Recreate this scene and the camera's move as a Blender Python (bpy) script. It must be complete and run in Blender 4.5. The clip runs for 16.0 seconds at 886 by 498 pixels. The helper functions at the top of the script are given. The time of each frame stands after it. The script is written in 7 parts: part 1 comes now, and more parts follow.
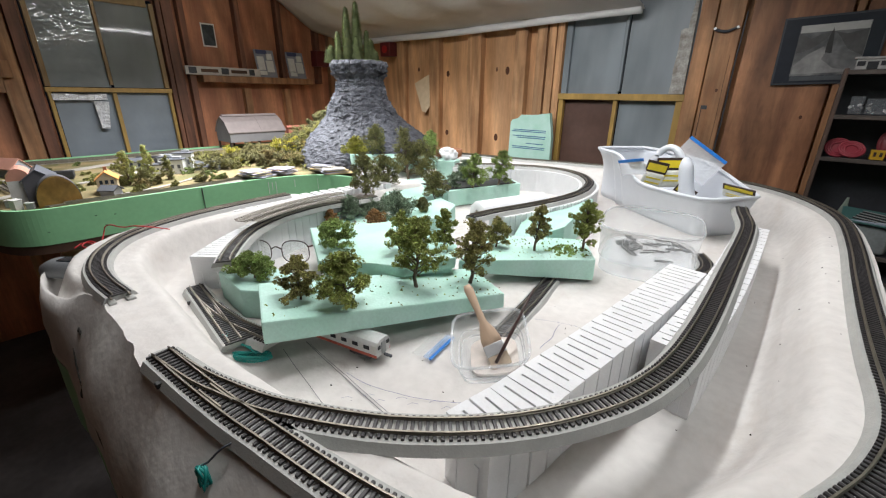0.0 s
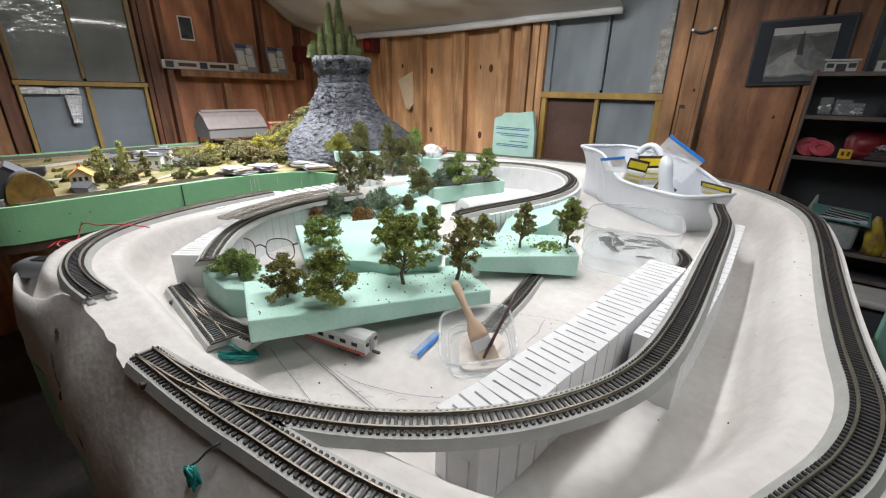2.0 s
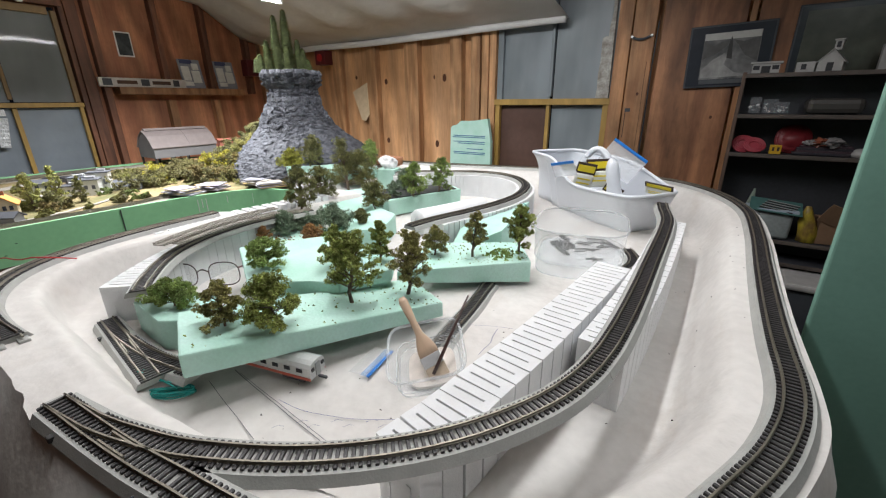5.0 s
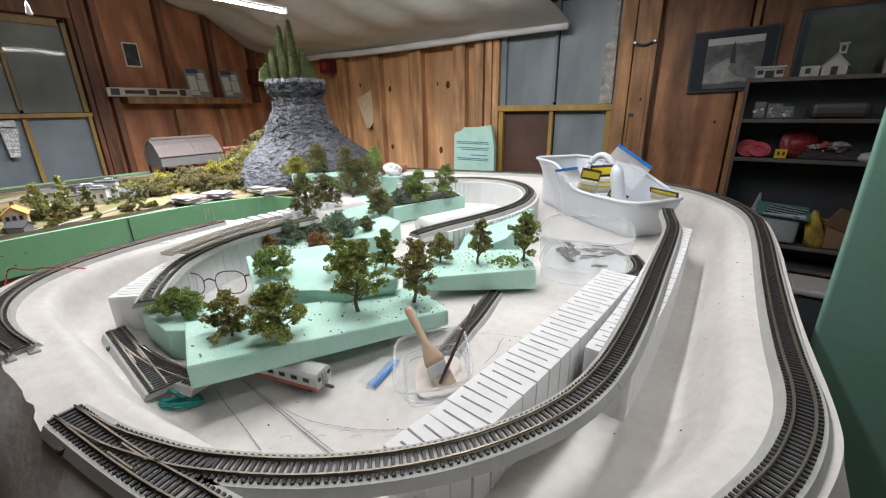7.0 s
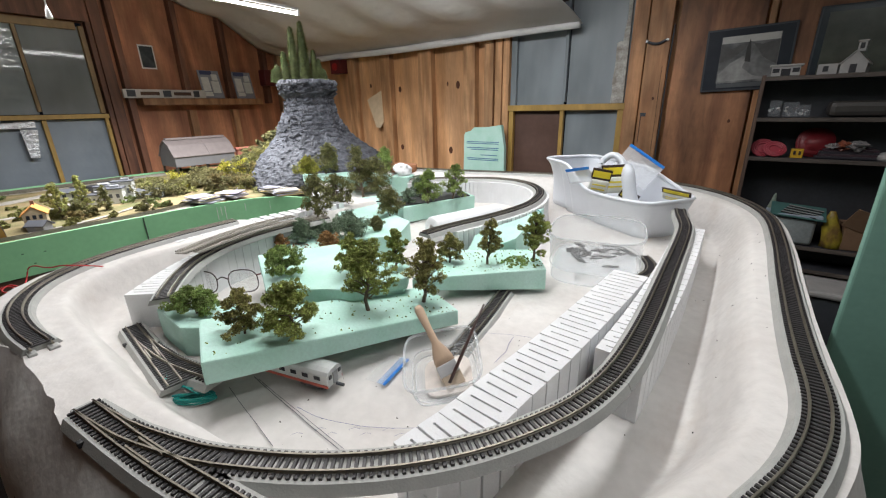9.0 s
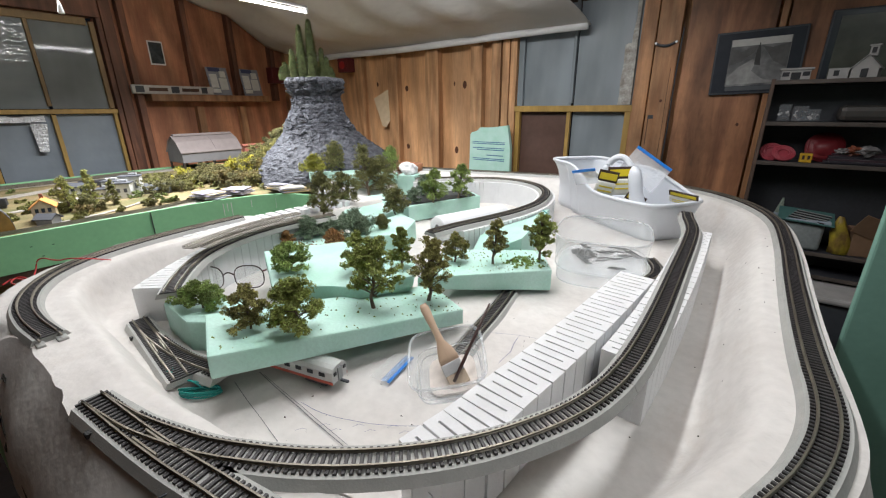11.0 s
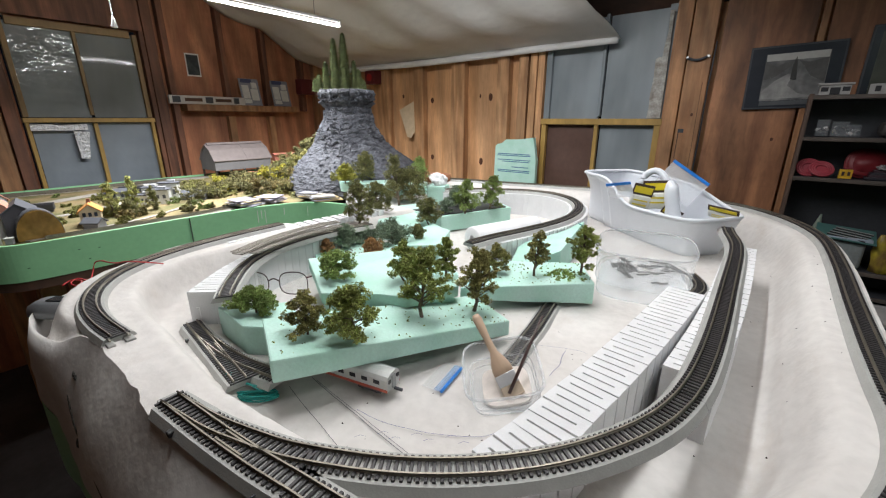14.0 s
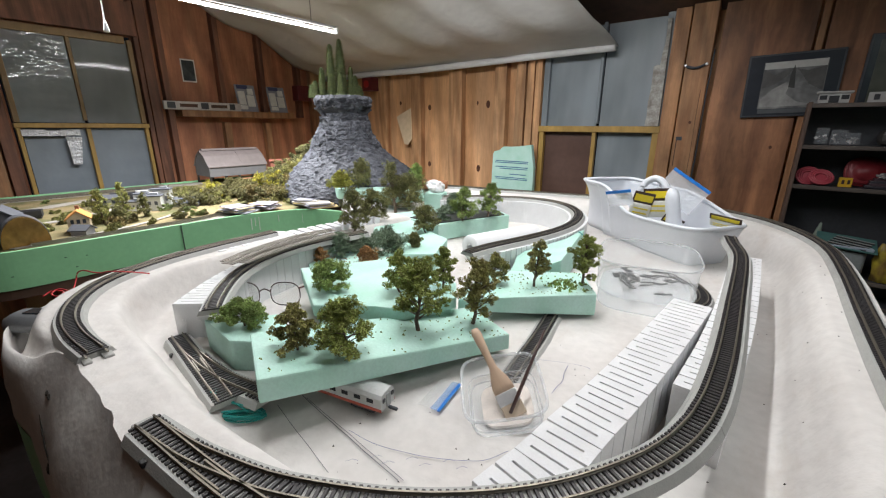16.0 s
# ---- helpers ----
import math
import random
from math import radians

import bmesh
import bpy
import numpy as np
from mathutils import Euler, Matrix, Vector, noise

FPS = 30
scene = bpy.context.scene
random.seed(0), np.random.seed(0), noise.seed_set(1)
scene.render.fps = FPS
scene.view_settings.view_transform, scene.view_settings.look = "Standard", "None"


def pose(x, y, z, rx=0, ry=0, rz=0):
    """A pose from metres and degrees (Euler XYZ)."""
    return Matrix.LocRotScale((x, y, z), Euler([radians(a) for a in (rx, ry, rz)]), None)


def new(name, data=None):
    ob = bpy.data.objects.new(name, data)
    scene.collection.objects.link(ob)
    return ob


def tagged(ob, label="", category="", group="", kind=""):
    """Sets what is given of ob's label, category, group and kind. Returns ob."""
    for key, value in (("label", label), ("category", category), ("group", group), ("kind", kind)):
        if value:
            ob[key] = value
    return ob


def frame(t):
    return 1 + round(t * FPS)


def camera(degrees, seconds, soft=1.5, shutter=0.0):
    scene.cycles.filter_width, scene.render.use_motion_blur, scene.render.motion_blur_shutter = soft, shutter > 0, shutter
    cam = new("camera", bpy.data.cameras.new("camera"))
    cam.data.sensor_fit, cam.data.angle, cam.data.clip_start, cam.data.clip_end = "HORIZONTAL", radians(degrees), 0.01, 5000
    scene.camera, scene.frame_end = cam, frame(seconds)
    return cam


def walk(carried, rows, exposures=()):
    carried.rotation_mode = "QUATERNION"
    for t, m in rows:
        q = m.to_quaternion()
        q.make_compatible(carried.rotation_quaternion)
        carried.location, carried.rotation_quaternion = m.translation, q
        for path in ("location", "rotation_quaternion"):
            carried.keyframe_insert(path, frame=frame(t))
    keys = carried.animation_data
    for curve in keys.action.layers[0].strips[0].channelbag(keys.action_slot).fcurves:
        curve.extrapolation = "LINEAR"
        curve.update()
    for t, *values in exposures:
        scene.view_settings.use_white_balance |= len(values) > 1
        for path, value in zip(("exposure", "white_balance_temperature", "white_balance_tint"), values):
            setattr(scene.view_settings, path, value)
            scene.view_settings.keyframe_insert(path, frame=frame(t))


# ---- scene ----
cam = camera(94.71, 16.0, soft=1.2)
PATH = [
    (0.0, -0.0000, 0.0000, 1.4344, 69.300, -0.678, 41.260),
    (0.5, 0.0010, 0.0005, 1.4366, 69.359, -0.926, 41.042),
    (1.0, -0.0002, -0.0059, 1.4344, 69.168, -1.153, 40.588),
    (1.5, -0.0009, -0.0094, 1.4354, 69.078, -1.260, 39.954),
    (2.0, -0.0015, -0.0062, 1.4348, 68.982, -1.197, 39.051),
    (2.5, 0.0016, 0.0006, 1.4338, 68.948, -0.998, 37.910),
    (3.0, 0.0093, 0.0107, 1.4375, 69.046, -0.694, 36.687),
    (3.5, 0.0149, 0.0178, 1.4377, 69.206, -0.392, 35.549),
    (4.0, 0.0184, 0.0232, 1.4371, 69.500, -0.124, 34.630),
    (6.5, 0.0214, 0.0257, 1.4481, 70.723, 0.866, 33.960),
    (7.0, 0.0184, 0.0241, 1.4468, 70.847, 0.886, 34.265),
    (7.5, 0.0189, 0.0226, 1.4468, 70.903, 0.907, 34.560),
    (8.0, 0.0193, 0.0217, 1.4476, 70.888, 0.992, 34.967),
    (8.5, 0.0204, 0.0214, 1.4475, 70.858, 1.057, 35.235),
    (9.0, 0.0185, 0.0219, 1.4469, 70.876, 1.091, 35.567),
    (11.5, 0.0132, 0.0186, 1.4438, 70.846, 0.126, 36.673),
    (12.0, 0.0082, 0.0232, 1.4421, 70.841, -0.055, 37.314),
    (12.5, -0.0096, 0.0115, 1.4425, 71.279, -0.048, 38.442),
    (13.0, -0.0383, -0.0061, 1.4421, 71.651, -0.135, 38.892),
    (13.5, -0.0322, -0.0161, 1.4472, 72.067, -0.177, 38.773),
    (14.0, -0.0290, -0.0213, 1.4474, 72.332, -0.098, 38.609),
    (14.5, -0.0355, -0.0160, 1.4460, 72.366, -0.104, 38.217),
    (15.0, -0.0381, -0.0054, 1.4447, 72.519, -0.290, 37.890),
    (15.5, -0.0418, 0.0016, 1.4455, 72.795, -0.434, 38.039),
    (16.0, -0.0472, 0.0001, 1.4450, 73.261, -0.320, 38.225),
]
walk(cam, [(t, pose(x, y, z, rx, ry, rz)) for t, x, y, z, rx, ry, rz in PATH],
     [(0.0, 0.10), (3.0, 0.10), (4.2, 0.06), (6.5, 0.0), (9.0, 0.04), (12.0, 0.03), (16.0, 0.0)])

# ---------------- world and lights ----------------
world = bpy.data.worlds.new("world")
scene.world = world
world.use_nodes = True
world.node_tree.nodes["Background"].inputs[0].default_value = (0.30, 0.36, 0.50, 1)
world.node_tree.nodes["Background"].inputs[1].default_value = 0.01
scene.view_settings.exposure = 0.0


def area_lamp(name, loc, size, size_y, watts, colour, rot=(0, 0, 0)):
    d = bpy.data.lights.new(name, "AREA")
    d.shape, d.size, d.size_y, d.energy, d.color = "RECTANGLE", size, size_y, watts, colour
    ob = new(name, d)
    ob.matrix_world = pose(*loc, *rot)
    return ob


WARM = (0.97, 0.985, 1.0)
# Lamps at x 0.55, -0.92 and -1.10 are unseen, added only as fill.
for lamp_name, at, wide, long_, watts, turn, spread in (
        # ceiling tube hangs out of view; its glow lamp adds fill upward
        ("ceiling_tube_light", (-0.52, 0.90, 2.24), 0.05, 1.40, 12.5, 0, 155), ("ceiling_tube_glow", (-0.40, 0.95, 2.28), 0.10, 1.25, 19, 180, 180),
        ("right_fill_light", (0.55, 0.75, 2.24), 0.08, 1.10, 7.0, 0, 165), ("tarp_fill_light", (-0.92, 1.04, 2.23), 0.08, 1.10, 22, 180, 180),
        ("left_fill_light", (-1.10, 0.86, 2.20), 0.08, 1.10, 4.6, 0, 160), ("hung_tube_light", (-2.03, 0.97, 1.918), 0.014, 1.16, 33, 0, 148)):
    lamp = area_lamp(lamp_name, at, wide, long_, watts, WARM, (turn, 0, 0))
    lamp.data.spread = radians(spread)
# the bare side of the hung tube, towards the near end wall
lamp = area_lamp("hung_tube_side", (-2.045, 0.97, 1.925), 0.012, 1.16, 1.5, WARM, (0, 78, 0))
lamp.data.spread = radians(170)
# unseen fill lamp, added to brighten the back wall
lamp = area_lamp("back_wall_fill_light", (-1.10, 0.98, 2.16), 1.10, 0.06, 4.6, WARM, (55, 0, 14))
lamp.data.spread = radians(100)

# ---------------- materials ----------------


def mat(name, colour, rough=0.6, metal=0.0, var=0.25, scale=20.0, fine=180.0, bump=0.15, colour2=None, spec=0.5,
        stretch=(1, 1, 1), per_object=0.0, coords="Object", alpha=1.0, trans=0.0, bump_dist=0.002, island=0.0):
    m = bpy.data.materials.new(name)
    m.use_nodes = True
    nt = m.node_tree
    n, l = nt.nodes, nt.links
    b = n["Principled BSDF"]
    b.inputs["Roughness"].default_value = rough
    b.inputs["Metallic"].default_value = metal
    b.inputs["Specular IOR Level"].default_value = spec
    b.inputs["Alpha"].default_value = alpha
    b.inputs["Transmission Weight"].default_value = trans
    tc = n.new("ShaderNodeTexCoord")
    mp = n.new("ShaderNodeMapping")
    mp.inputs["Scale"].default_value = stretch
    l.new(tc.outputs[coords], mp.inputs[0])
    a = n.new("ShaderNodeTexNoise")
    a.inputs["Scale"].default_value, a.inputs["Detail"].default_value = scale, 5
    f = n.new("ShaderNodeTexNoise")
    f.inputs["Scale"].default_value, f.inputs["Detail"].default_value = fine, 3
    l.new(mp.outputs[0], a.inputs["Vector"])
    l.new(mp.outputs[0], f.inputs["Vector"])
    c2 = colour2 or tuple(c * (1 - var) for c in colour)
    ramp = n.new("ShaderNodeValToRGB")
    ramp.color_ramp.elements[0].position, ramp.color_ramp.elements[1].position = 0.35, 0.65
    ramp.color_ramp.elements[0].color = (*c2, 1)
    ramp.color_ramp.elements[1].color = (*colour, 1)
    l.new(a.outputs[0], ramp.inputs[0])
    mix = n.new("ShaderNodeMix")
    mix.data_type, mix.blend_type = "RGBA", "MULTIPLY"
    mix.inputs[0].default_value = min(1, var * 1.2)
    l.new(ramp.outputs[0], mix.inputs[6])
    g = n.new("ShaderNodeMapRange")
    g.inputs[1].default_value, g.inputs[2].default_value = 0.25, 0.75
    g.inputs[3].default_value, g.inputs[4].default_value = 0.55, 1.25
    l.new(f.outputs[0], g.inputs[0])
    l.new(g.outputs[0], mix.inputs[7])
    out = mix.outputs[2]
    if per_object:
        oi = n.new("ShaderNodeObjectInfo")
        h = n.new("ShaderNodeHueSaturation")
        r = n.new("ShaderNodeMapRange")
        r.inputs[3].default_value, r.inputs[4].default_value = 1 - per_object, 1 + per_object
        l.new(oi.outputs["Random"], r.inputs[0])
        l.new(r.outputs[0], h.inputs["Value"])
        l.new(out, h.inputs["Color"])
        out = h.outputs[0]
    if island:
        gi = n.new("ShaderNodeNewGeometry")
        h = n.new("ShaderNodeHueSaturation")
        r = n.new("ShaderNodeMapRange")
        r.inputs[3].default_value, r.inputs[4].default_value = 1 - island, 1 + island
        r2 = n.new("ShaderNodeMapRange")
        r2.inputs[3].default_value, r2.inputs[4].default_value = 0.492, 0.522
        l.new(gi.outputs["Random Per Island"], r.inputs[0])
        l.new(gi.outputs["Random Per Island"], r2.inputs[0])
        l.new(r.outputs[0], h.inputs["Value"])
        l.new(r2.outputs[0], h.inputs["Hue"])
        l.new(out, h.inputs["Color"])
        out = h.outputs[0]
    l.new(out, b.inputs["Base Color"])
    if bump:
        bp = n.new("ShaderNodeBump")
        bp.inputs["Strength"].default_value, bp.inputs["Distance"].default_value = bump, bump_dist
        l.new(f.outputs[0], bp.inputs["Height"])
        l.new(bp.outputs[0], b.inputs["Normal"])
    return m


PLASTER = mat("white_plaster", (0.645, 0.625, 0.60), 0.85, var=0.14, scale=6, fine=60, bump=0.35, bump_dist=0.004, colour2=(0.565, 0.54, 0.515))
# rubbed-in brownish stains on the plaster
nt = PLASTER.node_tree
sock = nt.nodes["Principled BSDF"].inputs["Base Color"]
src = sock.links[0].from_socket
st_map, st_noise, st_ramp, st_mix, st_tc = [nt.nodes.new(k) for k in ("ShaderNodeMapping", "ShaderNodeTexNoise", "ShaderNodeMapRange", "ShaderNodeMix", "ShaderNodeTexCoord")]
st_map.inputs["Scale"].default_value = (2.2, 0.8, 2.0)
st_noise.inputs["Scale"].default_value, st_noise.inputs["Detail"].default_value, st_noise.inputs["Roughness"].default_value = 4.5, 9, 0.72
st_ramp.inputs[1].default_value, st_ramp.inputs[2].default_value, st_ramp.inputs[4].default_value = 0.54, 0.72, 0.55
st_mix.data_type = "RGBA"
st_mix.inputs[7].default_value = (0.50, 0.44, 0.385, 1)
nt.links.new(st_tc.outputs["Object"], st_map.inputs[0])
nt.links.new(st_map.outputs[0], st_noise.inputs["Vector"])
nt.links.new(st_noise.outputs[0], st_ramp.inputs[0])
nt.links.new(st_ramp.outputs[0], st_mix.inputs[0])
nt.links.new(src, st_mix.inputs[6])
nt.links.new(st_mix.outputs[2], sock)
FOAM_W = mat("white_polystyrene", (0.72, 0.725, 0.735), 0.8, var=0.06, scale=30, fine=420, bump=0.25)
foam_ = FOAM_W.node_tree.nodes["Principled BSDF"]
foam_.inputs["Subsurface Weight"].default_value, foam_.inputs["Subsurface Scale"].default_value = 0.4, 0.014
foam_.inputs["Subsurface Radius"].default_value = (1.0, 0.97, 0.93)
MINT = mat("mint_insulation_foam", (0.40, 0.655, 0.55), 0.75, var=0.14, scale=14, fine=220, bump=0.2, colour2=(0.49, 0.71, 0.635))
GREEN = mat("green_painted_fascia", (0.25, 0.53, 0.29), 0.5, var=0.10, scale=6, fine=70, bump=0.08)
ROADBED = mat("grey_plastic_roadbed", (0.40, 0.405, 0.385), 0.55, var=0.12, scale=40, fine=500, bump=0.2)
TIE = mat("dark_plastic_ties", (0.035, 0.032, 0.034), 0.5, var=0.3, scale=120, fine=600, bump=0.2, per_object=0.25)
RAIL = mat("nickel_rail", (0.27, 0.245, 0.20), 0.42, 0.8, var=0.25, scale=25, fine=300, bump=0.05)
PLY = mat("plywood", (0.64, 0.285, 0.145), 0.6, var=0.36, scale=3.0, fine=26, bump=0.12, colour2=(0.48, 0.185, 0.095), stretch=(3.0, 3.0, 0.35))
BACKPLY = mat("knotty_plywood", (0.74, 0.42, 0.215), 0.6, var=0.34, scale=3.0, fine=26, bump=0.12, colour2=(0.56, 0.29, 0.13), stretch=(3.0, 3.0, 0.35))
BACKSTUD = mat("pale_stud_wood", (0.70, 0.40, 0.20), 0.6, var=0.3, scale=5.0, fine=40, bump=0.12, colour2=(0.44, 0.22, 0.10), stretch=(4.0, 4.0, 0.3), per_object=0.18)
REDPLY = mat("red_brown_plywood", (0.47, 0.218, 0.105), 0.55, var=0.45, scale=3.2, fine=24, bump=0.1, colour2=(0.20, 0.085, 0.042), stretch=(2.4, 2.4, 0.45))
STUD = mat("stud_wood", (0.50, 0.27, 0.13), 0.6, var=0.28, scale=5.0, fine=40, bump=0.12, colour2=(0.36, 0.17, 0.075), stretch=(4.0, 4.0, 0.3), per_object=0.18)
for m_ in (PLY, STUD, BACKPLY, BACKSTUD, REDPLY):
    for n_ in m_.node_tree.nodes:
        if n_.bl_idname == "ShaderNodeTexNoise":
            n_.inputs["Distortion"].default_value = 0.9
DARKSTUD = mat("dark_stained_stud", (0.27, 0.112, 0.062), 0.6, var=0.35, scale=5.0, fine=40, bump=0.12, colour2=(0.15, 0.062, 0.036), stretch=(4.0, 4.0, 0.3), per_object=0.2)


def grain(m, bands, depth, dirt):
    """Adds flowing year rings and large grubby patches to a wood."""
    nt = m.node_tree
    n, l = nt.nodes, nt.links
    sock = n["Principled BSDF"].inputs["Base Color"]
    src = sock.links[0].from_socket
    tc, mp, wave, big, r1, r2, m1, m2 = [n.new("ShaderNode" + k) for k in ("TexCoord", "Mapping", "TexWave", "TexNoise", "MapRange", "MapRange", "Mix", "Mix")]
    mp.inputs["Scale"].default_value = (1.0, 1.0, 0.16)
    wave.wave_type, wave.bands_direction = "BANDS", "DIAGONAL"
    wave.inputs["Scale"].default_value, wave.inputs["Distortion"].default_value = bands, 14.0
    wave.inputs["Detail"].default_value, wave.inputs["Detail Scale"].default_value, wave.inputs["Detail Roughness"].default_value = 3.0, 0.55, 0.6
    big.inputs["Scale"].default_value, big.inputs["Detail"].default_value, big.inputs["Roughness"].default_value = 2.6, 6, 0.65
    r1.inputs[3].default_value, r1.inputs[4].default_value = 1 - depth, 1.06
    r2.inputs[1].default_value, r2.inputs[2].default_value = 0.36, 0.62
    r2.inputs[3].default_value, r2.inputs[4].default_value = 1 - dirt, 1.05
    l.new(tc.outputs["Object"], mp.inputs[0])
    l.new(mp.outputs[0], wave.inputs["Vector"])
    l.new(tc.outputs["Object"], big.inputs["Vector"])
    l.new(wave.outputs["Fac"], r1.inputs[0])
    l.new(big.outputs[0], r2.inputs[0])
    for mx, a, c in ((m1, src, r1), (m2, m1.outputs[2], r2)):
        mx.data_type, mx.blend_type = "RGBA", "MULTIPLY"
        mx.inputs[0].default_value = 1.0
        l.new(a, mx.inputs[6])
        l.new(c.outputs[0], mx.inputs[7])
    l.new(m2.outputs[2], sock)


for m_, bands_, depth_, dirt_ in ((PLY, 3.2, 0.34, 0.30), (BACKPLY, 3.4, 0.26, 0.14), (REDPLY, 2.8, 0.36, 0.42), (BACKSTUD, 8.0, 0.22, 0.30), (STUD, 8.0, 0.25, 0.38), (DARKSTUD, 8.0, 0.25, 0.4)):
    grain(m_, bands_, depth_, dirt_)
DARKWOOD = mat("dark_roof_wood", (0.09, 0.045, 0.028), 0.7, var=0.4, scale=4, fine=30, bump=0.1)
SASH = mat("yellow_pine_sash", (0.48, 0.30, 0.08), 0.5, var=0.3, scale=8, fine=60, bump=0.1, stretch=(1, 1, 0.3))
TARP = mat("grey_white_tarp", (0.66, 0.64, 0.62), 0.55, var=0.10, scale=3, fine=5, bump=0.5, bump_dist=0.03)
HEM = mat("white_tarp_hem", (0.72, 0.71, 0.70), 0.6, var=0.08, scale=6, fine=60, bump=0.1)
PLASTIC_SHEET = mat("window_plastic", (0.25, 0.285, 0.31), 0.36, var=0.25, scale=3, fine=3.2, bump=0.30, bump_dist=0.02, spec=0.4, stretch=(2.0, 2.0, 0.6))
PLASTIC_SHINY = mat("wrinkled_window_plastic", (0.29, 0.32, 0.34), 0.06, var=0.2, scale=3, fine=3.4, bump=0.42, bump_dist=0.04, spec=0.4, stretch=(1, 1, 1.5))
UPPER_SASH = mat("grubby_pine_sash", (0.30, 0.19, 0.075), 0.5, var=0.3, scale=8, fine=60, bump=0.1, stretch=(1, 1, 0.3))
PLASTIC_CALM = mat("tighter_window_plastic", (0.27, 0.29, 0.30), 0.055, var=0.3, scale=3, fine=3.0, bump=0.05, bump_dist=0.02, spec=0.22, stretch=(1, 1, 0.5))
PLASTIC_DARK = mat("dark_window_plastic", (0.27, 0.31, 0.355), 0.32, var=0.25, scale=2, fine=6, bump=0.3, bump_dist=0.02)
PLASTIC_BROWN = mat("brown_backed_pane", (0.13, 0.075, 0.06), 0.35, var=0.25, scale=5, fine=30, bump=0.2)
ROCK = mat("grey_rock", (0.116, 0.121, 0.143), 0.7, var=0.55, scale=40, fine=170, bump=0.8, bump_dist=0.005, colour2=(0.034, 0.036, 0.046), stretch=(0.7, 0.7, 1.8))
GROUND = mat("village_ground", (0.27, 0.20, 0.10), 0.9, var=0.5, scale=9, fine=160, bump=0.6, colour2=(0.115, 0.115, 0.042), bump_dist=0.004)
FLOOR = mat("concrete_floor", (0.065, 0.06, 0.06), 0.85, var=0.4, scale=4, fine=30, bump=0.3)
# black raised to a bluish tone, to paint in haze over the darks
BLACK = mat("black_shelf", (0.052, 0.060, 0.073), 0.5, var=0.3, scale=10, fine=80, bump=0.1)
TUB_W = mat("white_plastic_tub", (0.70, 0.73, 0.78), 0.3, var=0.04, scale=6, fine=60, bump=0.03)
CLEAR = mat("clear_plastic", (0.68, 0.71, 0.73), 0.16, var=0.04, scale=10, fine=80, bump=0.04, alpha=0.33)
WHITE = mat("white_enamel", (0.8, 0.8, 0.8), 0.4, var=0.05, scale=10, fine=80, bump=0.05)
TUBE_ON = bpy.data.materials.new("lit_tube")
TUBE_ON.use_nodes = True
TUBE_ON.node_tree.nodes["Principled BSDF"].inputs["Emission Color"].default_value = (1, 0.97, 0.92, 1)
TUBE_ON.node_tree.nodes["Principled BSDF"].inputs["Emission Strength"].default_value = 15
BARK = mat("tree_bark", (0.17, 0.125, 0.09), 0.9, var=0.4, scale=90, fine=400, bump=0.5)
LEAF = {}
for k, c in dict(olive=(0.35, 0.385, 0.095), brown=(0.36, 0.32, 0.11), green=(0.31, 0.40, 0.11), dark=(0.23, 0.30, 0.20),
                 lime=(0.37, 0.35, 0.05), rust=(0.42, 0.20, 0.085), deep=(0.215, 0.205, 0.075), village=(0.45, 0.44, 0.14), pine=(0.23, 0.265, 0.105), sage=(0.17, 0.165, 0.065)).items():
    LEAF[k] = mat("foliage_" + k, c, 0.9, var=0.45, scale=60, fine=300, bump=0.0, island=0.5)


def plain(name, colour, rough=0.5, metal=0.0):
    return mat(name, colour, rough, metal, var=0.12, scale=30, fine=250, bump=0.06)


# ---------------- mesh tools ----------------


def part(name, bm, material, parent=None, label="", smooth=False):
    me = bpy.data.meshes.new(name)
    bmesh.ops.recalc_face_normals(bm, faces=bm.faces)
    bm.to_mesh(me)
    bm.free()
    if smooth:
        for p in me.polygons:
            p.use_smooth = True
    me.materials.append(material)
    ob = new(name, me)
    if parent is not None:
        ob.parent = parent
    if label:
        ob["label"] = label
    return ob


def thing(name, loc, label, category, group="", kind="", rz=0.0):
    e = new(name)
    e.empty_display_size = 0.02
    e.matrix_basis = pose(*loc, 0, 0, rz)
    return tagged(e, label, category, group, kind)


def box(bm, c, s, m=None, bevel=0.0):
    t = Matrix.Translation(c) @ Matrix.Diagonal((*s, 1))
    r = bmesh.ops.create_cube(bm, size=1, matrix=(m @ t) if m else t)
    if bevel:
        es = list({e for v in r["verts"] for e in v.link_edges})
        bmesh.ops.bevel(bm, geom=es, offset=bevel, segments=2, affect="EDGES", profile=0.5)
    return bm


def boxed(c, s, m=None, bevel=0.0):
    return box(bmesh.new(), c, s, m, bevel)


def prism(bm, pts, z0, z1):
    """A prism over the plan pts; z0 and z1 may be lists."""
    n = len(pts)
    lo = z0 if isinstance(z0, (list, tuple)) else [z0] * n
    hi = z1 if isinstance(z1, (list, tuple)) else [z1] * n
    a = [bm.verts.new((x, y, z)) for (x, y), z in zip(pts, lo)]
    b = [bm.verts.new((x, y, z)) for (x, y), z in zip(pts, hi)]
    bm.faces.new(a[::-1])
    bm.faces.new(b)
    for i in range(n):
        j = (i + 1) % n
        bm.faces.new((a[i], a[j], b[j], b[i]))
    return bm


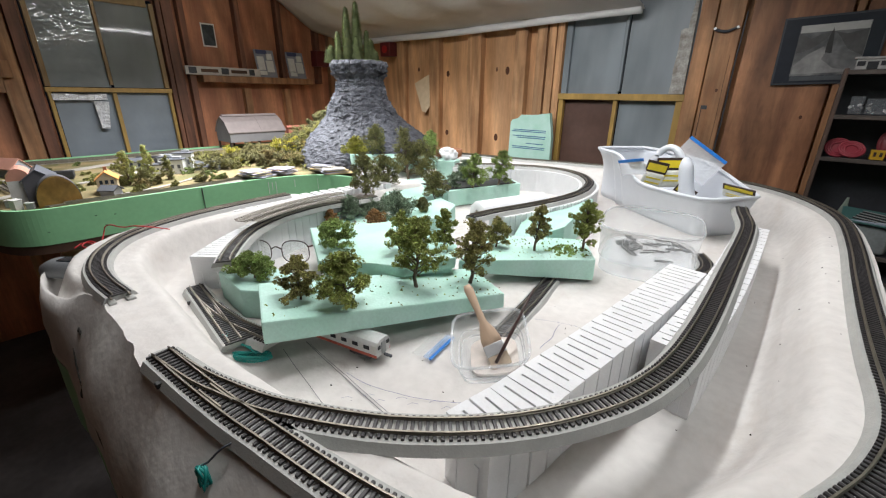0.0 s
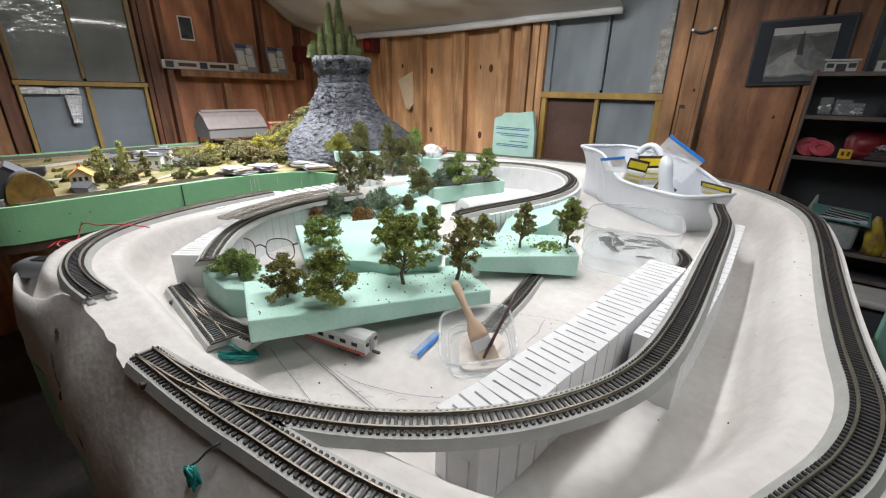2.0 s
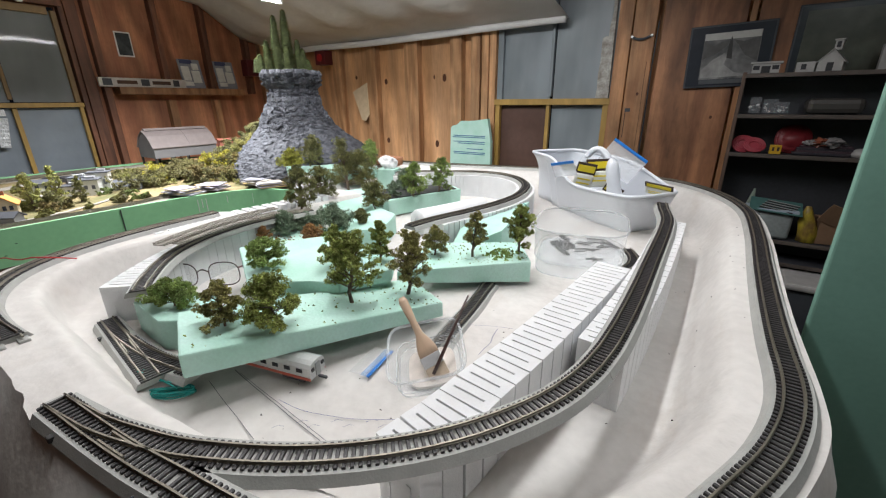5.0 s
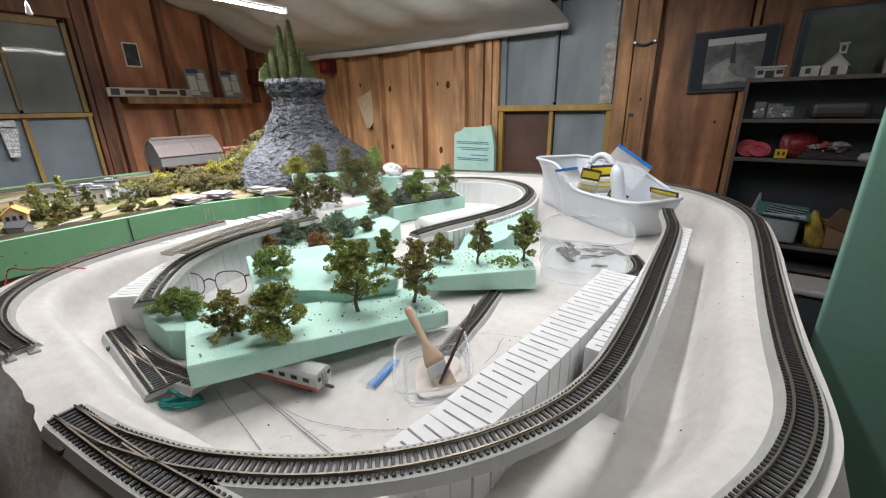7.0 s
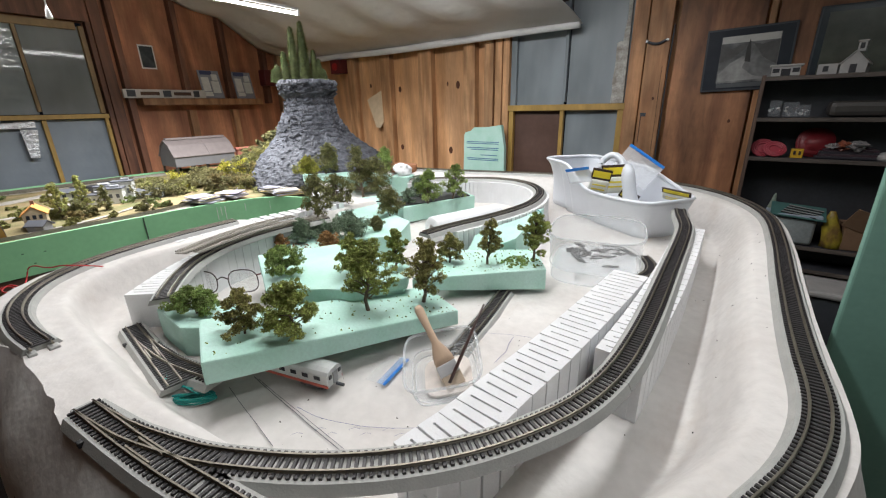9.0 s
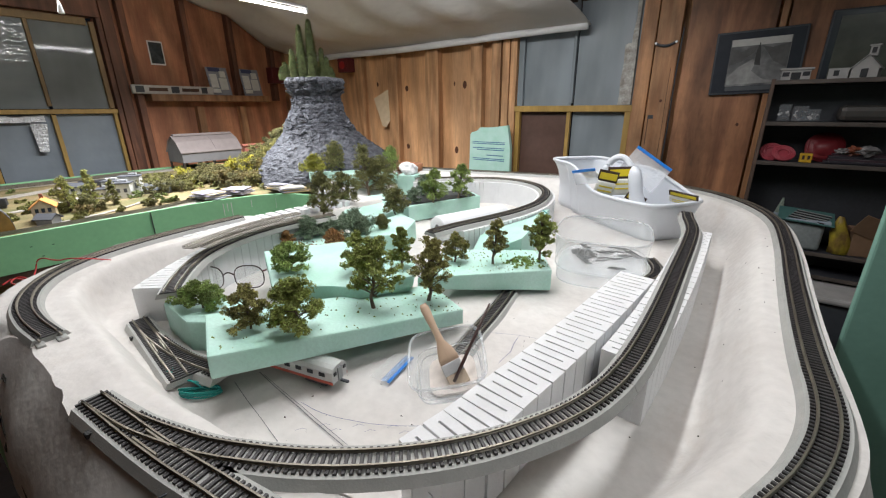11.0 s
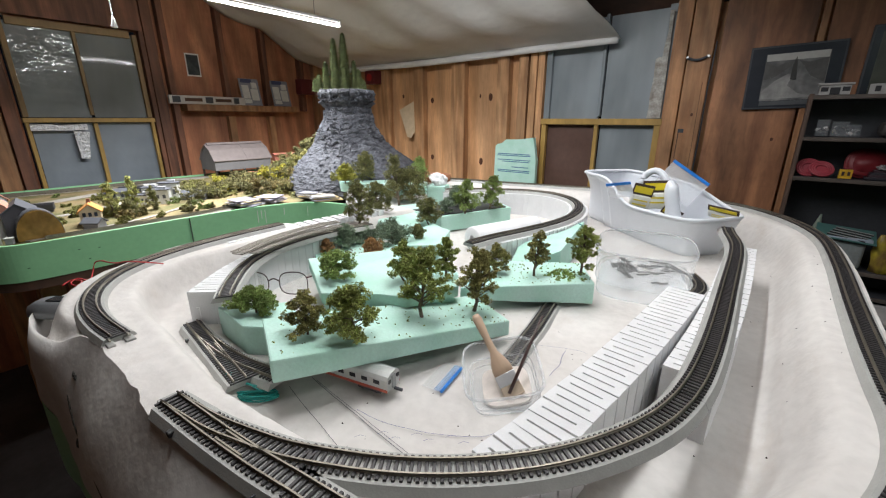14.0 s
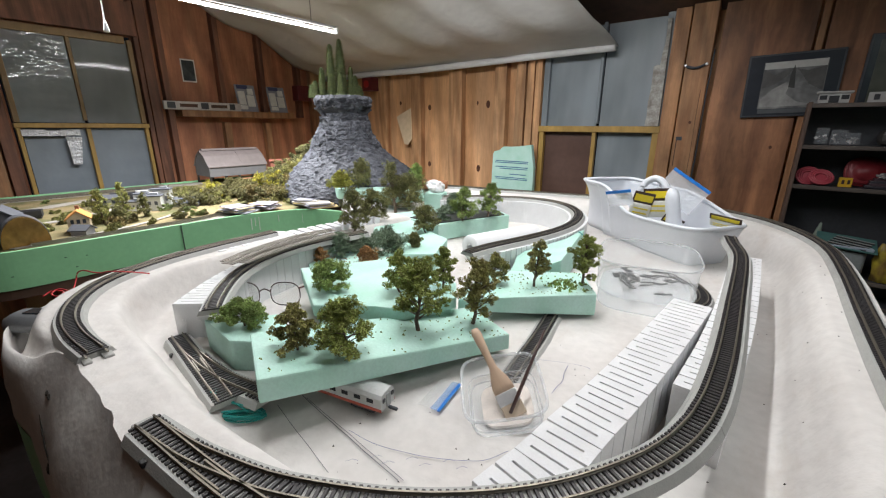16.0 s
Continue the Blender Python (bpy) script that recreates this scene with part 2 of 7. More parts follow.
def tube(bm, pts, r, seg=8, cap=True):
    """A round rod along pts; r may be a list."""
    pts = [Vector(p) for p in pts]
    rs = r if isinstance(r, (list, tuple)) else [r] * len(pts)
    rings = []
    for i, p in enumerate(pts):
        d = (pts[min(i + 1, len(pts) - 1)] - pts[max(i - 1, 0)]).normalized()
        u = d.cross(Vector((0, 0, 1)) if abs(d.z) < 0.9 else Vector((1, 0, 0))).normalized()
        w = d.cross(u)
        rings.append([bm.verts.new(p + (u * math.cos(a) + w * math.sin(a)) * rs[i]) for a in [2 * math.pi * k / seg for k in range(seg)]])
    for a, b in zip(rings, rings[1:]):
        for k in range(seg):
            bm.faces.new((a[k], a[(k + 1) % seg], b[(k + 1) % seg], b[k]))
    if cap:
        bm.faces.new(rings[0][::-1])
        bm.faces.new(rings[-1])
    return bm


def loft(bm, rings, close=True, cap0=True, cap1=True):
    vs = [[bm.verts.new(p) for p in r] for r in rings]
    n = len(vs[0])
    for a, b in zip(vs, vs[1:]):
        for k in range(n if close else n - 1):
            bm.faces.new((a[k], a[(k + 1) % n], b[(k + 1) % n], b[k]))
    if cap0:
        bm.faces.new(vs[0][::-1])
    if cap1:
        bm.faces.new(vs[-1])
    return bm


def smooth_path(pts, step):
    """Points a step apart on a smooth curve through pts."""
    p = [np.array(q, float) for q in pts]
    p = [2 * p[0] - p[1]] + p + [2 * p[-1] - p[-2]]
    fine = []
    for a, b, c, d in zip(p, p[1:], p[2:], p[3:]):
        for t in np.linspace(0, 1, 24, endpoint=False):
            fine.append(0.5 * (2 * b + (c - a) * t + (2 * a - 5 * b + 4 * c - d) * t * t + (3 * b - a - 3 * c + d) * t ** 3))
    fine.append(p[-2])
    fine = np.array(fine)
    for _ in range(12):
        fine[1:-1] = (fine[:-2] + 2 * fine[1:-1] + fine[2:]) / 4
    s = np.concatenate([[0], np.cumsum(np.linalg.norm(np.diff(fine, axis=0), axis=1))])
    n = max(2, int(round(s[-1] / step)))
    u = np.linspace(0, s[-1], n + 1)
    return np.stack([np.interp(u, s, fine[:, k]) for k in range(fine.shape[1])], 1)


def sweep(bm, path, prof, z=0.0, cap=True):
    """A closed profile of (side, up) along a plan path of (x, y) or (x, y, z)."""
    rings = []
    for i, p in enumerate(path):
        d = path[min(i + 1, len(path) - 1)] - path[max(i - 1, 0)]
        d = d[:2] / np.linalg.norm(d[:2])
        s = np.array([d[1], -d[0]])
        h = p[2] if len(p) > 2 else z
        rings.append([(p[0] + s[0] * a, p[1] + s[1] * a, h + b) for a, b in prof])
    return loft(bm, rings, True, cap, cap)


def from_faces(name, verts, faces, material, parent=None, smooth=False):
    me = bpy.data.meshes.new(name)
    me.from_pydata([tuple(v) for v in verts], [], [tuple(f) for f in faces])
    me.materials.append(material)
    if smooth:
        for p in me.polygons:
            p.use_smooth = True
    ob = new(name, me)
    if parent is not None:
        ob.parent = parent
    return ob


# ---------------- room ----------------
YB, XL = 2.46, -3.34          # inner faces of the back and the left wall's studs
PLY_D = 0.055                 # how far the plywood lies behind the stud faces


def structure(name, bm, material, label, category, smooth=False):
    ob = part(name, bm, material, None, "", smooth)
    return tagged(ob, label, category, "", "structure")


structure("floor", boxed((-0.5, 0.2, -0.05), (6.4, 5.4, 0.1)), FLOOR, "dark grey concrete floor of a wooden shed", "floor")
# back wall with a window opening
WX0, WX1, WZ0, WZ1 = -1.225, -0.535, 0.95, 2.12
b = bmesh.new()
YP = YB + PLY_D
for x0, x1, z0, z1 in ((XL - 0.2, WX0, 0, 3.0), (WX1, 2.7, 0, 3.0), (WX0, WX1, 0, WZ0), (WX0, WX1, WZ1, 3.0)):
    box(b, ((x0 + x1) / 2, YP + 0.01, (z0 + z1) / 2), (x1 - x0, 0.02, z1 - z0))
wall_back = structure("wall_back", b, BACKPLY, "reddish brown plywood wall behind bare studs", "wall")
# left wall with a window opening
LY0, LY1, LZ0, LZ1 = 0.38, 1.02, 0.90, 1.975
b = bmesh.new()
XP = XL - PLY_D
for y0, y1, z0, z1 in ((-2.5, LY0, 0, 3.0), (LY1, YP, 0, 3.0), (LY0, LY1, 0, LZ0), (LY0, LY1, LZ1, 3.0)):
    box(b, (XP - 0.01, (y0 + y1) / 2, (z0 + z1) / 2), (0.02, y1 - y0, z1 - z0))
wall_left = structure("wall_left", b, PLY, "dark reddish plywood wall with bare studs", "wall")
# Unseen walls, set close and toned to shape light bounced onto the table.
BOUNCE_PLY = mat("bounce_toned_plywood", (0.17, 0.112, 0.08), 0.7, var=0.2, scale=3, fine=26, bump=0.1, stretch=(3, 3, 0.35))
structure("wall_right", boxed((1.55, 0.6, 1.5), (0.04, 4.0, 3.0)), BOUNCE_PLY, "plain unseen wall, set close and toned for bounce light", "wall")
structure("wall_front", boxed((-0.97, -1.25, 1.5), (5.0, 0.04, 3.0)), BOUNCE_PLY, "plain unseen wall, set close and toned for bounce light", "wall")


def stud(parent, c, s, wood=STUD):
    return part("stud", boxed(c, s, None, 0.003), wood, parent)


for x0, x1 in ((-2.662, -2.575), (-2.303, -2.206), (-1.935, -1.822), (-1.557, -1.470), (-1.399, -1.336), (-1.322, -1.276), (-1.268, -1.226)):
    stud(wall_back, ((x0 + x1) / 2, YB + 0.027, 1.2), (x1 - x0, PLY_D - 0.002, 2.4), BACKSTUD)
for x0, x1, d in ((-0.540, -0.470, 0.0), (-0.462, -0.358, -0.012), (0.012, 0.036, 0.0)):
    stud(wall_back, ((x0 + x1) / 2, YB + 0.027 + d / 2, 1.3), (x1 - x0, PLY_D - 0.002 - d, 2.6))
part("panel", boxed((-0.165, YB + 0.02, 1.3), (0.335, 0.018, 2.6), None, 0.002), REDPLY, wall_back, "smooth reddish plywood panel")
part("panel", boxed((0.62, YB + 0.02, 1.3), (1.15, 0.018, 2.6), None, 0.002), REDPLY, wall_back, "smooth reddish plywood panel")
for y0, y1 in ((0.22, 0.30), (0.31, 0.365), (1.024, 1.050), (1.055, 1.115), (2.30, 2.40)):
    stud(wall_left, (XL - 0.027, (y0 + y1) / 2, 1.4), (PLY_D - 0.002, y1 - y0, 2.8), DARKSTUD if y0 in (1.024, 1.055, 0.31) else STUD)
for y in (1.165, 1.535, 1.855, 2.18):
    stud(wall_left, (XL - 0.022, y, 2.0 if y > 1.2 else 1.4), (PLY_D + 0.006, 0.038, 0.98 if y > 1.2 else 2.8), DARKSTUD)
for y in (1.54, 1.865):
    stud(wall_left, (XL - 0.027, y, 0.74), (PLY_D - 0.002, 0.05, 1.45))
for y in (-0.35, -0.95, -1.6):
    stud(wall_left, (XL - 0.027, y, 1.4), (PLY_D - 0.002, 0.05, 2.8))
for y, z, w in ((0.215, 1.535, 0.10), (0.16, 1.46, 0.12)):
    part("block", boxed((XL + 0.02, y, z), (0.04, w, 0.085), None, 0.003), STUD, wall_left, "short wooden block nailed to the wall")
part("ledge", boxed((XL + 0.005, 1.64, 1.522), (0.12, 0.86, 0.045), None, 0.003), STUD, wall_left, "narrow wooden ledge nailed across the studs")


# roof: rises from the back wall towards the ridge
def roof_z(y):
    return 1.88 + 0.42 * (YB - y)


b = bmesh.new()
prism(b, [(XL - 0.2, YB + 0.1), (2.75, YB + 0.1), (2.75, 0.0), (XL - 0.2, 0.0)], [roof_z(YB + .1) + .12, roof_z(YB + .1) + .12, roof_z(0) + .12, roof_z(0) + .12],
      [roof_z(YB + .1) + .15, roof_z(YB + .1) + .15, roof_z(0) + .15, roof_z(0) + .15])
prism(b, [(XL - 0.2, 0.0), (2.75, 0.0), (2.75, -2.6), (XL - 0.2, -2.6)], [roof_z(0) + .12] * 2 + [roof_z(2.6) + .1] * 2, [roof_z(0) + .15] * 2 + [roof_z(2.6) + .13] * 2)
structure("ceiling", b, DARKWOOD, "dark bare wooden roof boards", "ceiling")
# the sheet under the roof, sagging between its fixings
nx, ny = 56, 40
verts, faces = [], []
for j in range(ny + 1):
    v = j / ny
    y = YB - 0.02 - v * 2.4
    xr = -0.80 - 0.36 * min(1.0, v * 2.4 / 1.3) + 0.05 * math.sin(v * 9)
    for i in range(nx + 1):
        u = i / nx
        x = XL + 0.01 + u * (xr - XL)
        sag = -0.055 * abs(math.sin(v * 2.4 / 0.61 * math.pi)) - 0.02 * math.sin(u * 17 + v * 11) * v - 0.012 * math.sin(u * 40 + v * 23)
        verts.append((x, y, roof_z(y) - 0.035 + sag * min(1, v * 8)))
for j in range(ny):
    for i in range(nx):
        a = j * (nx + 1) + i
        faces.append((a, a + 1, a + nx + 2, a + nx + 1))
tarp = from_faces("ceiling_tarp", verts, faces, TARP, None, True)
tagged(tarp, "greyish white plastic sheet sagging below the roof", "tarp")
sol = tarp.modifiers.new("thick", "SOLIDIFY")
sol.thickness = 0.002
hem_path = smooth_path([(XL + 0.02, YB - 0.03, 1.835), (-2.7, YB - 0.03, 1.838), (-2.2, YB - 0.035, 1.832), (-1.7, YB - 0.03, 1.838), (-1.2, YB - 0.035, 1.846), (-0.80, YB - 0.03, 1.85)], 0.05)
b = bmesh.new()
sweep(b, hem_path, [(-0.012, -0.016), (0.014, -0.018), (0.018, 0.0), (0.012, 0.022), (-0.012, 0.024)])
part("hem", b, HEM, tarp, "white folded hem", True)


# ---------------- windows ----------------
def pane_mesh(w, h, amp, seed):
    """A slightly wrinkled sheet in the x-z plane, from the lower left corner."""
    rnd = random.Random(seed)
    k = [(rnd.uniform(4, 22), rnd.uniform(4, 22), rnd.uniform(0, 6)) for _ in range(5)]
    n = 22
    vs, fs = [], []
    for j in range(n + 1):
        for i in range(n + 1):
            x, z = w * i / n, h * j / n
            edge = min(1, 6 * min(i, n - i, j, n - j) / n)
            vs.append((x, amp * edge * sum(math.sin(a * x + c * z + p) for a, c, p in k) / 5, z))
    for j in range(n):
        for i in range(n):
            a = j * (n + 1) + i
            fs.append((a, a + 1, a + n + 2, a + n + 1))
    return vs, fs


def window(name, m, w, z0, zm, z1, label, panes, dark_trim, t=0.030):
    """A sash window in local x-z, its lower left corner at m; panes: material by (column, row)."""
    e = tagged(new(name), label, "window", "", "structure")
    e.matrix_basis = m
    h0, h1 = zm - z0, z1 - z0
    fr = bmesh.new()
    for c, s in (((t / 2, 0, h0 / 2), (t, 0.03, h0)), ((w - t / 2, 0, h0 / 2), (t, 0.03, h0)), ((w / 2, -0.003, h0), (w + 0.012, 0.036, 0.034 if t > 0.02 else 0.026)),
                 ((w / 2, 0, t / 2), (w - 2 * t, 0.03, t)), ((w / 2, 0, h0 / 2), (0.022, 0.026, h0 - 0.034))):
        box(fr, c, s, None, 0.002)
    part("window_frame", fr, SASH, e, "varnished yellow pine sash frame")
    up = bmesh.new()
    for c, s in (((t / 2 + 0.004, 0.012, (h0 + h1) / 2), (t + 0.006, 0.03, h1 - h0 - 0.034)), ((w - t / 2 - 0.004, 0.012, (h0 + h1) / 2), (t + 0.006, 0.03, h1 - h0 - 0.034)),
                 ((w / 2, 0.012, h1 - 0.020), (w - 0.076, 0.03, 0.040)), ((w / 2, 0.014, (h0 + h1) / 2), (0.018, 0.024, h1 - h0 - 0.06))):
        box(up, c, s, None, 0.002)
    part("upper_frame", up, dark_trim, e)
    for i in (0, 1):
        for j, (za, zb) in enumerate(((0.02, h0 - 0.016), (h0 + 0.016, h1 - 0.02))):
            vs, fs = pane_mesh(w / 2 - 0.028, zb - za, (0.006, 0.0018)[i] if j else 0.004, i * 7 + j + len(name))
            p = from_faces("pane", vs, fs, panes[(i, j)], e, True)
            p.matrix_basis = pose(0.026 + i * (w / 2 - 0.012), 0.022, za)
    return e


window("window_1", pose(WX0 + 0.005, YB + 0.02, 0.955), 0.68, 0.955, 1.434, 2.11, "sash window covered with cloudy grey plastic sheet",
       {(0, 0): PLASTIC_BROWN, (1, 0): PLASTIC_SHEET, (0, 1): PLASTIC_SHEET, (1, 1): PLASTIC_SHEET}, PLASTIC_SHEET)
window("window_2", pose(XL - 0.02, LY0 + 0.005, 0.905, 0, 0, 90), 0.63, 0.905, 1.437, 1.968, "sash window covered with wrinkled shiny plastic sheet",
       {(0, 0): PLASTIC_DARK, (1, 0): PLASTIC_DARK, (0, 1): PLASTIC_SHINY, (1, 1): PLASTIC_CALM}, UPPER_SASH, 0.019)
part("check_rail", boxed((XL - 0.022, 0.845, 1.405), (0.012, 0.29, 0.010), None, 0.002), SASH, bpy.data.objects["window_2"], "thin second rail below the meeting rail")
# real header below; the extra height paints the shade under the roof
part("header", boxed((XL - 0.012, 0.70, 2.07), (0.05, 0.68, 0.19), None, 0.003), DARKSTUD, wall_left, "dark wooden header over the window, its upper part standing for roof shade")

# ---------------- the railway table ----------------
Z_FLOOR, Z_BED, Z_RAIL = 1.065, 1.1530, 1.168
OUTER = [(-0.484, 0.083), (-0.402, 0.0905), (-0.333, 0.0985), (-0.289, 0.1055), (-0.250, 0.111), (-0.213, 0.117), (-0.181, 0.123), (-0.120, 0.138), (-0.055, 0.165),
         (0.003, 0.215), (0.048, 0.275), (0.080, 0.340), (0.103, 0.394), (0.120, 0.459), (0.125, 0.519), (0.121, 0.602), (0.118, 0.718), (0.117, 0.893),
         (0.117, 1.126), (0.104, 1.350), (0.053, 1.520), (-0.027, 1.648), (-0.130, 1.735), (-0.28, 1.785), (-0.48, 1.785), (-0.72, 1.735), (-0.98, 1.665), (-1.30, 1.60)]
LEFT = [(-0.694, 0.091), (-0.765, 0.086), (-0.842, 0.091), (-0.915, 0.113), (-0.975, 0.151), (-1.020, 0.205), (-1.052, 0.273), (-1.073, 0.349), (-1.086, 0.43), (-1.092, 0.51), (-1.096, 0.575)]
INNER = [(-0.484, 0.083), (-0.407, 0.095), (-0.366, 0.106), (-0.331, 0.117), (-0.301, 0.130), (-0.272, 0.145), (-0.235, 0.167), (-0.202, 0.191), (-0.172, 0.217),
         (-0.144, 0.246), (-0.117, 0.281), (-0.092, 0.323), (-0.073, 0.364), (-0.059, 0.412), (-0.051, 0.469), (-0.048, 0.529), (-0.047, 0.598), (-0.048, 0.693),
         (-0.051, 0.830), (-0.055, 1.018), (-0.061, 1.130), (-0.073, 1.200), (-0.086, 1.260), (-0.092, 1.30), (-0.096, 1.322)]
FAR = [(-0.566, 0.754), (-0.551, 0.840), (-0.520, 0.950), (-0.492, 1.088), (-0.492, 1.223), (-0.532, 1.368), (-0.610, 1.475), (-0.715, 1.530), (-0.822, 1.520), (-0.920, 1.470), (-1.021, 1.406), (-1.105, 1.321)]
INLEFT = [(-0.715, 0.244), (-0.752, 0.268), (-0.815, 0.317), (-0.866, 0.372), (-0.903, 0.443), (-0.925, 0.534), (-0.925, 0.629), (-0.905, 0.74)]
RIM = [(-0.34, 0.0785), (-0.48, 0.0635), (-0.515, 0.066), (-0.60, 0.070), (-0.72, 0.067), (-0.78, 0.054), (-0.85, 0.032), (-0.935, 0.030), (-0.985, 0.055), (-1.030, 0.105), (-1.085, 0.165), (-1.115, 0.25), (-1.13, 0.37), (-1.140, 0.55), (-1.135, 0.75),
       (-1.15, 0.92), (-1.26, 1.03), (-1.43, 1.09), (-1.56, 1.22), (-1.55, 1.45), (-1.48, 1.60), (-1.30, 1.640), (-1.05, 1.690), (-0.80, 1.757), (-0.60, 1.808), (-0.40, 1.828), (-0.22, 1.812), (-0.07, 1.735), (0.055, 1.570), (0.128, 1.37),
       (0.145, 1.13), (0.145, 0.9), (0.146, 0.7), (0.153, 0.53), (0.146, 0.44), (0.106, 0.33), (0.055, 0.235), (-0.015, 0.163), (-0.10, 0.121), (-0.20, 0.0985)]


def seg_dist(p, line):
    a, b_ = line[:-1], line[1:]
    ab = b_ - a
    t = np.clip(((p - a) * ab).sum(1) / (ab * ab).sum(1), 0, 1)
    return float(np.sqrt((((a + ab * t[:, None]) - p) ** 2).sum(1).min()))


OUT_FINE = np.concatenate([smooth_path(LEFT, 0.03)[::-1], smooth_path(OUTER, 0.03)])


def sstep(x):
    x = min(1.0, max(0.0, x))
    return x * x * (3 - 2 * x)


def table_z(x, y):
    p = np.array([x, y])
    d = seg_dist(p, OUT_FINE)
    w = 0.10
    if x > -0.25:
        w = 0.10 - 0.034 * sstep((x + 0.25) / 0.15)
    if x < -0.80 and y < 0.7:
        w = 0.13
    elif y < 0.3 and x < -0.4:
        w = 0.055
    elif y < 0.3 and x < -0.1:
        w = 0.06
    flat = 0.040
    if x < -0.6 and y < 0.55:
        k = sstep((-0.62 - x) / 0.16) * sstep((0.55 - y) / 0.15)
        flat, w = 0.040 + 0.014 * k, (0.055 if y < 0.3 else w) * (1 - k) + 0.038 * k
    s = sstep(1 - (d - flat) / w)
    z = Z_FLOOR + (Z_BED - Z_FLOOR) * s
    if x < -1.0 and y > 0.6:
        z = max(z, Z_FLOOR + 0.03 * sstep((-1.0 - x) / 0.15), Z_FLOOR + 0.083 * sstep((-1.22 - x) / 0.2) * sstep((y - 0.95) / 0.2))
    rc = math.hypot(x + 0.86, y - 0.295)
    if x < -0.74 and y < 0.28 and rc > 0.232:
        z -= 0.030 * sstep((-0.74 - x) / 0.10) * sstep((rc - 0.234) / 0.022)
    if x < -0.95 and y > 0.4:
        z = max(z, Z_FLOOR + 0.072 * sstep((-0.985 - x) / 0.05) * sstep((y - 0.42) / 0.12) * sstep((1.16 - y) / 0.12))
    if x < -0.5 and y < 0.34:
        z = max(z, Z_FLOOR + 0.018 * sstep((-0.53 - x) / 0.05) * sstep((0.32 - y) / 0.05))
    n = noise.noise((x * 9, y * 9, 3)) * 0.003 + noise.noise((x * 31, y * 31, 7)) * 0.0012
    return z + n * (0.2 if d < 0.03 else 0.45 if x > -0.1 else 1)


rim = smooth_path(RIM + [RIM[0]], 0.014)[:-1]
for p in rim:
    if p[1] < 0.12 and -0.80 < p[0] < -0.50:
        p[1] += 0.007 * noise.noise((p[0] * 34, 2.0, 1.0)) + 0.0025 * noise.noise((p[0] * 80, 7.0, 1.0))
CENTRE = np.array((-0.52, 0.85))
NR = 96
verts, faces = [], []
for k in range(NR + 1):
    r = 1 - (k / NR) ** 1.15 * 0.995
    for p in rim:
        q = CENTRE + (p - CENTRE) * r
        verts.append((q[0], q[1], table_z(*q)))
nr = len(rim)
for k in range(NR):
    for i in range(nr):
        j = (i + 1) % nr
        faces.append((k * nr + i, k * nr + j, (k + 1) * nr + j, (k + 1) * nr + i))
faces.append(tuple(NR * nr + i for i in range(nr)))
table = thing("railway_table", (0, 0, 0), "railway layout table of plastered foam, unfinished and white", "layout table")
from_faces("table_top", verts, faces, PLASTER, table, True)["label"] = "rough white plaster surface"
# sides: plaster above, a green strip below, legs
side = np.array([(p[0], p[1]) for p in rim])
nrm = np.roll(side, -1, 0) - np.roll(side, 1, 0)
nrm = np.stack([-nrm[:, 1], nrm[:, 0]], 1) / np.linalg.norm(nrm, axis=1)[:, None]
if ((side - CENTRE) * nrm).sum() < 0:
    nrm = -nrm


for _ in range(8):
    nrm = nrm + np.roll(nrm, 1, 0) + np.roll(nrm, -1, 0)
    nrm /= np.linalg.norm(nrm, axis=1)[:, None]
BULGE = [max(0.0, p[1] - 0.034) * sstep((p[0] + 1.0) / 0.12) * sstep((-0.12 - p[0]) / 0.15) if p[1] < 0.15 else 0.0 for p in side]


def ring(off, z, rough=0.0, bulge=0.0):
    out = []
    for p, n, q in zip(side, nrm, BULGE):
        d = off + bulge * q + rough * noise.noise((p[0] * 12, p[1] * 12, z * 12))
        out.append((p[0] + n[0] * d, p[1] + n[1] * d, z))
    return out


top_ring = [verts[i] for i in range(nr)]
b = bmesh.new()
loft(b, [top_ring, ring(0.004, 1.134, 0.004, 0.2), ring(0.012, 1.105, 0.008, 0.6), ring(0.018, 1.07, 0.008, 0.85), ring(0.021, 1.035, 0.006, 0.95), ring(0.022, 1.0, 0.006, 1)], True, False, False)
part("table_side", b, PLASTER, table, "rough plastered side", True)
b = bmesh.new()
loft(b, [ring(0.020, 1.003, 0, 1), ring(0.021, 0.93, 0, 1), ring(0.020, 0.86, 0, 1), ring(0.0, 0.86), ring(0.0, 1.003)], True, False, False)
part("table_edge", b, GREEN, table, "green painted edge board", True)
CRACK = mat("dark_gap", (0.02, 0.016, 0.013), 0.9, var=0.3, bump=0.0)
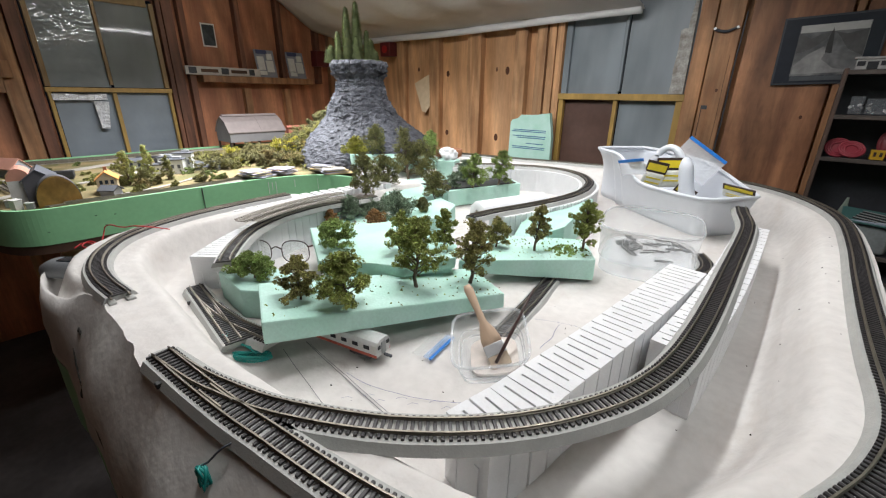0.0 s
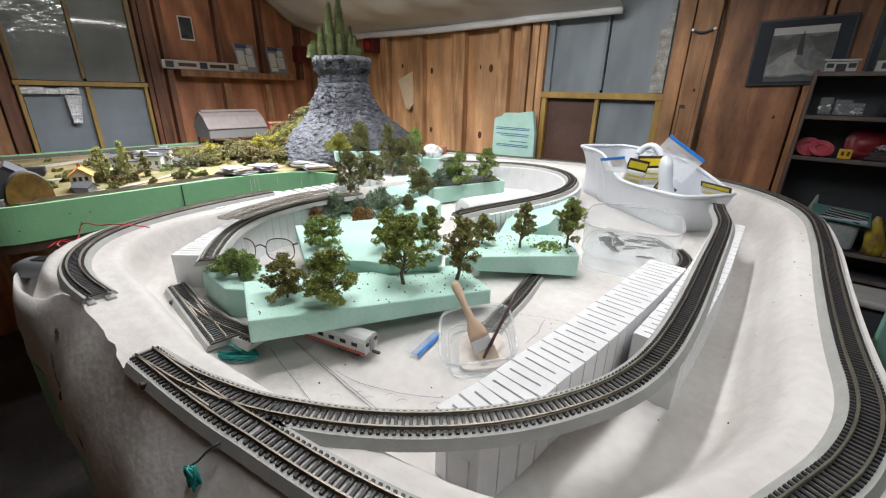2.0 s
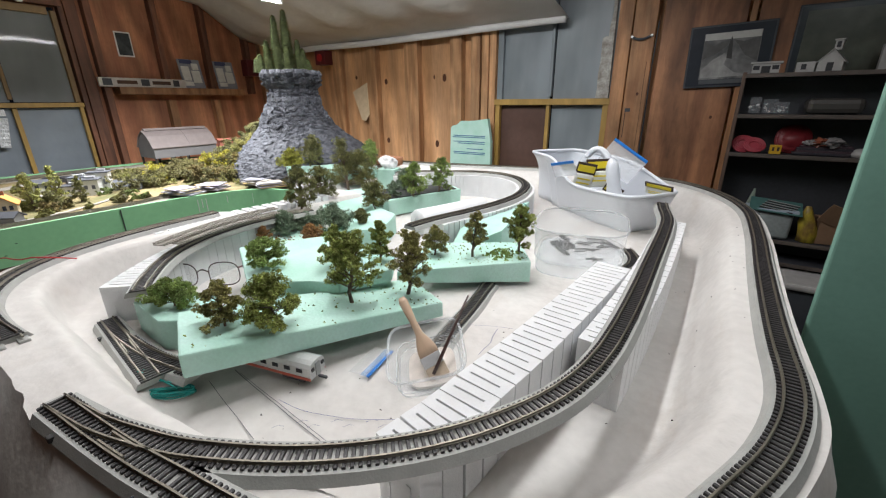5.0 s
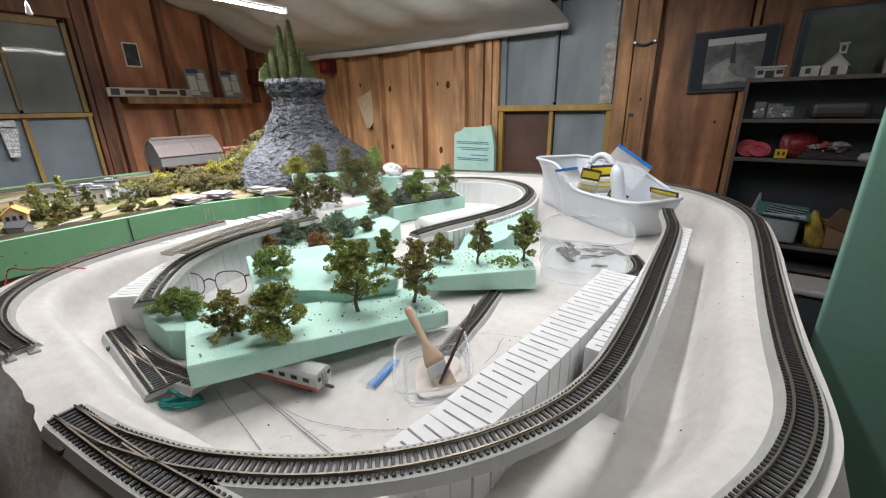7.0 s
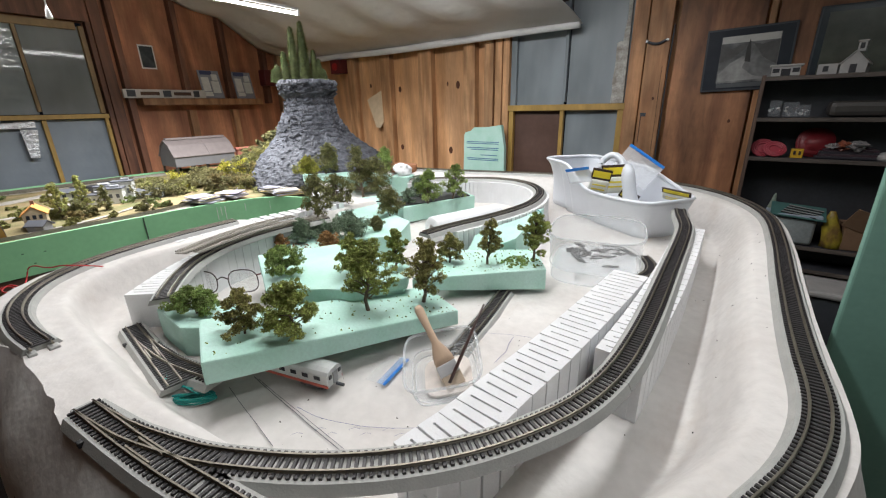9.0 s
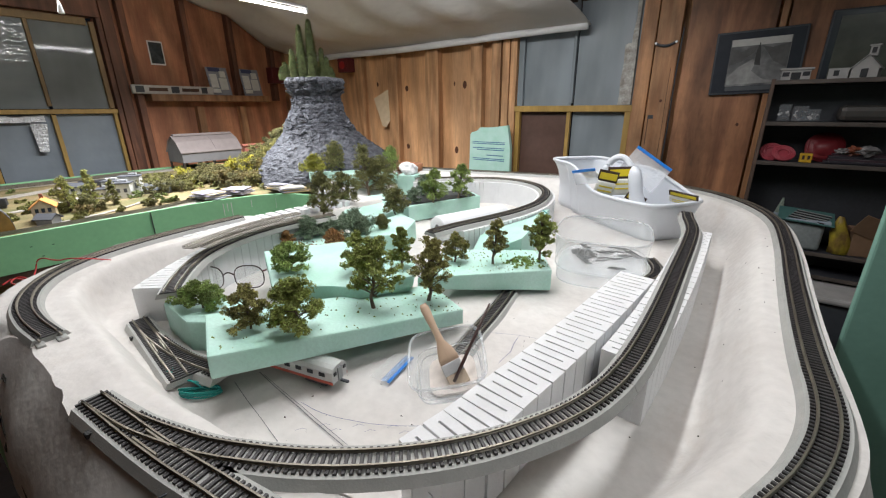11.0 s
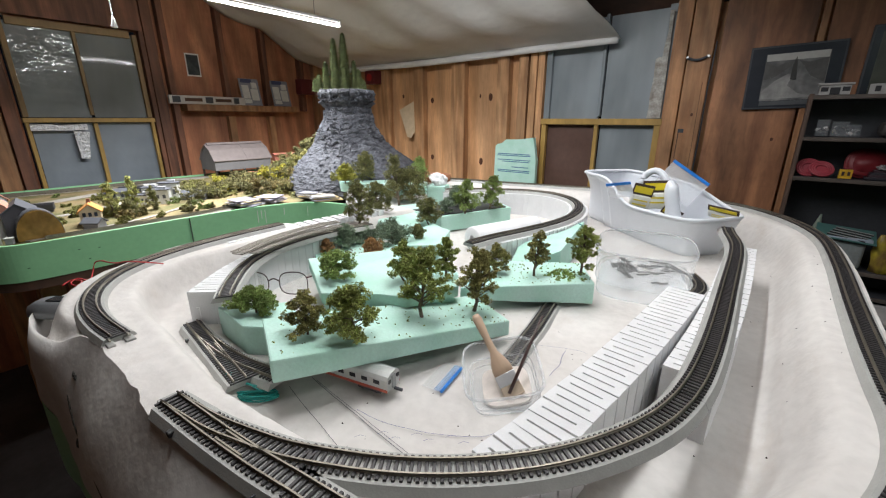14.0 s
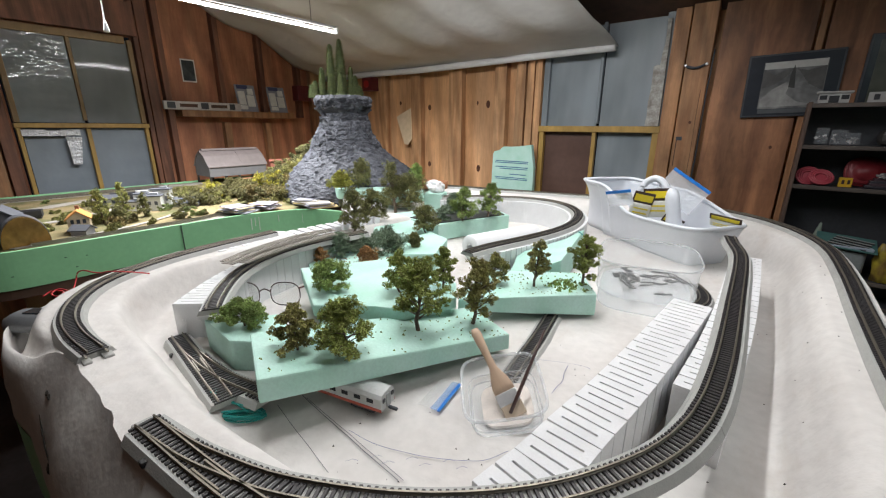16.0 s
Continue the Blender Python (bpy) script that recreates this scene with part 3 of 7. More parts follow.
for k, (x0, z0, x1, z1, w) in enumerate(((-0.73, 1.085, -0.655, 1.060, 0.0013), (-0.655, 1.060, -0.638, 1.052, 0.004), (-0.638, 1.052, -0.60, 1.046, 0.0016), (-0.735, 1.112, -0.715, 1.108, 0.002), (-0.60, 1.045, -0.45, 1.022, 0.0008))):
    line = []
    for t in np.linspace(0, 1, 9):
        x, z = x0 + (x1 - x0) * t, z0 + (z1 - z0) * t + 0.003 * noise.noise((t * 4, k, 1))
        i = min(range(nr), key=lambda q: abs(side[q][0] - x) + 9 * (side[q][1] > 0.12))
        y = float(np.interp(z, [1.0, 1.035, 1.07, 1.105, 1.134], [side[i][1] - o - BULGE[i] * f for o, f in ((0.022, 1), (0.021, 0.95), (0.018, 0.85), (0.012, 0.6), (0.004, 0.2))]))
        line.append((x, y, z))
    b = bmesh.new()
    tube(b, line, [w * (0.4 + 1.2 * t * (1 - t) * 2) for t in np.linspace(0, 1, 9)], 5)
    part("crack", b, CRACK, table, "dark gouge in the plaster")
b = bmesh.new()
prism(b, [tuple(p) for p in side[::4]], 0.83, 0.86)
part("table_base", b, DARKWOOD, table)
for x, y in ((-0.95, 0.2), (0.05, 0.5), (0.02, 1.5), (-1.3, 1.5), (-1.0, 0.7)):
    part("table_leg", boxed((x, y, 0.415), (0.07, 0.07, 0.83)), STUD, table)


# ---------------- tracks ----------------
BED_PROF = [(-0.0225, -0.0145), (0.0225, -0.0145), (0.0175, -0.0055), (-0.0175, -0.0055)]


def rail_prof(o):
    return [(o - 0.0014, -0.0036), (o + 0.0014, -0.0036), (o + 0.0011, -0.0028), (o + 0.0004, -0.0022), (o + 0.0005, -0.0009), (o + 0.0008, -0.0007), (o + 0.0008, 0.0),
            (o - 0.0008, 0.0), (o - 0.0008, -0.0007), (o - 0.0005, -0.0009), (o - 0.0004, -0.0022), (o - 0.0011, -0.0028)]


TIE_MESH = bpy.data.meshes.new("tie")
bt = boxed((0, 0, -0.0045), (0.028, 0.0031, 0.0026), None, 0.0004)
bt.to_mesh(TIE_MESH)
bt.free()
TIE_MESH.materials.append(TIE)


def ties_mesh(name, path, z, parent, half=0.014, wood=None):
    vs, fs = [], []
    for i, p in enumerate(path):
        d = path[min(i + 1, len(path) - 1)] - path[max(i - 1, 0)]
        d = d[:2] / np.linalg.norm(d[:2])
        s = np.array([d[1], -d[0]])
        h = p[2] if len(p) > 2 else z
        k = len(vs)
        for a, c in ((-half, -0.0015), (half, -0.0015), (half, 0.0015), (-half, 0.0015)):
            q = p[:2] + s * a + d * c
            vs += [(q[0], q[1], h - 0.0058), (q[0], q[1], h - 0.0032)]
        fs += [(k + 1, k + 3, k + 5, k + 7), (k, k + 1, k + 7, k + 6), (k + 2, k + 4, k + 5, k + 3), (k, k + 2, k + 3, k + 1), (k + 4, k + 6, k + 7, k + 5)]
    ob = from_faces(name, vs, fs, wood or TIE, parent)
    ob["kind"] = "stuff"
    return ob


def track(pts, label, z=Z_RAIL, single=True, bed=True, pitch=0.0066, group="model railway tracks"):
    path = smooth_path(pts, pitch)
    e = thing("track", (float(path[0][0]), float(path[0][1]), (path[0][2] if path.shape[1] > 2 else z) - 0.018), label, "model track", group)
    o = path.copy()
    o[:, :2] -= path[0][:2]
    if path.shape[1] > 2:
        o[:, 2] -= path[0][2] - 0.018
    zz = 0.018
    coarse = o[::3] if (len(o) - 1) % 3 == 0 else np.concatenate([o[::3], o[-1:]])
    if bed:
        b = bmesh.new()
        sweep(b, coarse, BED_PROF, zz)
        part("roadbed", b, ROADBED, e, "moulded grey plastic roadbed")
    for s in (-0.00825, 0.00825):
        b = bmesh.new()
        sweep(b, coarse, rail_prof(s), zz)
        part("rail", b, RAIL, e)
    if single:
        for i, p in enumerate(o):
            d = o[min(i + 1, len(o) - 1)] - o[max(i - 1, 0)]
            t = new("tie", TIE_MESH)
            t.parent = e
            t.matrix_basis = pose(p[0], p[1], zz, 0, 0, math.degrees(math.atan2(d[1], d[0])) + 90)
    else:
        ties_mesh("ties", o, zz, e)
    return e


def cut(pts, a, b_):
    """The piece of a smooth line between two shares of its length."""
    p = smooth_path(pts, 0.01)
    n = len(p) - 1
    q = p[int(round(a * n)):int(round(b_ * n)) + 1]
    return [tuple(v) for v in q[::4]] + ([tuple(q[-1])] if (len(q) - 1) % 4 else [])


for a, c in ((0.13, 0.40), (0.40, 0.66), (0.66, 1.0)):
    track(cut(INNER, a, c), "grey roadbed track on the inner loop, raised on white foam risers", single=True)
for a, c in ((0.066, 0.20), (0.20, 0.40), (0.40, 0.66), (0.66, 1.0)):
    track(cut(OUTER, a, c), "grey roadbed track along the outer rim of the table")
corner_track = track(LEFT, "curved grey roadbed track ending at a gap in the plaster", z=1.166, single=True)
for dy_, w_ in ((-0.012, 0.016), (0.010, 0.020)):
    plate = part("joiner_plate", boxed((0.007, dy_, 0.006), (0.016, w_ * 0.6, 0.005), None, 0.0015), ROADBED, corner_track, "grey snap-in joiner plate")
    part("joiner_rail", boxed((0.006, dy_, 0.013), (0.012, 0.0022, 0.0022)), RAIL, plate)
track(FAR, "grey roadbed track curving round the far end on white risers", single=True)
track(INLEFT, "grey roadbed track curving along a white foam riser", z=1.164, single=True)


# ---------------- foam risers ----------------
def riser(pts, width, z_top, z_bot, label, pitch=0.0127, off=0.0, gap=0.0022):
    """A foam strip of blocks, parted by cuts right across; each block has a closed cut of its own in the middle."""
    path = smooth_path([(x, y) for x, y in pts], pitch)
    e = thing("foam_riser", (float(path[0][0]), float(path[0][1]), z_bot), label, "foam riser", "white foam risers")
    n = len(path) - 1
    for i in range(n):
        a, c = path[i] - path[0], path[i + 1] - path[0]
        d = (c - a) / np.linalg.norm(c - a)
        L = float(np.linalg.norm(c - a))
        s = np.array([d[1], -d[0]])
        zt = (z_top if not isinstance(z_top, tuple) else z_top[0] + (z_top[1] - z_top[0]) * i / n) - z_bot
        zm = zt - 0.045
        g, w0, w1 = gap * 0.5, off - width / 2, off + width / 2
        sg = 0.0014 if L > 0.02 else 0.0007
        outer = [a + d * g + s * w0, a + d * (L - g) + s * w0, a + d * (L - g) + s * w1, a + d * g + s * w1]
        q0, q1 = w0 + 0.15 * width, w1 - 0.18 * width
        inner = [a + d * (L / 2 - sg) + s * q0, a + d * (L / 2 + sg) + s * q0, a + d * (L / 2 + sg) + s * q1, a + d * (L / 2 - sg) + s * q1]
        vs = [(*p, 0.0) for p in outer] + [(*p, zt) for p in outer] + [(*p, zt) for p in inner] + [(*p, zm) for p in inner]
        fs = [(3, 2, 1, 0)] + [(k, (k + 1) % 4, 4 + (k + 1) % 4, 4 + k) for k in range(4)]
        fs += [(4 + k, 4 + (k + 1) % 4, 8 + (k + 1) % 4, 8 + k) for k in range(4)] + [(8 + k, 8 + (k + 1) % 4, 12 + (k + 1) % 4, 12 + k) for k in range(4)] + [(12, 13, 14, 15)]
        from_faces("foam_slat", vs, fs, FOAM_W, e)
    b = bmesh.new()
    zc = z_top if not isinstance(z_top, tuple) else min(z_top)
    for w0, w1 in ((off - width * 0.30, off - width * 0.2), (off + width * 0.2, off + width * 0.30)):
        sweep(b, path - path[0], [(w0, 0.0), (w1, 0.0), (w1, zc - z_bot - 0.03), (w0, zc - z_bot - 0.03)])
    part("foam_core", b, FOAM_W, e)
    return e


riser([(-0.1714, 0.232), (-0.166, 0.262), (-0.1585, 0.300), (-0.152, 0.358), (-0.1405, 0.44), (-0.1255, 0.585), (-0.1085, 0.785)], 0.060, (1.150, 1.153), Z_FLOOR - 0.002, "white slotted foam incline leading under the curved track", 0.0286)
riser([(-0.061, 0.497), (-0.056, 0.570), (-0.0515, 0.65), (-0.048, 0.80), (-0.048, 0.95), (-0.051, 1.17)], 0.059, 1.1530, Z_FLOOR - 0.002, "white slotted foam riser under the straight track", 0.0286)
riser(FAR[1:], 0.062, 1.1530, Z_FLOOR - 0.004, "white foam riser bent round the far loop", 0.018)
riser([(-0.790, 0.238), (-0.835, 0.290), (-0.880, 0.350), (-0.918, 0.42), (-0.942, 0.52), (-0.944, 0.63), (-0.93, 0.74)], 0.058, 1.149, Z_FLOOR - 0.004, "white foam riser under the inner curved track", 0.024)
ROW = [(-1.078, 0.40), (-1.080, 0.50), (-1.078, 0.62), (-1.072, 0.72), (-1.066, 0.82), (-1.060, 0.92)]
riser(ROW, 0.056, 1.1535, Z_FLOOR + 0.060, "white foam riser continuing past the end of a track", 0.030, gap=0.010)


# ---------------- mint foam slabs ----------------
def slab(pts, z0, z1, label, wob=0.0015, bev=0.003):
    b = bmesh.new()
    prism(b, pts, z0, z1)
    bmesh.ops.bevel(b, geom=list(b.edges), offset=bev, segments=2, affect="EDGES", profile=0.6)
    bmesh.ops.subdivide_edges(b, edges=[e for e in b.edges if e.calc_length() > 0.03], cuts=3, use_grid_fill=True)
    for v in b.verts:
        v.co += Vector((noise.noise(v.co * 25), noise.noise(v.co * 25 + Vector((9, 0, 0))), noise.noise(v.co * 25 + Vector((0, 9, 0))))) * wob
    c = Vector((pts[0][0], pts[0][1], z0[0] if isinstance(z0, list) else z0))
    bmesh.ops.translate(b, verts=b.verts, vec=-c)
    ob = part("foam_slab", b, MINT, None, "")
    ob.matrix_basis = pose(*c)
    return tagged(ob, label, "foam slab", "mint foam slabs")


slab([(-0.484, 0.195), (-0.343, 0.563), (-0.452, 0.612), (-0.594, 0.245)], [1.118, 1.078, 1.080, 1.119], [1.152, 1.106, 1.108, 1.157], "mint green foam slab propped at a slant, planted with trees")
slab([(-0.480, 0.600), (-0.274, 0.797), (-0.345, 0.905), (-0.530, 0.780)], [1.094, 1.072, 1.072, 1.092], 1.120, "mint green foam slab with trees and loose foliage crumbs")
slab([(-0.621, 0.370), (-0.532, 0.430), (-0.488, 0.456), (-0.448, 0.550), (-0.490, 0.608), (-0.70, 0.64), (-0.80, 0.463)], 1.127, 1.150, "mint green foam slab stacked behind, planted with trees")
slab([(-0.612, 0.388), (-0.532, 0.446), (-0.494, 0.470), (-0.458, 0.55), (-0.495, 0.60), (-0.70, 0.63), (-0.78, 0.47)], Z_FLOOR, 1.126, "mint green foam slab underneath another slab")
slab([(-0.640, 0.234), (-0.560, 0.290), (-0.660, 0.335), (-0.742, 0.240)], Z_FLOOR + 0.003, 1.134, "small mint green foam block with one tree")


slab([(-0.480, 0.785), (-0.395, 0.90), (-0.455, 1.22), (-0.475, 1.05), (-0.515, 0.92)], Z_FLOOR, [1.10, 1.142, 1.146, 1.146, 1.144], "mint green foam wedge leaning against the white riser")
slab([(-0.894, 1.051), (-0.785, 1.344), (-0.875, 1.405), (-1.03, 1.25), (-1.055, 1.06)], Z_FLOOR + 0.004, 1.125, "mint green foam slab with a dark painted top")
slab([(-0.80, 0.72), (-0.70, 0.80), (-0.76, 0.93), (-0.87, 0.985), (-0.90, 0.86)], Z_FLOOR, [1.118, 1.122, 1.125, 1.118, 1.105], "broken mint green foam offcut between the trees")
slab([(-0.955, 0.58), (-0.815, 0.50), (-0.715, 0.65), (-0.80, 0.76), (-0.95, 0.74)], Z_FLOOR, 1.112, "mint green foam slab with scattered rusty foliage")
slab([(-1.005, 0.86), (-0.90, 0.90), (-0.95, 1.08), (-1.10, 1.16), (-1.13, 1.0)], Z_FLOOR, [1.128, 1.112, 1.112, 1.130, 1.136], "thin mint green foam sheet under far trees")
DARK_TOP = mat("dark_earth_paint", (0.055, 0.060, 0.055), 0.9, var=0.3, scale=18, fine=120, bump=0.3)
b = bmesh.new()
prism(b, [(-0.906, 1.061), (-0.799, 1.332), (-0.877, 1.392), (-1.015, 1.245), (-1.04, 1.07)], 0.0, 0.003)
tagged(part("scenery_mat", b, DARK_TOP), "dark painted mat of ground cover on a foam slab", "scenery mat").matrix_basis = pose(0, 0, 1.1255)


# ---------------- turnouts ----------------
def turnout(start, straight, curve, z, label, tilt=0.0):
    """A turnout: one bed with a straight and a curved way."""
    e = thing("turnout_track", (*start, z - 0.018), label, "track switch", "model railway tracks")
    o = np.array(start)
    ps = smooth_path([tuple(np.array(p) - o) for p in straight], 0.0066)
    pc = smooth_path([tuple(np.array(p) - o) for p in curve], 0.0066)
    for k, p in enumerate((ps, pc)):
        b = bmesh.new()
        sweep(b, p, [(x, y - 0.0003 * k) for x, y in BED_PROF], 0.018)
        part("roadbed", b, ROADBED, e, "moulded grey plastic roadbed")
    n = min(len(ps), len(pc))
    gap = [float(np.linalg.norm(ps[i] - pc[i])) for i in range(n)]
    fill = [i for i in range(n) if gap[i] < 0.046]
    b = bmesh.new()
    loft(b, [[(*ps[i], 0.0035), (*pc[i] + 1e-5, 0.0035), (*pc[i] + 1e-5, 0.0118), (*ps[i], 0.0118)] for i in fill[2:]])
    part("roadbed_web", b, ROADBED, e)
    for p in (ps, pc):
        for s in (-0.00825, 0.00825):
            b = bmesh.new()
            sweep(b, p, rail_prof(s), 0.018)
            part("rail", b, RAIL, e)
    for k, p in enumerate((ps, pc)):
        for i, q in enumerate(p):
            d = p[min(i + 1, len(p) - 1)] - p[max(i - 1, 0)]
            if k == 1 and i < n and gap[i] < 0.034:
                continue
            wide = 1.0
            if k == 0 and i < n and 0.004 < gap[i] < 0.034:
                q = (ps[i] + pc[i]) / 2
                wide = (gap[i] + 0.028) / 0.028
            t = new("tie", TIE_MESH)
            t.parent = e
            t.matrix_basis = pose(q[0], q[1], 0.018 - 0.0002 * k, 0, 0, math.degrees(math.atan2(d[1], d[0])) + 90) @ Matrix.Diagonal((wide, 1, 1, 1))
    for s, i0 in ((0.0055, 0.45), (-0.0055, 0.45)):
        n = len(ps)
        b = bmesh.new()
        sweep(b, ps[int(n * i0):int(n * i0) + 7], rail_prof(s), 0.0178)
        part("guard_rail", b, RAIL, e)
    d = (ps[3] - ps[0]) / np.linalg.norm(ps[3] - ps[0])
    q = ps[int(len(ps) * 0.22)]
    sd = np.array([d[1], -d[0]])
    part("throw_lever", boxed((q[0] + sd[0] * 0.021, q[1] + sd[1] * 0.021, 0.007), (0.007, 0.006, 0.006), None, 0.001), plain("black_plastic_lever", (0.02, 0.02, 0.02)), e)
    q = ps[0]
    part("joiner", boxed((q[0] - d[0] * 0.004, q[1] + sd[1] * 0.0, 0.010), (0.010, 0.02, 0.006), None, 0.0015), ROADBED, e)
    return e


ST = cut(OUTER, 0.0, 0.066)
turnout((-0.484, 0.083), ST, cut(INNER, 0.0, 0.13), Z_RAIL, "grey roadbed turnout joining the two loops, set at the table's front")
turnout((-0.800, 0.2145), [(-0.800, 0.2145), (-0.68, 0.200), (-0.560, 0.186)], [(-0.800, 0.2145), (-0.72, 0.207), (-0.62, 0.209), (-0.525, 0.226)], 1.0985, "loose grey roadbed turnout lying beside the foam slabs")
track([(-0.300, 0.47), (-0.312, 0.55), (-0.325, 0.64), (-0.345, 0.745)], "loose grey roadbed track passing under the foam slabs", z=1.0775)
track([(-0.140, 1.120), (-0.114, 1.065), (-0.108, 1.01), (-0.122, 0.962)], "short curved track offcut lying beside the clear box", z=1.0805)
# flexible rails piled on the riser
FLEX = mat("bare_track_strip", (0.34, 0.31, 0.27), 0.6, var=0.3, scale=40, fine=200, bump=0.2)
TIE_FLEX = TIE_MESH.copy()
TIE_FLEX.materials.clear()
TIE_FLEX.materials.append(FLEX)
for k, (dx, dz, a, c) in enumerate(((0.030, 0.004, 0.02, 0.72), (0.008, 0.0085, 0.05, 0.80), (-0.014, 0.013, 0.0, 0.66), (-0.036, 0.009, 0.1, 0.78))):
    base = smooth_path([(-0.872, 0.345), (-0.905, 0.42), (-0.930, 0.52), (-0.935, 0.63), (-0.92, 0.74)], 0.01)
    n = len(base)
    p = base[int(n * a):int(n * c)] + np.array([-dx, dx * 0.35])
    e = thing("track_strip", (float(p[0][0]), float(p[0][1]), 1.166 + dz), "flexible track strip without roadbed, piled on other track", "model track", "loose track strips")
    q = p - p[0]
    b = bmesh.new()
    sweep(b, q, [(-0.009, 0.0), (-0.0075, 0.0), (-0.0075, 0.0012), (-0.009, 0.0012)])
    part("sleeper_web", b, FLEX, e)
    for i, u in enumerate(smooth_path([tuple(v) for v in q], 0.0066)):
        qs = smooth_path([tuple(v) for v in q], 0.0066)
        d = qs[min(i + 1, len(qs) - 1)] - qs[max(i - 1, 0)]
        tie = new("tie", TIE_FLEX)
        tie.parent = e
        tie.matrix_basis = pose(u[0], u[1], 0.0068, 0, 0, math.degrees(math.atan2(d[1], d[0])) + 90)
    for s in (-0.00825, 0.00825):
        b = bmesh.new()
        sweep(b, q, [(s - 0.0009, 0.002), (s + 0.0009, 0.002), (s + 0.0009, 0.0045), (s - 0.0009, 0.0045)])
        part("rail", b, RAIL, e)

# ---------------- trees ----------------


def leaf_bits(centres, radii, n, size, rnd, squash=0.8):
    """Small tilted four-sided flakes gathered round the centres."""
    big, rad = np.array(centres), np.array(radii)
    g = rnd.normal(size=(len(big), 9, 3))
    g /= np.linalg.norm(g, axis=2)[:, :, None]
    c = (big[:, None, :] + g * (rad * 0.72)[:, None, None] * np.array([1, 1, squash])).reshape(-1, 3)
    radii = np.repeat(rad * 0.42, 9) * rnd.uniform(0.7, 1.3, len(c))
    idx = rnd.integers(0, len(c), n)
    d = rnd.normal(size=(n, 3))
    d /= np.linalg.norm(d, axis=1)[:, None]
    r = np.array(radii)[idx] * (0.45 + 0.70 * rnd.random(n))
    p = c[idx] + d * r[:, None] * np.array([1, 1, squash])
    u = rnd.normal(size=(n, 3))
    u /= np.linalg.norm(u, axis=1)[:, None]
    w = np.cross(u, d + 0.3 * rnd.normal(size=(n, 3)))
    w /= np.linalg.norm(w, axis=1)[:, None] + 1e-9
    s = size * (0.5 + rnd.random(n))[:, None]
    vs = np.stack([p - u * s - w * s * 0.5, p + u * s * 1.1 - w * s * 0.4, p + u * s * 0.9 + w * s * 0.5, p - u * s * 0.8 + w * s * 0.5], 1).reshape(-1, 3)
    return vs, np.arange(4 * n).reshape(n, 4)


def tree(x, y, z, h, w, kind, seed, label, low=None, full=1.0):
    rnd = np.random.default_rng(seed)
    e = thing("model_tree", (x, y, z), label, "model tree", "model trees on the layout")
    if low is None:
        low = 0.28 if h > 0.10 else 0.16
    w, h = w * 0.98, h * 0.95
    lean = rnd.normal(0, 0.05, 2)
    b = bmesh.new()
    spine = [(lean[0] * t * h, lean[1] * t * h, t * h * 0.80 - 0.002) for t in (0, 0.2, 0.4, 0.6, 0.8, 1)]
    spine[1] = (spine[1][0] + rnd.normal(0, 0.03) * h, spine[1][1] + rnd.normal(0, 0.03) * h, spine[1][2])
    tr = max(0.0016, 0.022 * h)
    tube(b, spine, [tr * 1.25, tr, tr * 0.85, tr * 0.6, tr * 0.4, tr * 0.2], 6)
    cs, rs = [], []
    nb = 22 if h > 0.1 else 20
    for k in range(nb):
        t = low + (1 - low) * (k + 0.5) / nb
        a = k * 2.4 + rnd.uniform(-0.6, 0.6)
        env = math.sin(math.pi * min(1, 0.32 + 0.66 * (t - low) / (1 - low))) ** 0.8
        reach = w * 0.49 * env * rnd.uniform(0.5, 1.12)
        s = np.array((lean[0] * t * h, lean[1] * t * h, t * h * 0.80))
        q = s + np.array((math.cos(a) * reach, math.sin(a) * reach, h * rnd.uniform(-0.02, 0.09)))
        st = s - np.array((0, 0, h * 0.14 * min(1, t * 2)))
        tube(b, [st, (st + q) / 2 + np.array((0, 0, h * 0.015)), q], [tr * 0.5, tr * 0.38, tr * 0.2], 4)
        for dt, rr in ((1.0, rnd.uniform(0.105, 0.165)), (0.70, rnd.uniform(0.095, 0.15))):
            c = s + (q - s) * dt + rnd.normal(0, 0.035 * w, 3)
            c[2] += 0.03 * h * rnd.random()
            cs.append(c)
            rs.append(w * rr * full)
        if rnd.random() < 0.45:
            cs.append(s + (q - s) * 0.3 + np.array((0, 0, 0.02 * h)))
            rs.append(w * 0.12)
    cs.append(np.array((lean[0] * h, lean[1] * h, 0.86 * h)))
    rs.append(w * 0.13)
    part("trunk", b, BARK, e)
    n = int(9500 + 85000 * w)
    vs, fs = leaf_bits(cs, rs, n, 0.0010 + 0.0030 * w, rnd)
    ob = from_faces("crown", vs, fs, LEAF[kind], e)
    ob["label"] = {"rust": "rusty red foliage clumps", "lime": "yellow green foliage clumps", "village": "light green foliage clumps"}.get(kind, kind + " green foliage clumps" if kind != "brown" else "brownish olive foliage clumps")
    return e


NEAR = [(-0.668, 0.272, 1.134, 0.049, 0.072, "green"), (-0.514, 0.270, 1.146, 0.074, 0.058, "brown"), (-0.467, 0.317, 1.138, 0.092, 0.090, "olive"), (-0.450, 0.449, 1.124, 0.138, 0.092, "olive"),
        (-0.408, 0.545, 1.111, 0.136, 0.079, "brown"), (-0.656, 0.434, 1.15, 0.061, 0.084, "green"), (-0.493, 0.569, 1.15, 0.087, 0.056, "olive"), (-0.541, 0.503, 1.15, 0.088, 0.068, "olive"),
        (-0.470, 0.719, 1.12, 0.074, 0.057, "brown"), (-0.394, 0.756, 1.12, 0.109, 0.052, "brown"), (-0.316, 0.824, 1.12, 0.125, 0.070, "olive")]
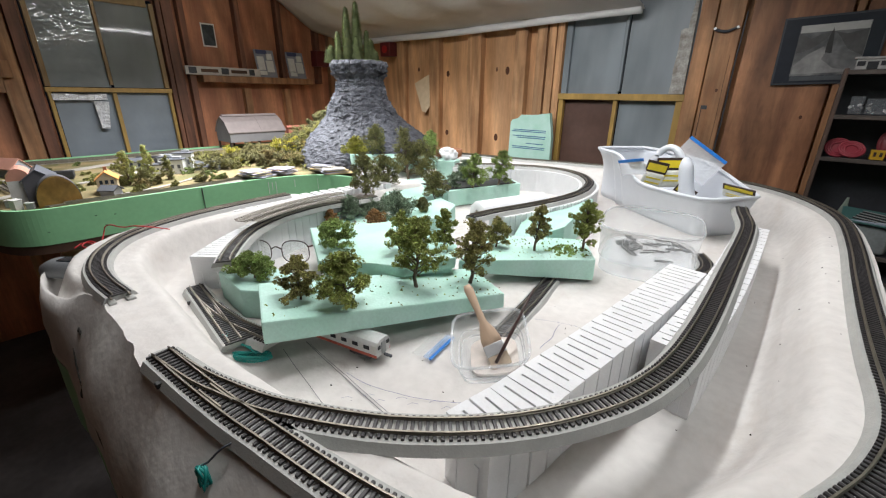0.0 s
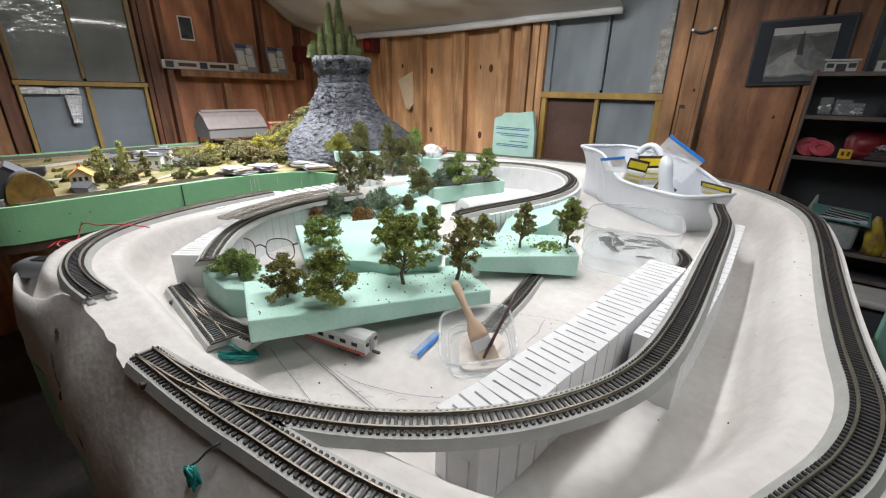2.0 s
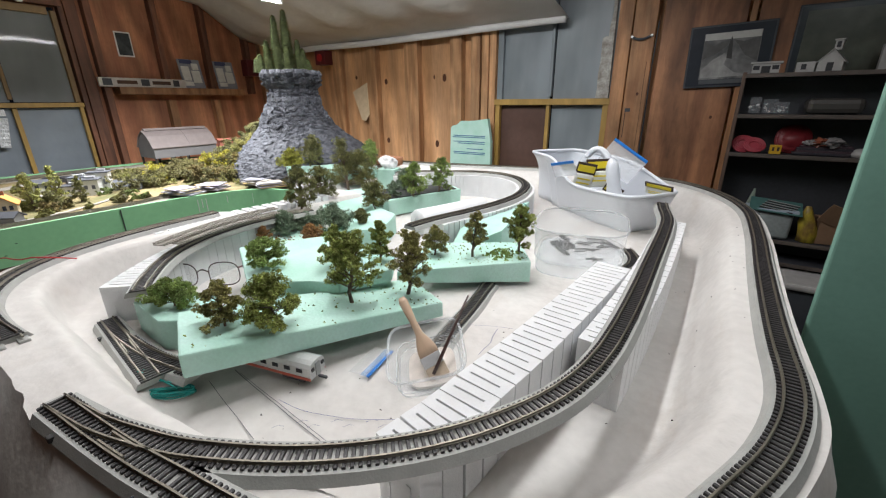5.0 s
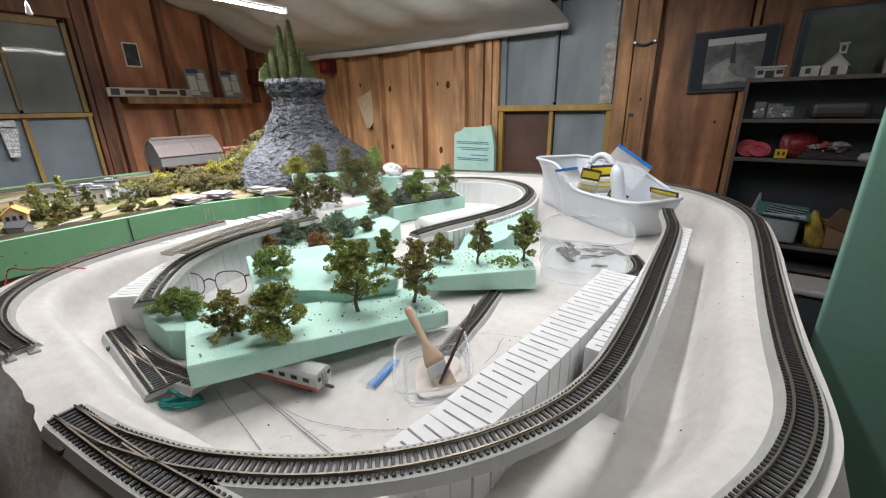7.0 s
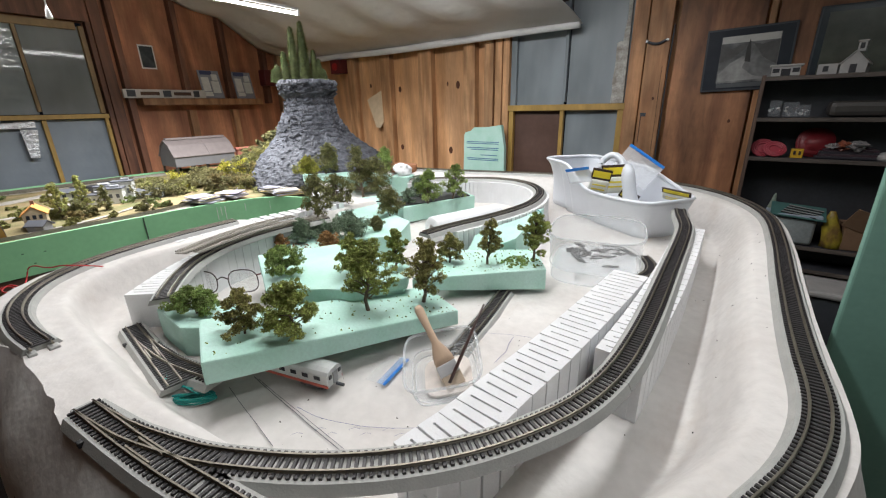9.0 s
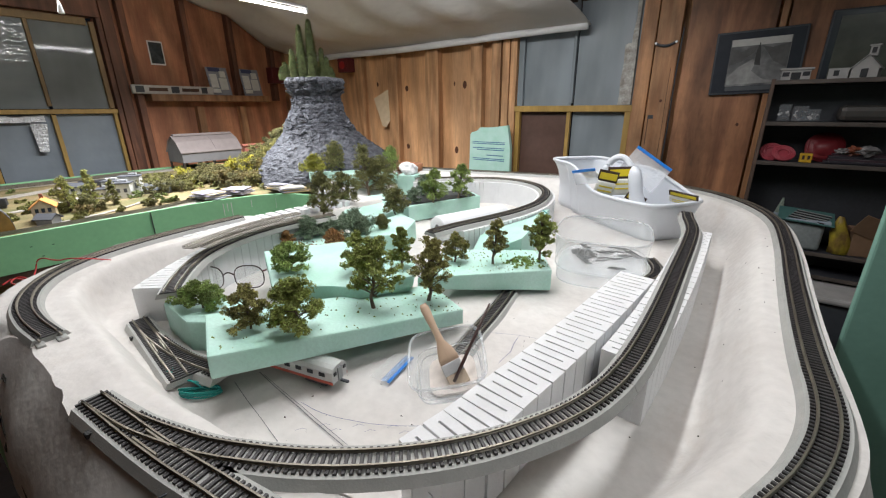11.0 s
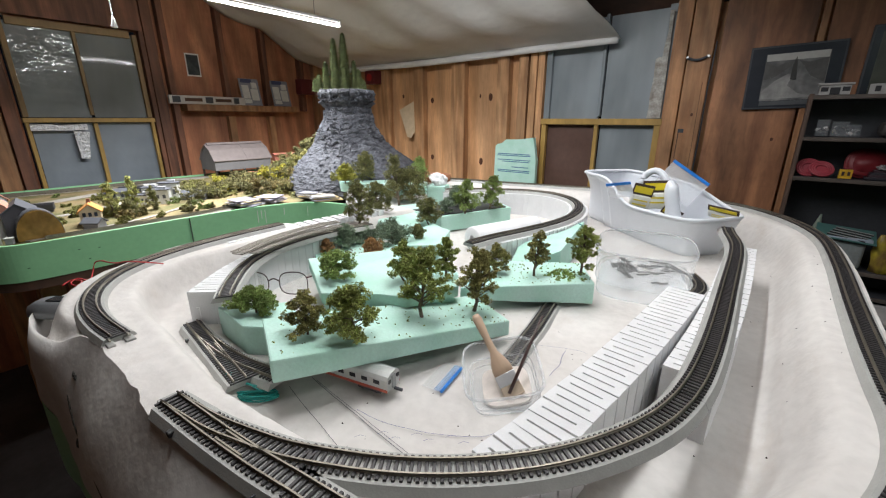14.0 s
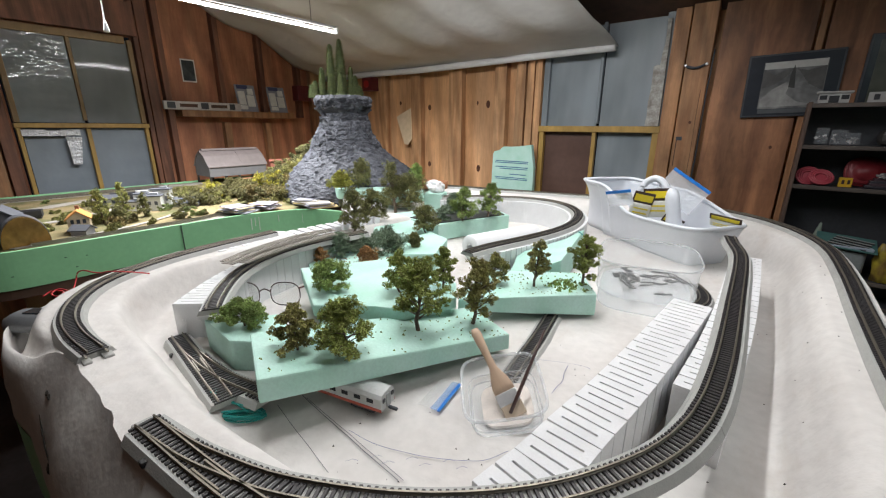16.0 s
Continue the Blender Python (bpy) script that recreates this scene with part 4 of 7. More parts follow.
MIDDLE = [(-0.805, 0.657, 1.112, 0.046, 0.059, "rust"), (-0.899, 0.583, 1.112, 0.043, 0.037, "rust"), (-0.905, 0.649, 1.112, 0.068, 0.062, "dark"), (-0.913, 0.697, 1.112, 0.049, 0.053, "dark"),
          (-0.900, 0.721, 1.112, 0.050, 0.050, "dark"), (-0.824, 0.747, 1.112, 0.073, 0.091, "dark"), (-0.798, 0.824, 1.117, 0.045, 0.040, "olive"), (-0.898, 0.991, 1.110, 0.095, 0.080, "green"),
          (-1.001, 0.778, 1.134, 0.150, 0.086, "olive"), (-1.069, 0.921, 1.130, 0.128, 0.090, "brown")]
BEYOND = [(-1.236, 1.194, 1.10, 0.225, 0.105, "brown"), (-1.205, 1.247, 1.120, 0.150, 0.125, "brown"), (-1.498, 1.223, 1.173, 0.142, 0.105, "olive"), (-1.515, 1.140, 1.173, 0.085, 0.095, "lime"),
          (-1.353, 1.463, 1.15, 0.140, 0.082, "green"), (-0.860, 1.147, 1.128, 0.130, 0.078, "green"), (-0.908, 1.098, 1.128, 0.060, 0.040, "dark"), (-0.827, 1.255, 1.128, 0.138, 0.072, "green"), (-0.949, 1.207, 1.128, 0.090, 0.060, "dark")]
WORDS = {"deep": "dark olive model tree with dense foliage", "green": "bushy green model tree with a wire trunk", "brown": "brownish olive model tree with a bare lower trunk", "olive": "tall olive green model tree with clumped foliage",
         "dark": "low dark green model tree among others", "rust": "small rust red model bush on foam", "lime": "yellow green model bush in a foam ring"}
for i, (x, y, z, h, w, k) in enumerate(NEAR + MIDDLE + BEYOND):
    grow = 1.0 if i < len(NEAR) else 0.95 if k == "rust" else 1.18
    k = "deep" if i >= len(NEAR) and (k in ("brown", "olive") or i == len(NEAR) + 7) else k
    tree(x, y, z, h * 1.06, w * grow, k, 40 + i, WORDS[k], None if i < len(NEAR) else 0.13, 1.0 if i < len(NEAR) else 1.22)


def conifer(x, y, z, h, r, seed):
    rnd = np.random.default_rng(seed)
    e = thing("model_conifer", (x, y, z), "slim dark green model conifer on the rock's top", "model tree", "conifers on the rock")
    b = bmesh.new()
    tube(b, [(0, 0, -0.003), (0, 0, h * 0.5), (0, 0, h * 0.97)], [0.004, 0.003, 0.001], 5)
    part("trunk", b, BARK, e)
    n = int(5200 + 16000 * h)
    t = rnd.random(n) ** 1.12
    tier = 0.90 + 0.10 * np.sin(t * h * 420 + 2 * rnd.random()) + 0.10 * rnd.normal(size=n)
    rad = r * np.minimum(1.0, 1.18 * (1 - t) ** 0.72) * tier * (0.45 + 0.55 * rnd.random(n) ** 0.6)
    a = rnd.random(n) * 2 * math.pi
    p = np.stack([np.cos(a) * rad, np.sin(a) * rad, 0.03 * h + t * h * 0.97 - rad * 0.25], 1)
    d = np.stack([np.cos(a), np.sin(a), -0.35 + 0.2 * rnd.normal(size=n)], 1)
    s = np.stack([-np.sin(a), np.cos(a), np.zeros(n)], 1)
    L, W = 0.0085 * (0.5 + rnd.random(n))[:, None], 0.0026
    vs = np.stack([p - d * L * 0.4 - s * W, p + d * L - s * W * 0.3, p + d * L + s * W * 0.3, p - d * L * 0.4 + s * W], 1).reshape(-1, 3)
    from_faces("crown", vs, np.arange(4 * n).reshape(n, 4), LEAF["pine"], e)
    return e


for i, (x, y, h, r) in enumerate(((-1.794, 1.399, 0.262, 0.031), (-1.822, 1.362, 0.237, 0.024), (-1.848, 1.326, 0.130, 0.018), (-1.765, 1.436, 0.140, 0.014), (-1.872, 1.300, 0.072, 0.013),
                                  (-1.882, 1.288, 0.055, 0.014), (-1.752, 1.453, 0.100, 0.015), (-1.735, 1.462, 0.055, 0.018), (-1.775, 1.380, 0.110, 0.018))):
    conifer(x, y, 1.583, h, r, 300 + i)

# ---------------- the rock ----------------
C = np.array((-1.79, 1.40))
PROF = [(0.0, 0.345), (0.04, 0.333), (0.08, 0.306), (0.13, 0.268), (0.18, 0.222), (0.232, 0.184), (0.28, 0.158), (0.325, 0.138), (0.372, 0.121), (0.408, 0.112), (0.418, 0.117), (0.430, 0.132), (0.455, 0.135), (0.472, 0.139), (0.490, 0.131)]
FOOT = (0.606, 0.795)      # the side on which the rock's foot runs out wider
rock = thing("rock_tower", (C[0], C[1], 1.095), "tall grey carved rock tower with layered ledges", "model rock")


def rock_radius(z, dx, dy):
    """Rubble below, courses of broken blocks above, each block set in or out by its own amount."""
    r0 = np.interp(z, [p[0] for p in PROF], [p[1] for p in PROF])
    wide = max(0.0, dx * FOOT[0] + dy * FOOT[1])
    r0 *= 1 + 0.26 * wide ** 1.5 * sstep((0.30 - z) / 0.20)
    k = sstep((z - 0.17) / 0.10)
    hz = z * 60 + 1.6 * noise.noise((3.1, 7.7, z * 22)) + noise.noise((dx * 1.6, dy * 1.6, 1 + z * 3)) * 1.3 + noise.noise((dx * 6, dy * 6, 4 + z * 14)) * 0.45
    bed, f = math.floor(hz), hz - math.floor(hz)
    u = math.atan2(dy, dx) * (4.2 + 1.6 * noise.cell((bed * 1.7, 3.3, 8.1))) + 7 * noise.cell((bed * 0.9, 1.1, 2.2)) + 0.35 * noise.noise((dx * 9, dy * 9, z * 40))
    cell_, fu = math.floor(u), u - math.floor(u)
    out = 0.0085 * noise.cell((bed * 3.1 + 0.5, cell_ * 2.3 + 0.5, 4.5)) * (1.25 if z > 0.42 else 1.0)
    gate = sstep(2.5 * noise.noise((dx * 5, dy * 5, bed * 2.7 + 9)) + 0.35)
    out -= gate * (0.0075 * (f < 0.24) + 0.006 * (fu < 0.07))
    out += 0.0035 * (f - 0.5)
    big = 0.010 * noise.noise((dx * 3.5, dy * 3.5, z * 7)) - 0.018 * max(0, noise.noise((dx * 6, dy * 6, z * 9 + 3)) - 0.25)
    fine = 0.0024 * noise.noise((dx * 24, dy * 24, z * 130)) + 0.0014 * noise.noise((dx * 60, dy * 60, z * 220))
    rub = 0.0035 * noise.noise((dx * 20, dy * 20, z * 60)) + 0.022 * max(0.0, noise.noise((dx * 34, dy * 34, z * 100)) - 0.22) + 0.010 * noise.noise((dx * 5, dy * 5, z * 12))
    return r0 * (1 + 0.04 * noise.noise((dx * 1.2, dy * 1.2, 5))) + k * (out + big) + fine + (1 - k) * rub


for nm, z0, z1, nz, cap, lb in (("scree_slope", 0.0, 0.19, 90, False, "rubbly dark grey slope"), ("rock_face", 0.19, 0.428, 170, False, "layered grey rock face"), ("cap_ledge", 0.428, 0.490, 56, True, "overhanging broken ledges")):
    na = 340
    verts, faces = [], []
    for z in np.linspace(z0, z1, nz):
        for i in range(na):
            a = 2 * math.pi * i / na
            dx, dy = math.cos(a), math.sin(a)
            r = rock_radius(z, dx, dy)
            verts.append((dx * r, dy * r, z + (0.004 * noise.noise((dx * 7, dy * 7, z * 20)) if z > 0.01 else 0)))
    for j in range(nz - 1):
        for i in range(na):
            k2 = (i + 1) % na
            faces.append((j * na + i, j * na + k2, (j + 1) * na + k2, (j + 1) * na + i))
    if cap:
        faces.append(tuple((nz - 1) * na + i for i in range(na)))
    from_faces(nm, verts, faces, ROCK, rock, nm == "scree_slope")["label"] = lb

# ---------------- the village module ----------------
VZ = 1.085
FX, BX = -1.69, -2.99
vil = thing("village_module", (0, 0, 0), "older scenic layout section with a green painted edge board", "layout table")
edge = smooth_path([(BX, -0.03), (-2.4, -0.03), (-1.95, -0.028), (-1.80, -0.005), (-1.715, 0.055), (-1.690, 0.15), (-1.692, 0.35), (-1.695, 0.56), (-1.690, 0.75), (-1.65, 0.92), (-1.58, 1.02), (-1.49, 1.062), (-1.41, 1.080), (-1.33, 1.068)], 0.012)
poly = [tuple(p) for p in edge] + [(-1.58, 2.1), (BX, 2.1)]
b = bmesh.new()
sweep(b, edge, [(-0.006, -0.10), (0.006, -0.10), (0.006, 0.012), (-0.006, 0.012)], VZ)
part("edge_board", b, GREEN, vil, "smooth green painted edge board", False)
b = bmesh.new()
sweep(b, np.array([(BX, 2.1), (BX, 1.0), (BX, -0.03)]), [(-0.006, -0.10), (0.006, -0.10), (0.006, 0.010), (-0.006, 0.010)], VZ)
part("edge_board", b, GREEN, vil)
b = bmesh.new()
prism(b, poly, VZ - 0.13, VZ - 0.085)
part("module_base", b, DARKWOOD, vil)
for x, y in ((-2.85, 0.1), (-1.85, 0.15), (-2.85, 1.9), (-1.75, 1.9)):
    part("module_leg", boxed((x, y, (VZ - 0.13) / 2), (0.06, 0.06, VZ - 0.13)), STUD, vil)


def hill(x, y):
    """Height of the scenery over the module."""
    a = 0.22 * math.exp(-(((x + 2.12) / 0.19) ** 2 + ((y - 1.47) / 0.20) ** 2))
    a += 0.045 * math.exp(-(((x + 2.02) / 0.16) ** 2 + ((y - 1.12) / 0.16) ** 2))
    a += 0.11 * math.exp(-(((x + 2.46) / 0.15) ** 2 + ((y - 1.44) / 0.14) ** 2))
    return VZ + a + 0.006 * noise.noise((x * 5, y * 5, 2)) + 0.0025 * noise.noise((x * 22, y * 22, 4))


nx, ny = 80, 130
verts, faces, ids = [], [], {}
for j in range(ny + 1):
    y = -0.02 + 2.1 * j / ny
    xe = float(np.interp(y, edge[:, 1][-60:], edge[:, 0][-60:])) if y < 1.02 else -1.58
    if y < 0.15:
        xe = -1.69 - 0.26 * (1 - math.sqrt(max(0, 1 - ((0.15 - y) / 0.18) ** 2)))
    for i in range(nx + 1):
        x = BX + (xe - 0.004 - BX) * i / nx
        verts.append((x, y, hill(x, y)))
for j in range(ny):
    for i in range(nx):
        a = j * (nx + 1) + i
        faces.append((a, a + 1, a + nx + 2, a + nx + 1))
from_faces("scenery_ground", verts, faces, GROUND, vil, True)["label"] = "tan and mossy scenic ground cover"
GRAVEL = mat("pale_gravel_road", (0.36, 0.33, 0.29), 0.9, var=0.25, scale=30, fine=250, bump=0.4)


def lay(pts, w, label, material=GRAVEL, name="model_road", cat="model road"):
    p = smooth_path(pts, 0.02)
    vs, fs = [], []
    for i, q in enumerate(p):
        d = p[min(i + 1, len(p) - 1)] - p[max(i - 1, 0)]
        d = d / np.linalg.norm(d)
        for s in (-w / 2, w / 2):
            x, y = q[0] + d[1] * s, q[1] - d[0] * s
            vs.append((x, y, hill(x, y) + 0.004))
        if i:
            k = 2 * i
            fs.append((k - 2, k - 1, k + 1, k))
    ob = from_faces(name, vs, fs, material)
    ob.modifiers.new("thick", "SOLIDIFY").thickness = 0.003
    return tagged(ob, label, cat)


lay([(-1.72, 0.22), (-1.715, 0.45), (-1.728, 0.62), (-1.79, 0.76), (-1.87, 0.92), (-1.90, 1.05)], 0.042, "pale gravel track bed along the module's edge")
lay([(-2.90, 0.0), (-2.87, 0.4), (-2.88, 0.8), (-2.90, 1.2)], 0.10, "pale gravel yard along the far edge")
lay([(-2.40, 0.05), (-2.52, 0.25), (-2.62, 0.45), (-2.70, 0.62), (-2.72, 0.85)], 0.05, "pale winding gravel road across the village")
for pts in ([(-2.86, 0.0), (-2.83, 0.4), (-2.84, 0.9)], [(-2.93, 0.0), (-2.90, 0.4), (-2.91, 0.9)]):
    p = smooth_path([(x, y, hill(x, y) + 0.012) for x, y in pts], 0.02)
    e = thing("track_strip", tuple(p[0]), "weathered old track on the village section", "model track")
    for s in (-0.00825, 0.00825):
        b = bmesh.new()
        sweep(b, p - p[0], [(s - 0.001, -0.008), (s + 0.001, -0.008), (s + 0.001, 0.001), (s - 0.001, 0.001)])
        part("rail", b, RAIL, e)
    ties_mesh("ties", p - p[0], 0, e)


def gable(bm_wall, bm_roof, w, d, h, rise, over=0.006, t=0.004):
    """A house body with gables on its short ends, and its roof, centred at the origin."""
    a, c = w / 2, d / 2
    pts = [(-c, 0), (c, 0), (c, h), (0, h + rise), (-c, h)]
    loft(bm_wall, [[(-a, y, z) for y, z in pts], [(a, y, z) for y, z in pts]])
    for s in (-1, 1):
        y0, z0 = s * (c + over), h - over * rise / c
        q = [(y0, z0), (0, h + rise), (0, h + rise + t), (y0, z0 + t)]
        loft(bm_roof, [[(-a - over, y, z) for y, z in q], [(a + over, y, z) for y, z in q]])


def house(x, y, z, w, d, h, rise, rz, wall, roof, label, windows=(), chimney=False, name="model_house"):
    e = thing(name, (x, y, z), label, "model house", "", "", rz)
    bw, br = bmesh.new(), bmesh.new()
    gable(bw, br, w, d, h, rise)
    part("wall", bw, wall, e)
    top = part("roof", br, roof, e)
    for (fx, fy, fz, sx, sy, sz) in windows:
        part("window", boxed((fx, fy, fz), (sx, sy, sz)), plain("dark_panes", (0.03, 0.035, 0.045), 0.2), e)
    if chimney:
        part("chimney", boxed((w * 0.2, 0, h + rise), (0.010, 0.010, 0.03)), plain("brick_chimney", (0.28, 0.12, 0.08)), top)
    return e


CREAM, ORANGE = plain("cream_boards", (0.55, 0.45, 0.30)), plain("orange_shingles", (0.60, 0.27, 0.07), 0.8)
SLATE, GREYW = plain("slate_roof", (0.085, 0.09, 0.105), 0.7), plain("grey_boards", (0.31, 0.32, 0.34), 0.8)
PINK, PALE = plain("pink_shingles", (0.55, 0.27, 0.20), 0.8), plain("pale_boards", (0.62, 0.62, 0.60), 0.8)
TINROOF, REDB = plain("weathered_tin", (0.225, 0.19, 0.185), 0.6), plain("red_boards", (0.26, 0.08, 0.055), 0.8)
win = [(s * 0.016, -0.0305, 0.022, 0.012, 0.003, 0.018) for s in (-1, 1)] + [(-0.0455, s * 0.012, 0.024, 0.003, 0.010, 0.018) for s in (-1, 1)]
house(-1.905, 0.310, hill(-1.905, 0.31), 0.070, 0.058, 0.050, 0.024, 165, CREAM, ORANGE, "small cream model house with an orange roof", [(-0.0355, -0.016, 0.040, 0.003, 0.009, 0.014), (-0.0355, 0.0, 0.040, 0.003, 0.009, 0.014), (-0.0355, 0.016, 0.040, 0.003, 0.009, 0.014), (-0.0355, 0.008, 0.013, 0.003, 0.012, 0.024)], True)
house(-1.832, 0.300, hill(-1.832, 0.30), 0.050, 0.038, 0.022, 0.012, 40, GREYW, SLATE, "low grey model shed with a dark roof")
house(-2.55, 0.10, hill(-2.55, 0.1), 0.12, 0.07, 0.04, 0.035, 30, GREYW, PINK, "grey model house with a pink roof", win)
house(-2.40, 0.52, hill(-2.40, 0.52), 0.09, 0.05, 0.035, 0.012, 62, PALE, SLATE, "white model building with a dark roof", win)
house(-2.12, 0.73, hill(-2.12, 0.73), 0.11, 0.05, 0.016, 0.022, 50, GREYW, SLATE, "low slate-roofed model shed beside the bushes")
house(-2.44, 1.42, hill(-2.44, 1.42) - 0.008, 0.16, 0.06, 0.040, 0.006, 75, REDB, REDB, "rust red model boxcar shed on the hill")
house(-2.50, 1.24, hill(-2.50, 1.24) - 0.004, 0.09, 0.05, 0.030, 0.010, 75, REDB, REDB, "small rust red model shed by the barn")
# dome-fronted model building at the corner
HALL = (-1.765, 0.145)
e = thing("round_model_hall", (HALL[0] - 0.012, HALL[1] + 0.012, hill(*HALL)), "amber see-through model hall with a rounded front", "model house", "", "", -4)
e.scale = (0.9, 0.98, 1.12)
b = bmesh.new()
arc = [(0.055 * math.cos(a), 0.068 * math.sin(a) + 0.012) for a in np.linspace(0, math.pi, 18)]
pr = [(-0.055, 0.0)] + [(y, z) for y, z in arc[::-1]] + [(0.055, 0.0)]
loft(b, [[(-0.008, y, z) for y, z in pr], [(0.008, y, z) for y, z in pr]])
part("front", b, mat("amber_plastic", (0.30, 0.17, 0.045), 0.25, var=0.4, scale=25, fine=90, bump=0.1), e)
b = bmesh.new()
pr2 = [(y * 1.03, z * 1.02) for y, z in pr]
loft(b, [[(-0.010, y, z) for y, z in pr2], [(-0.075, y, z * 0.98) for y, z in pr2]])
part("roof", b, SLATE, e)
# barn on posts
e = thing("model_silo_house", (-1.93, 0.135, hill(-1.93, 0.135)), "dark slate model hall with a pink rounded annex behind", "model house", "", "", 172)
bw, br = bmesh.new(), bmesh.new()
gable(bw, br, 0.13, 0.075, 0.075, 0.03)
part("wall", bw, plain("dark_grey_boards", (0.10, 0.10, 0.115), 0.8), e)
part("roof", br, SLATE, e, "dark slate roof")
b = bmesh.new()
loft(b, [[(x, 0.045 + 0.030 * math.cos(a), 0.075 + 0.038 * math.sin(a)) for a in np.linspace(0, math.pi, 12)] for x in (-0.05, 0.045)])
part("annex_roof", b, PINK, e, "pale pink barrel roof")
part("annex", boxed((-0.0025, 0.045, 0.037), (0.095, 0.058, 0.075)), PALE, e)
for k, (x, y, s, h, mt) in enumerate(((-1.80, 0.055, 0.026, 0.030, PALE), (-1.845, 0.045, 0.020, 0.022, GREYW), (-1.775, 0.085, 0.018, 0.018, GREYW))):
    e = thing("model_crate", (x, y, hill(x, y)), "small pale model shed with a flat lid", "model shed", "pale sheds by the hall", "", 25 + 20 * k)
    part("body", boxed((0, 0, h / 2), (s, s * 0.8, h), None, 0.001), mt, e)
    part("lid", boxed((0, 0, h + 0.001), (s * 1.15, s * 0.95, 0.003), None, 0.001), PALE, e)
# white mill of stepped blocks
e = thing("model_mill", (-2.135, 0.60, hill(-2.135, 0.60)), "white stepped model mill with flat dark roofs", "model mill", "", "", 55)
for x, y, w, d, h in ((0.0, 0.0, 0.085, 0.055, 0.062), (-0.062, 0.004, 0.05, 0.05, 0.040), (0.030, 0.042, 0.075, 0.04, 0.084), (-0.045, 0.045, 0.06, 0.04, 0.066)):
    wing = part("wing", boxed((x, y, h / 2), (w, d, h), None, 0.001), PALE, e, "white walled wing")
    part("roof", boxed((x, y, h + 0.002), (w + 0.006, d + 0.006, 0.005), None, 0.001), SLATE, wing, "flat dark roof")
    part("roof_box", boxed((x + w * 0.15, y, h + 0.009), (w * 0.4, d * 0.35, 0.010), None, 0.001), GREYW, wing)
    for i in range(3):
        part("window", boxed((x - w * 0.3 + w * 0.3 * i, y - d / 2 - 0.0006, h * 0.55), (w * 0.14, 0.0016, h * 0.26)), SLATE, wing)
e = thing("model_barn", (-2.86, 1.30, 1.098), "long grey model mill with a tin roof standing on posts", "model barn", "", "", 90)
bw, br = bmesh.new(), bmesh.new()
prb = [(-0.10, 0.035), (0.10, 0.035), (0.10, 0.10), (0.055, 0.155), (0.0, 0.185), (-0.055, 0.155), (-0.10, 0.10)]
loft(bw, [[(-0.185, y, z) for y, z in prb], [(0.185, y, z) for y, z in prb]])
# pale grey boards painted darker, for the shade on the near wall
part("wall", bw, plain("shaded_grey_boards", (0.17, 0.168, 0.175), 0.8), e, "grey board walls, darkened for shade")
for a, c in (((-0.108, 0.092), (-0.055, 0.157)), ((-0.055, 0.157), (0, 0.189)), ((0, 0.189), (0.055, 0.157)), ((0.055, 0.157), (0.108, 0.092))):
    for x0, x1 in ((-0.192, 0.02), (0.022, 0.192)):
        b = bmesh.new()
        q = [a, c, (c[0], c[1] + 0.004), (a[0], a[1] + 0.004)]
        loft(b, [[(x0, y, z) for y, z in q], [(x1, y, z) for y, z in q]])
        part("roof_panel", b, TINROOF, e)
part("ridge_vent", boxed((0, 0, 0.196), (0.36, 0.030, 0.014), None, 0.003), TINROOF, e, "low vent along the ridge")
for x in (-0.18, -0.09, 0.0, 0.09, 0.18):
    for y in (-0.09, 0.09):
        part("post", boxed((x, y, 0.0), (0.010, 0.010, 0.075)), plain("dark_post", (0.03, 0.025, 0.02)), e)


# bushes over the hill
BUSH = {k: mat("bush_" + k, c, 0.9, var=0.45, scale=60, fine=300, bump=0.0, island=0.5) for k, c in dict(
    olive=(0.25, 0.235, 0.075), green=(0.22, 0.26, 0.085), sage=(0.17, 0.155, 0.065), deep=(0.19, 0.165, 0.065), lime=(0.42, 0.36, 0.045), brown=(0.27, 0.205, 0.085)).items()}


def bush(x, y, z, w, h, kind, seed):
    rnd = np.random.default_rng(seed)
    k = 12
    cs = [(rnd.normal(0, w * 0.26), rnd.normal(0, w * 0.26), h * rnd.uniform(0.15, 0.95)) for _ in range(k)]
    rs = [w * rnd.uniform(0.13, 0.21) for _ in range(k)]
    vs, fs = leaf_bits(cs, rs, 2600, 0.0024, rnd, 0.8)
    ob = from_faces("model_bush", vs, fs, BUSH[kind])
    ob.matrix_basis = pose(x, y, z)
    return tagged(ob, {"lime": "yellow green model bush on the hillside", "sage": "dull sage green model bush on the hillside", "olive": "olive green model bush on the hillside", "deep": "dark olive model bush on the hillside", "brown": "brownish model bush on the hillside",
                       "green": "green model bush in the village"}[kind], "model bush", "bushes of the village")


rb = random.Random(5)
n = 0
for k in range(150):
    u, v = rb.random(), rb.random()
    x = -2.35 + 0.5 * u
    y = 0.70 + 0.75 * v
    if y < 0.86 and x > -2.05:
        continue
    if (x + 1.79) ** 2 + (y - 1.40) ** 2 < 0.30 ** 2:
        continue
    if n >= 62:
        break
    kind = rb.choice(["sage", "deep", "deep", "olive", "deep", "brown", "sage"])
    bush(x, y, hill(x, y) - 0.005, rb.uniform(0.08, 0.12), rb.uniform(0.05, 0.085), kind, 500 + k)
    n += 1
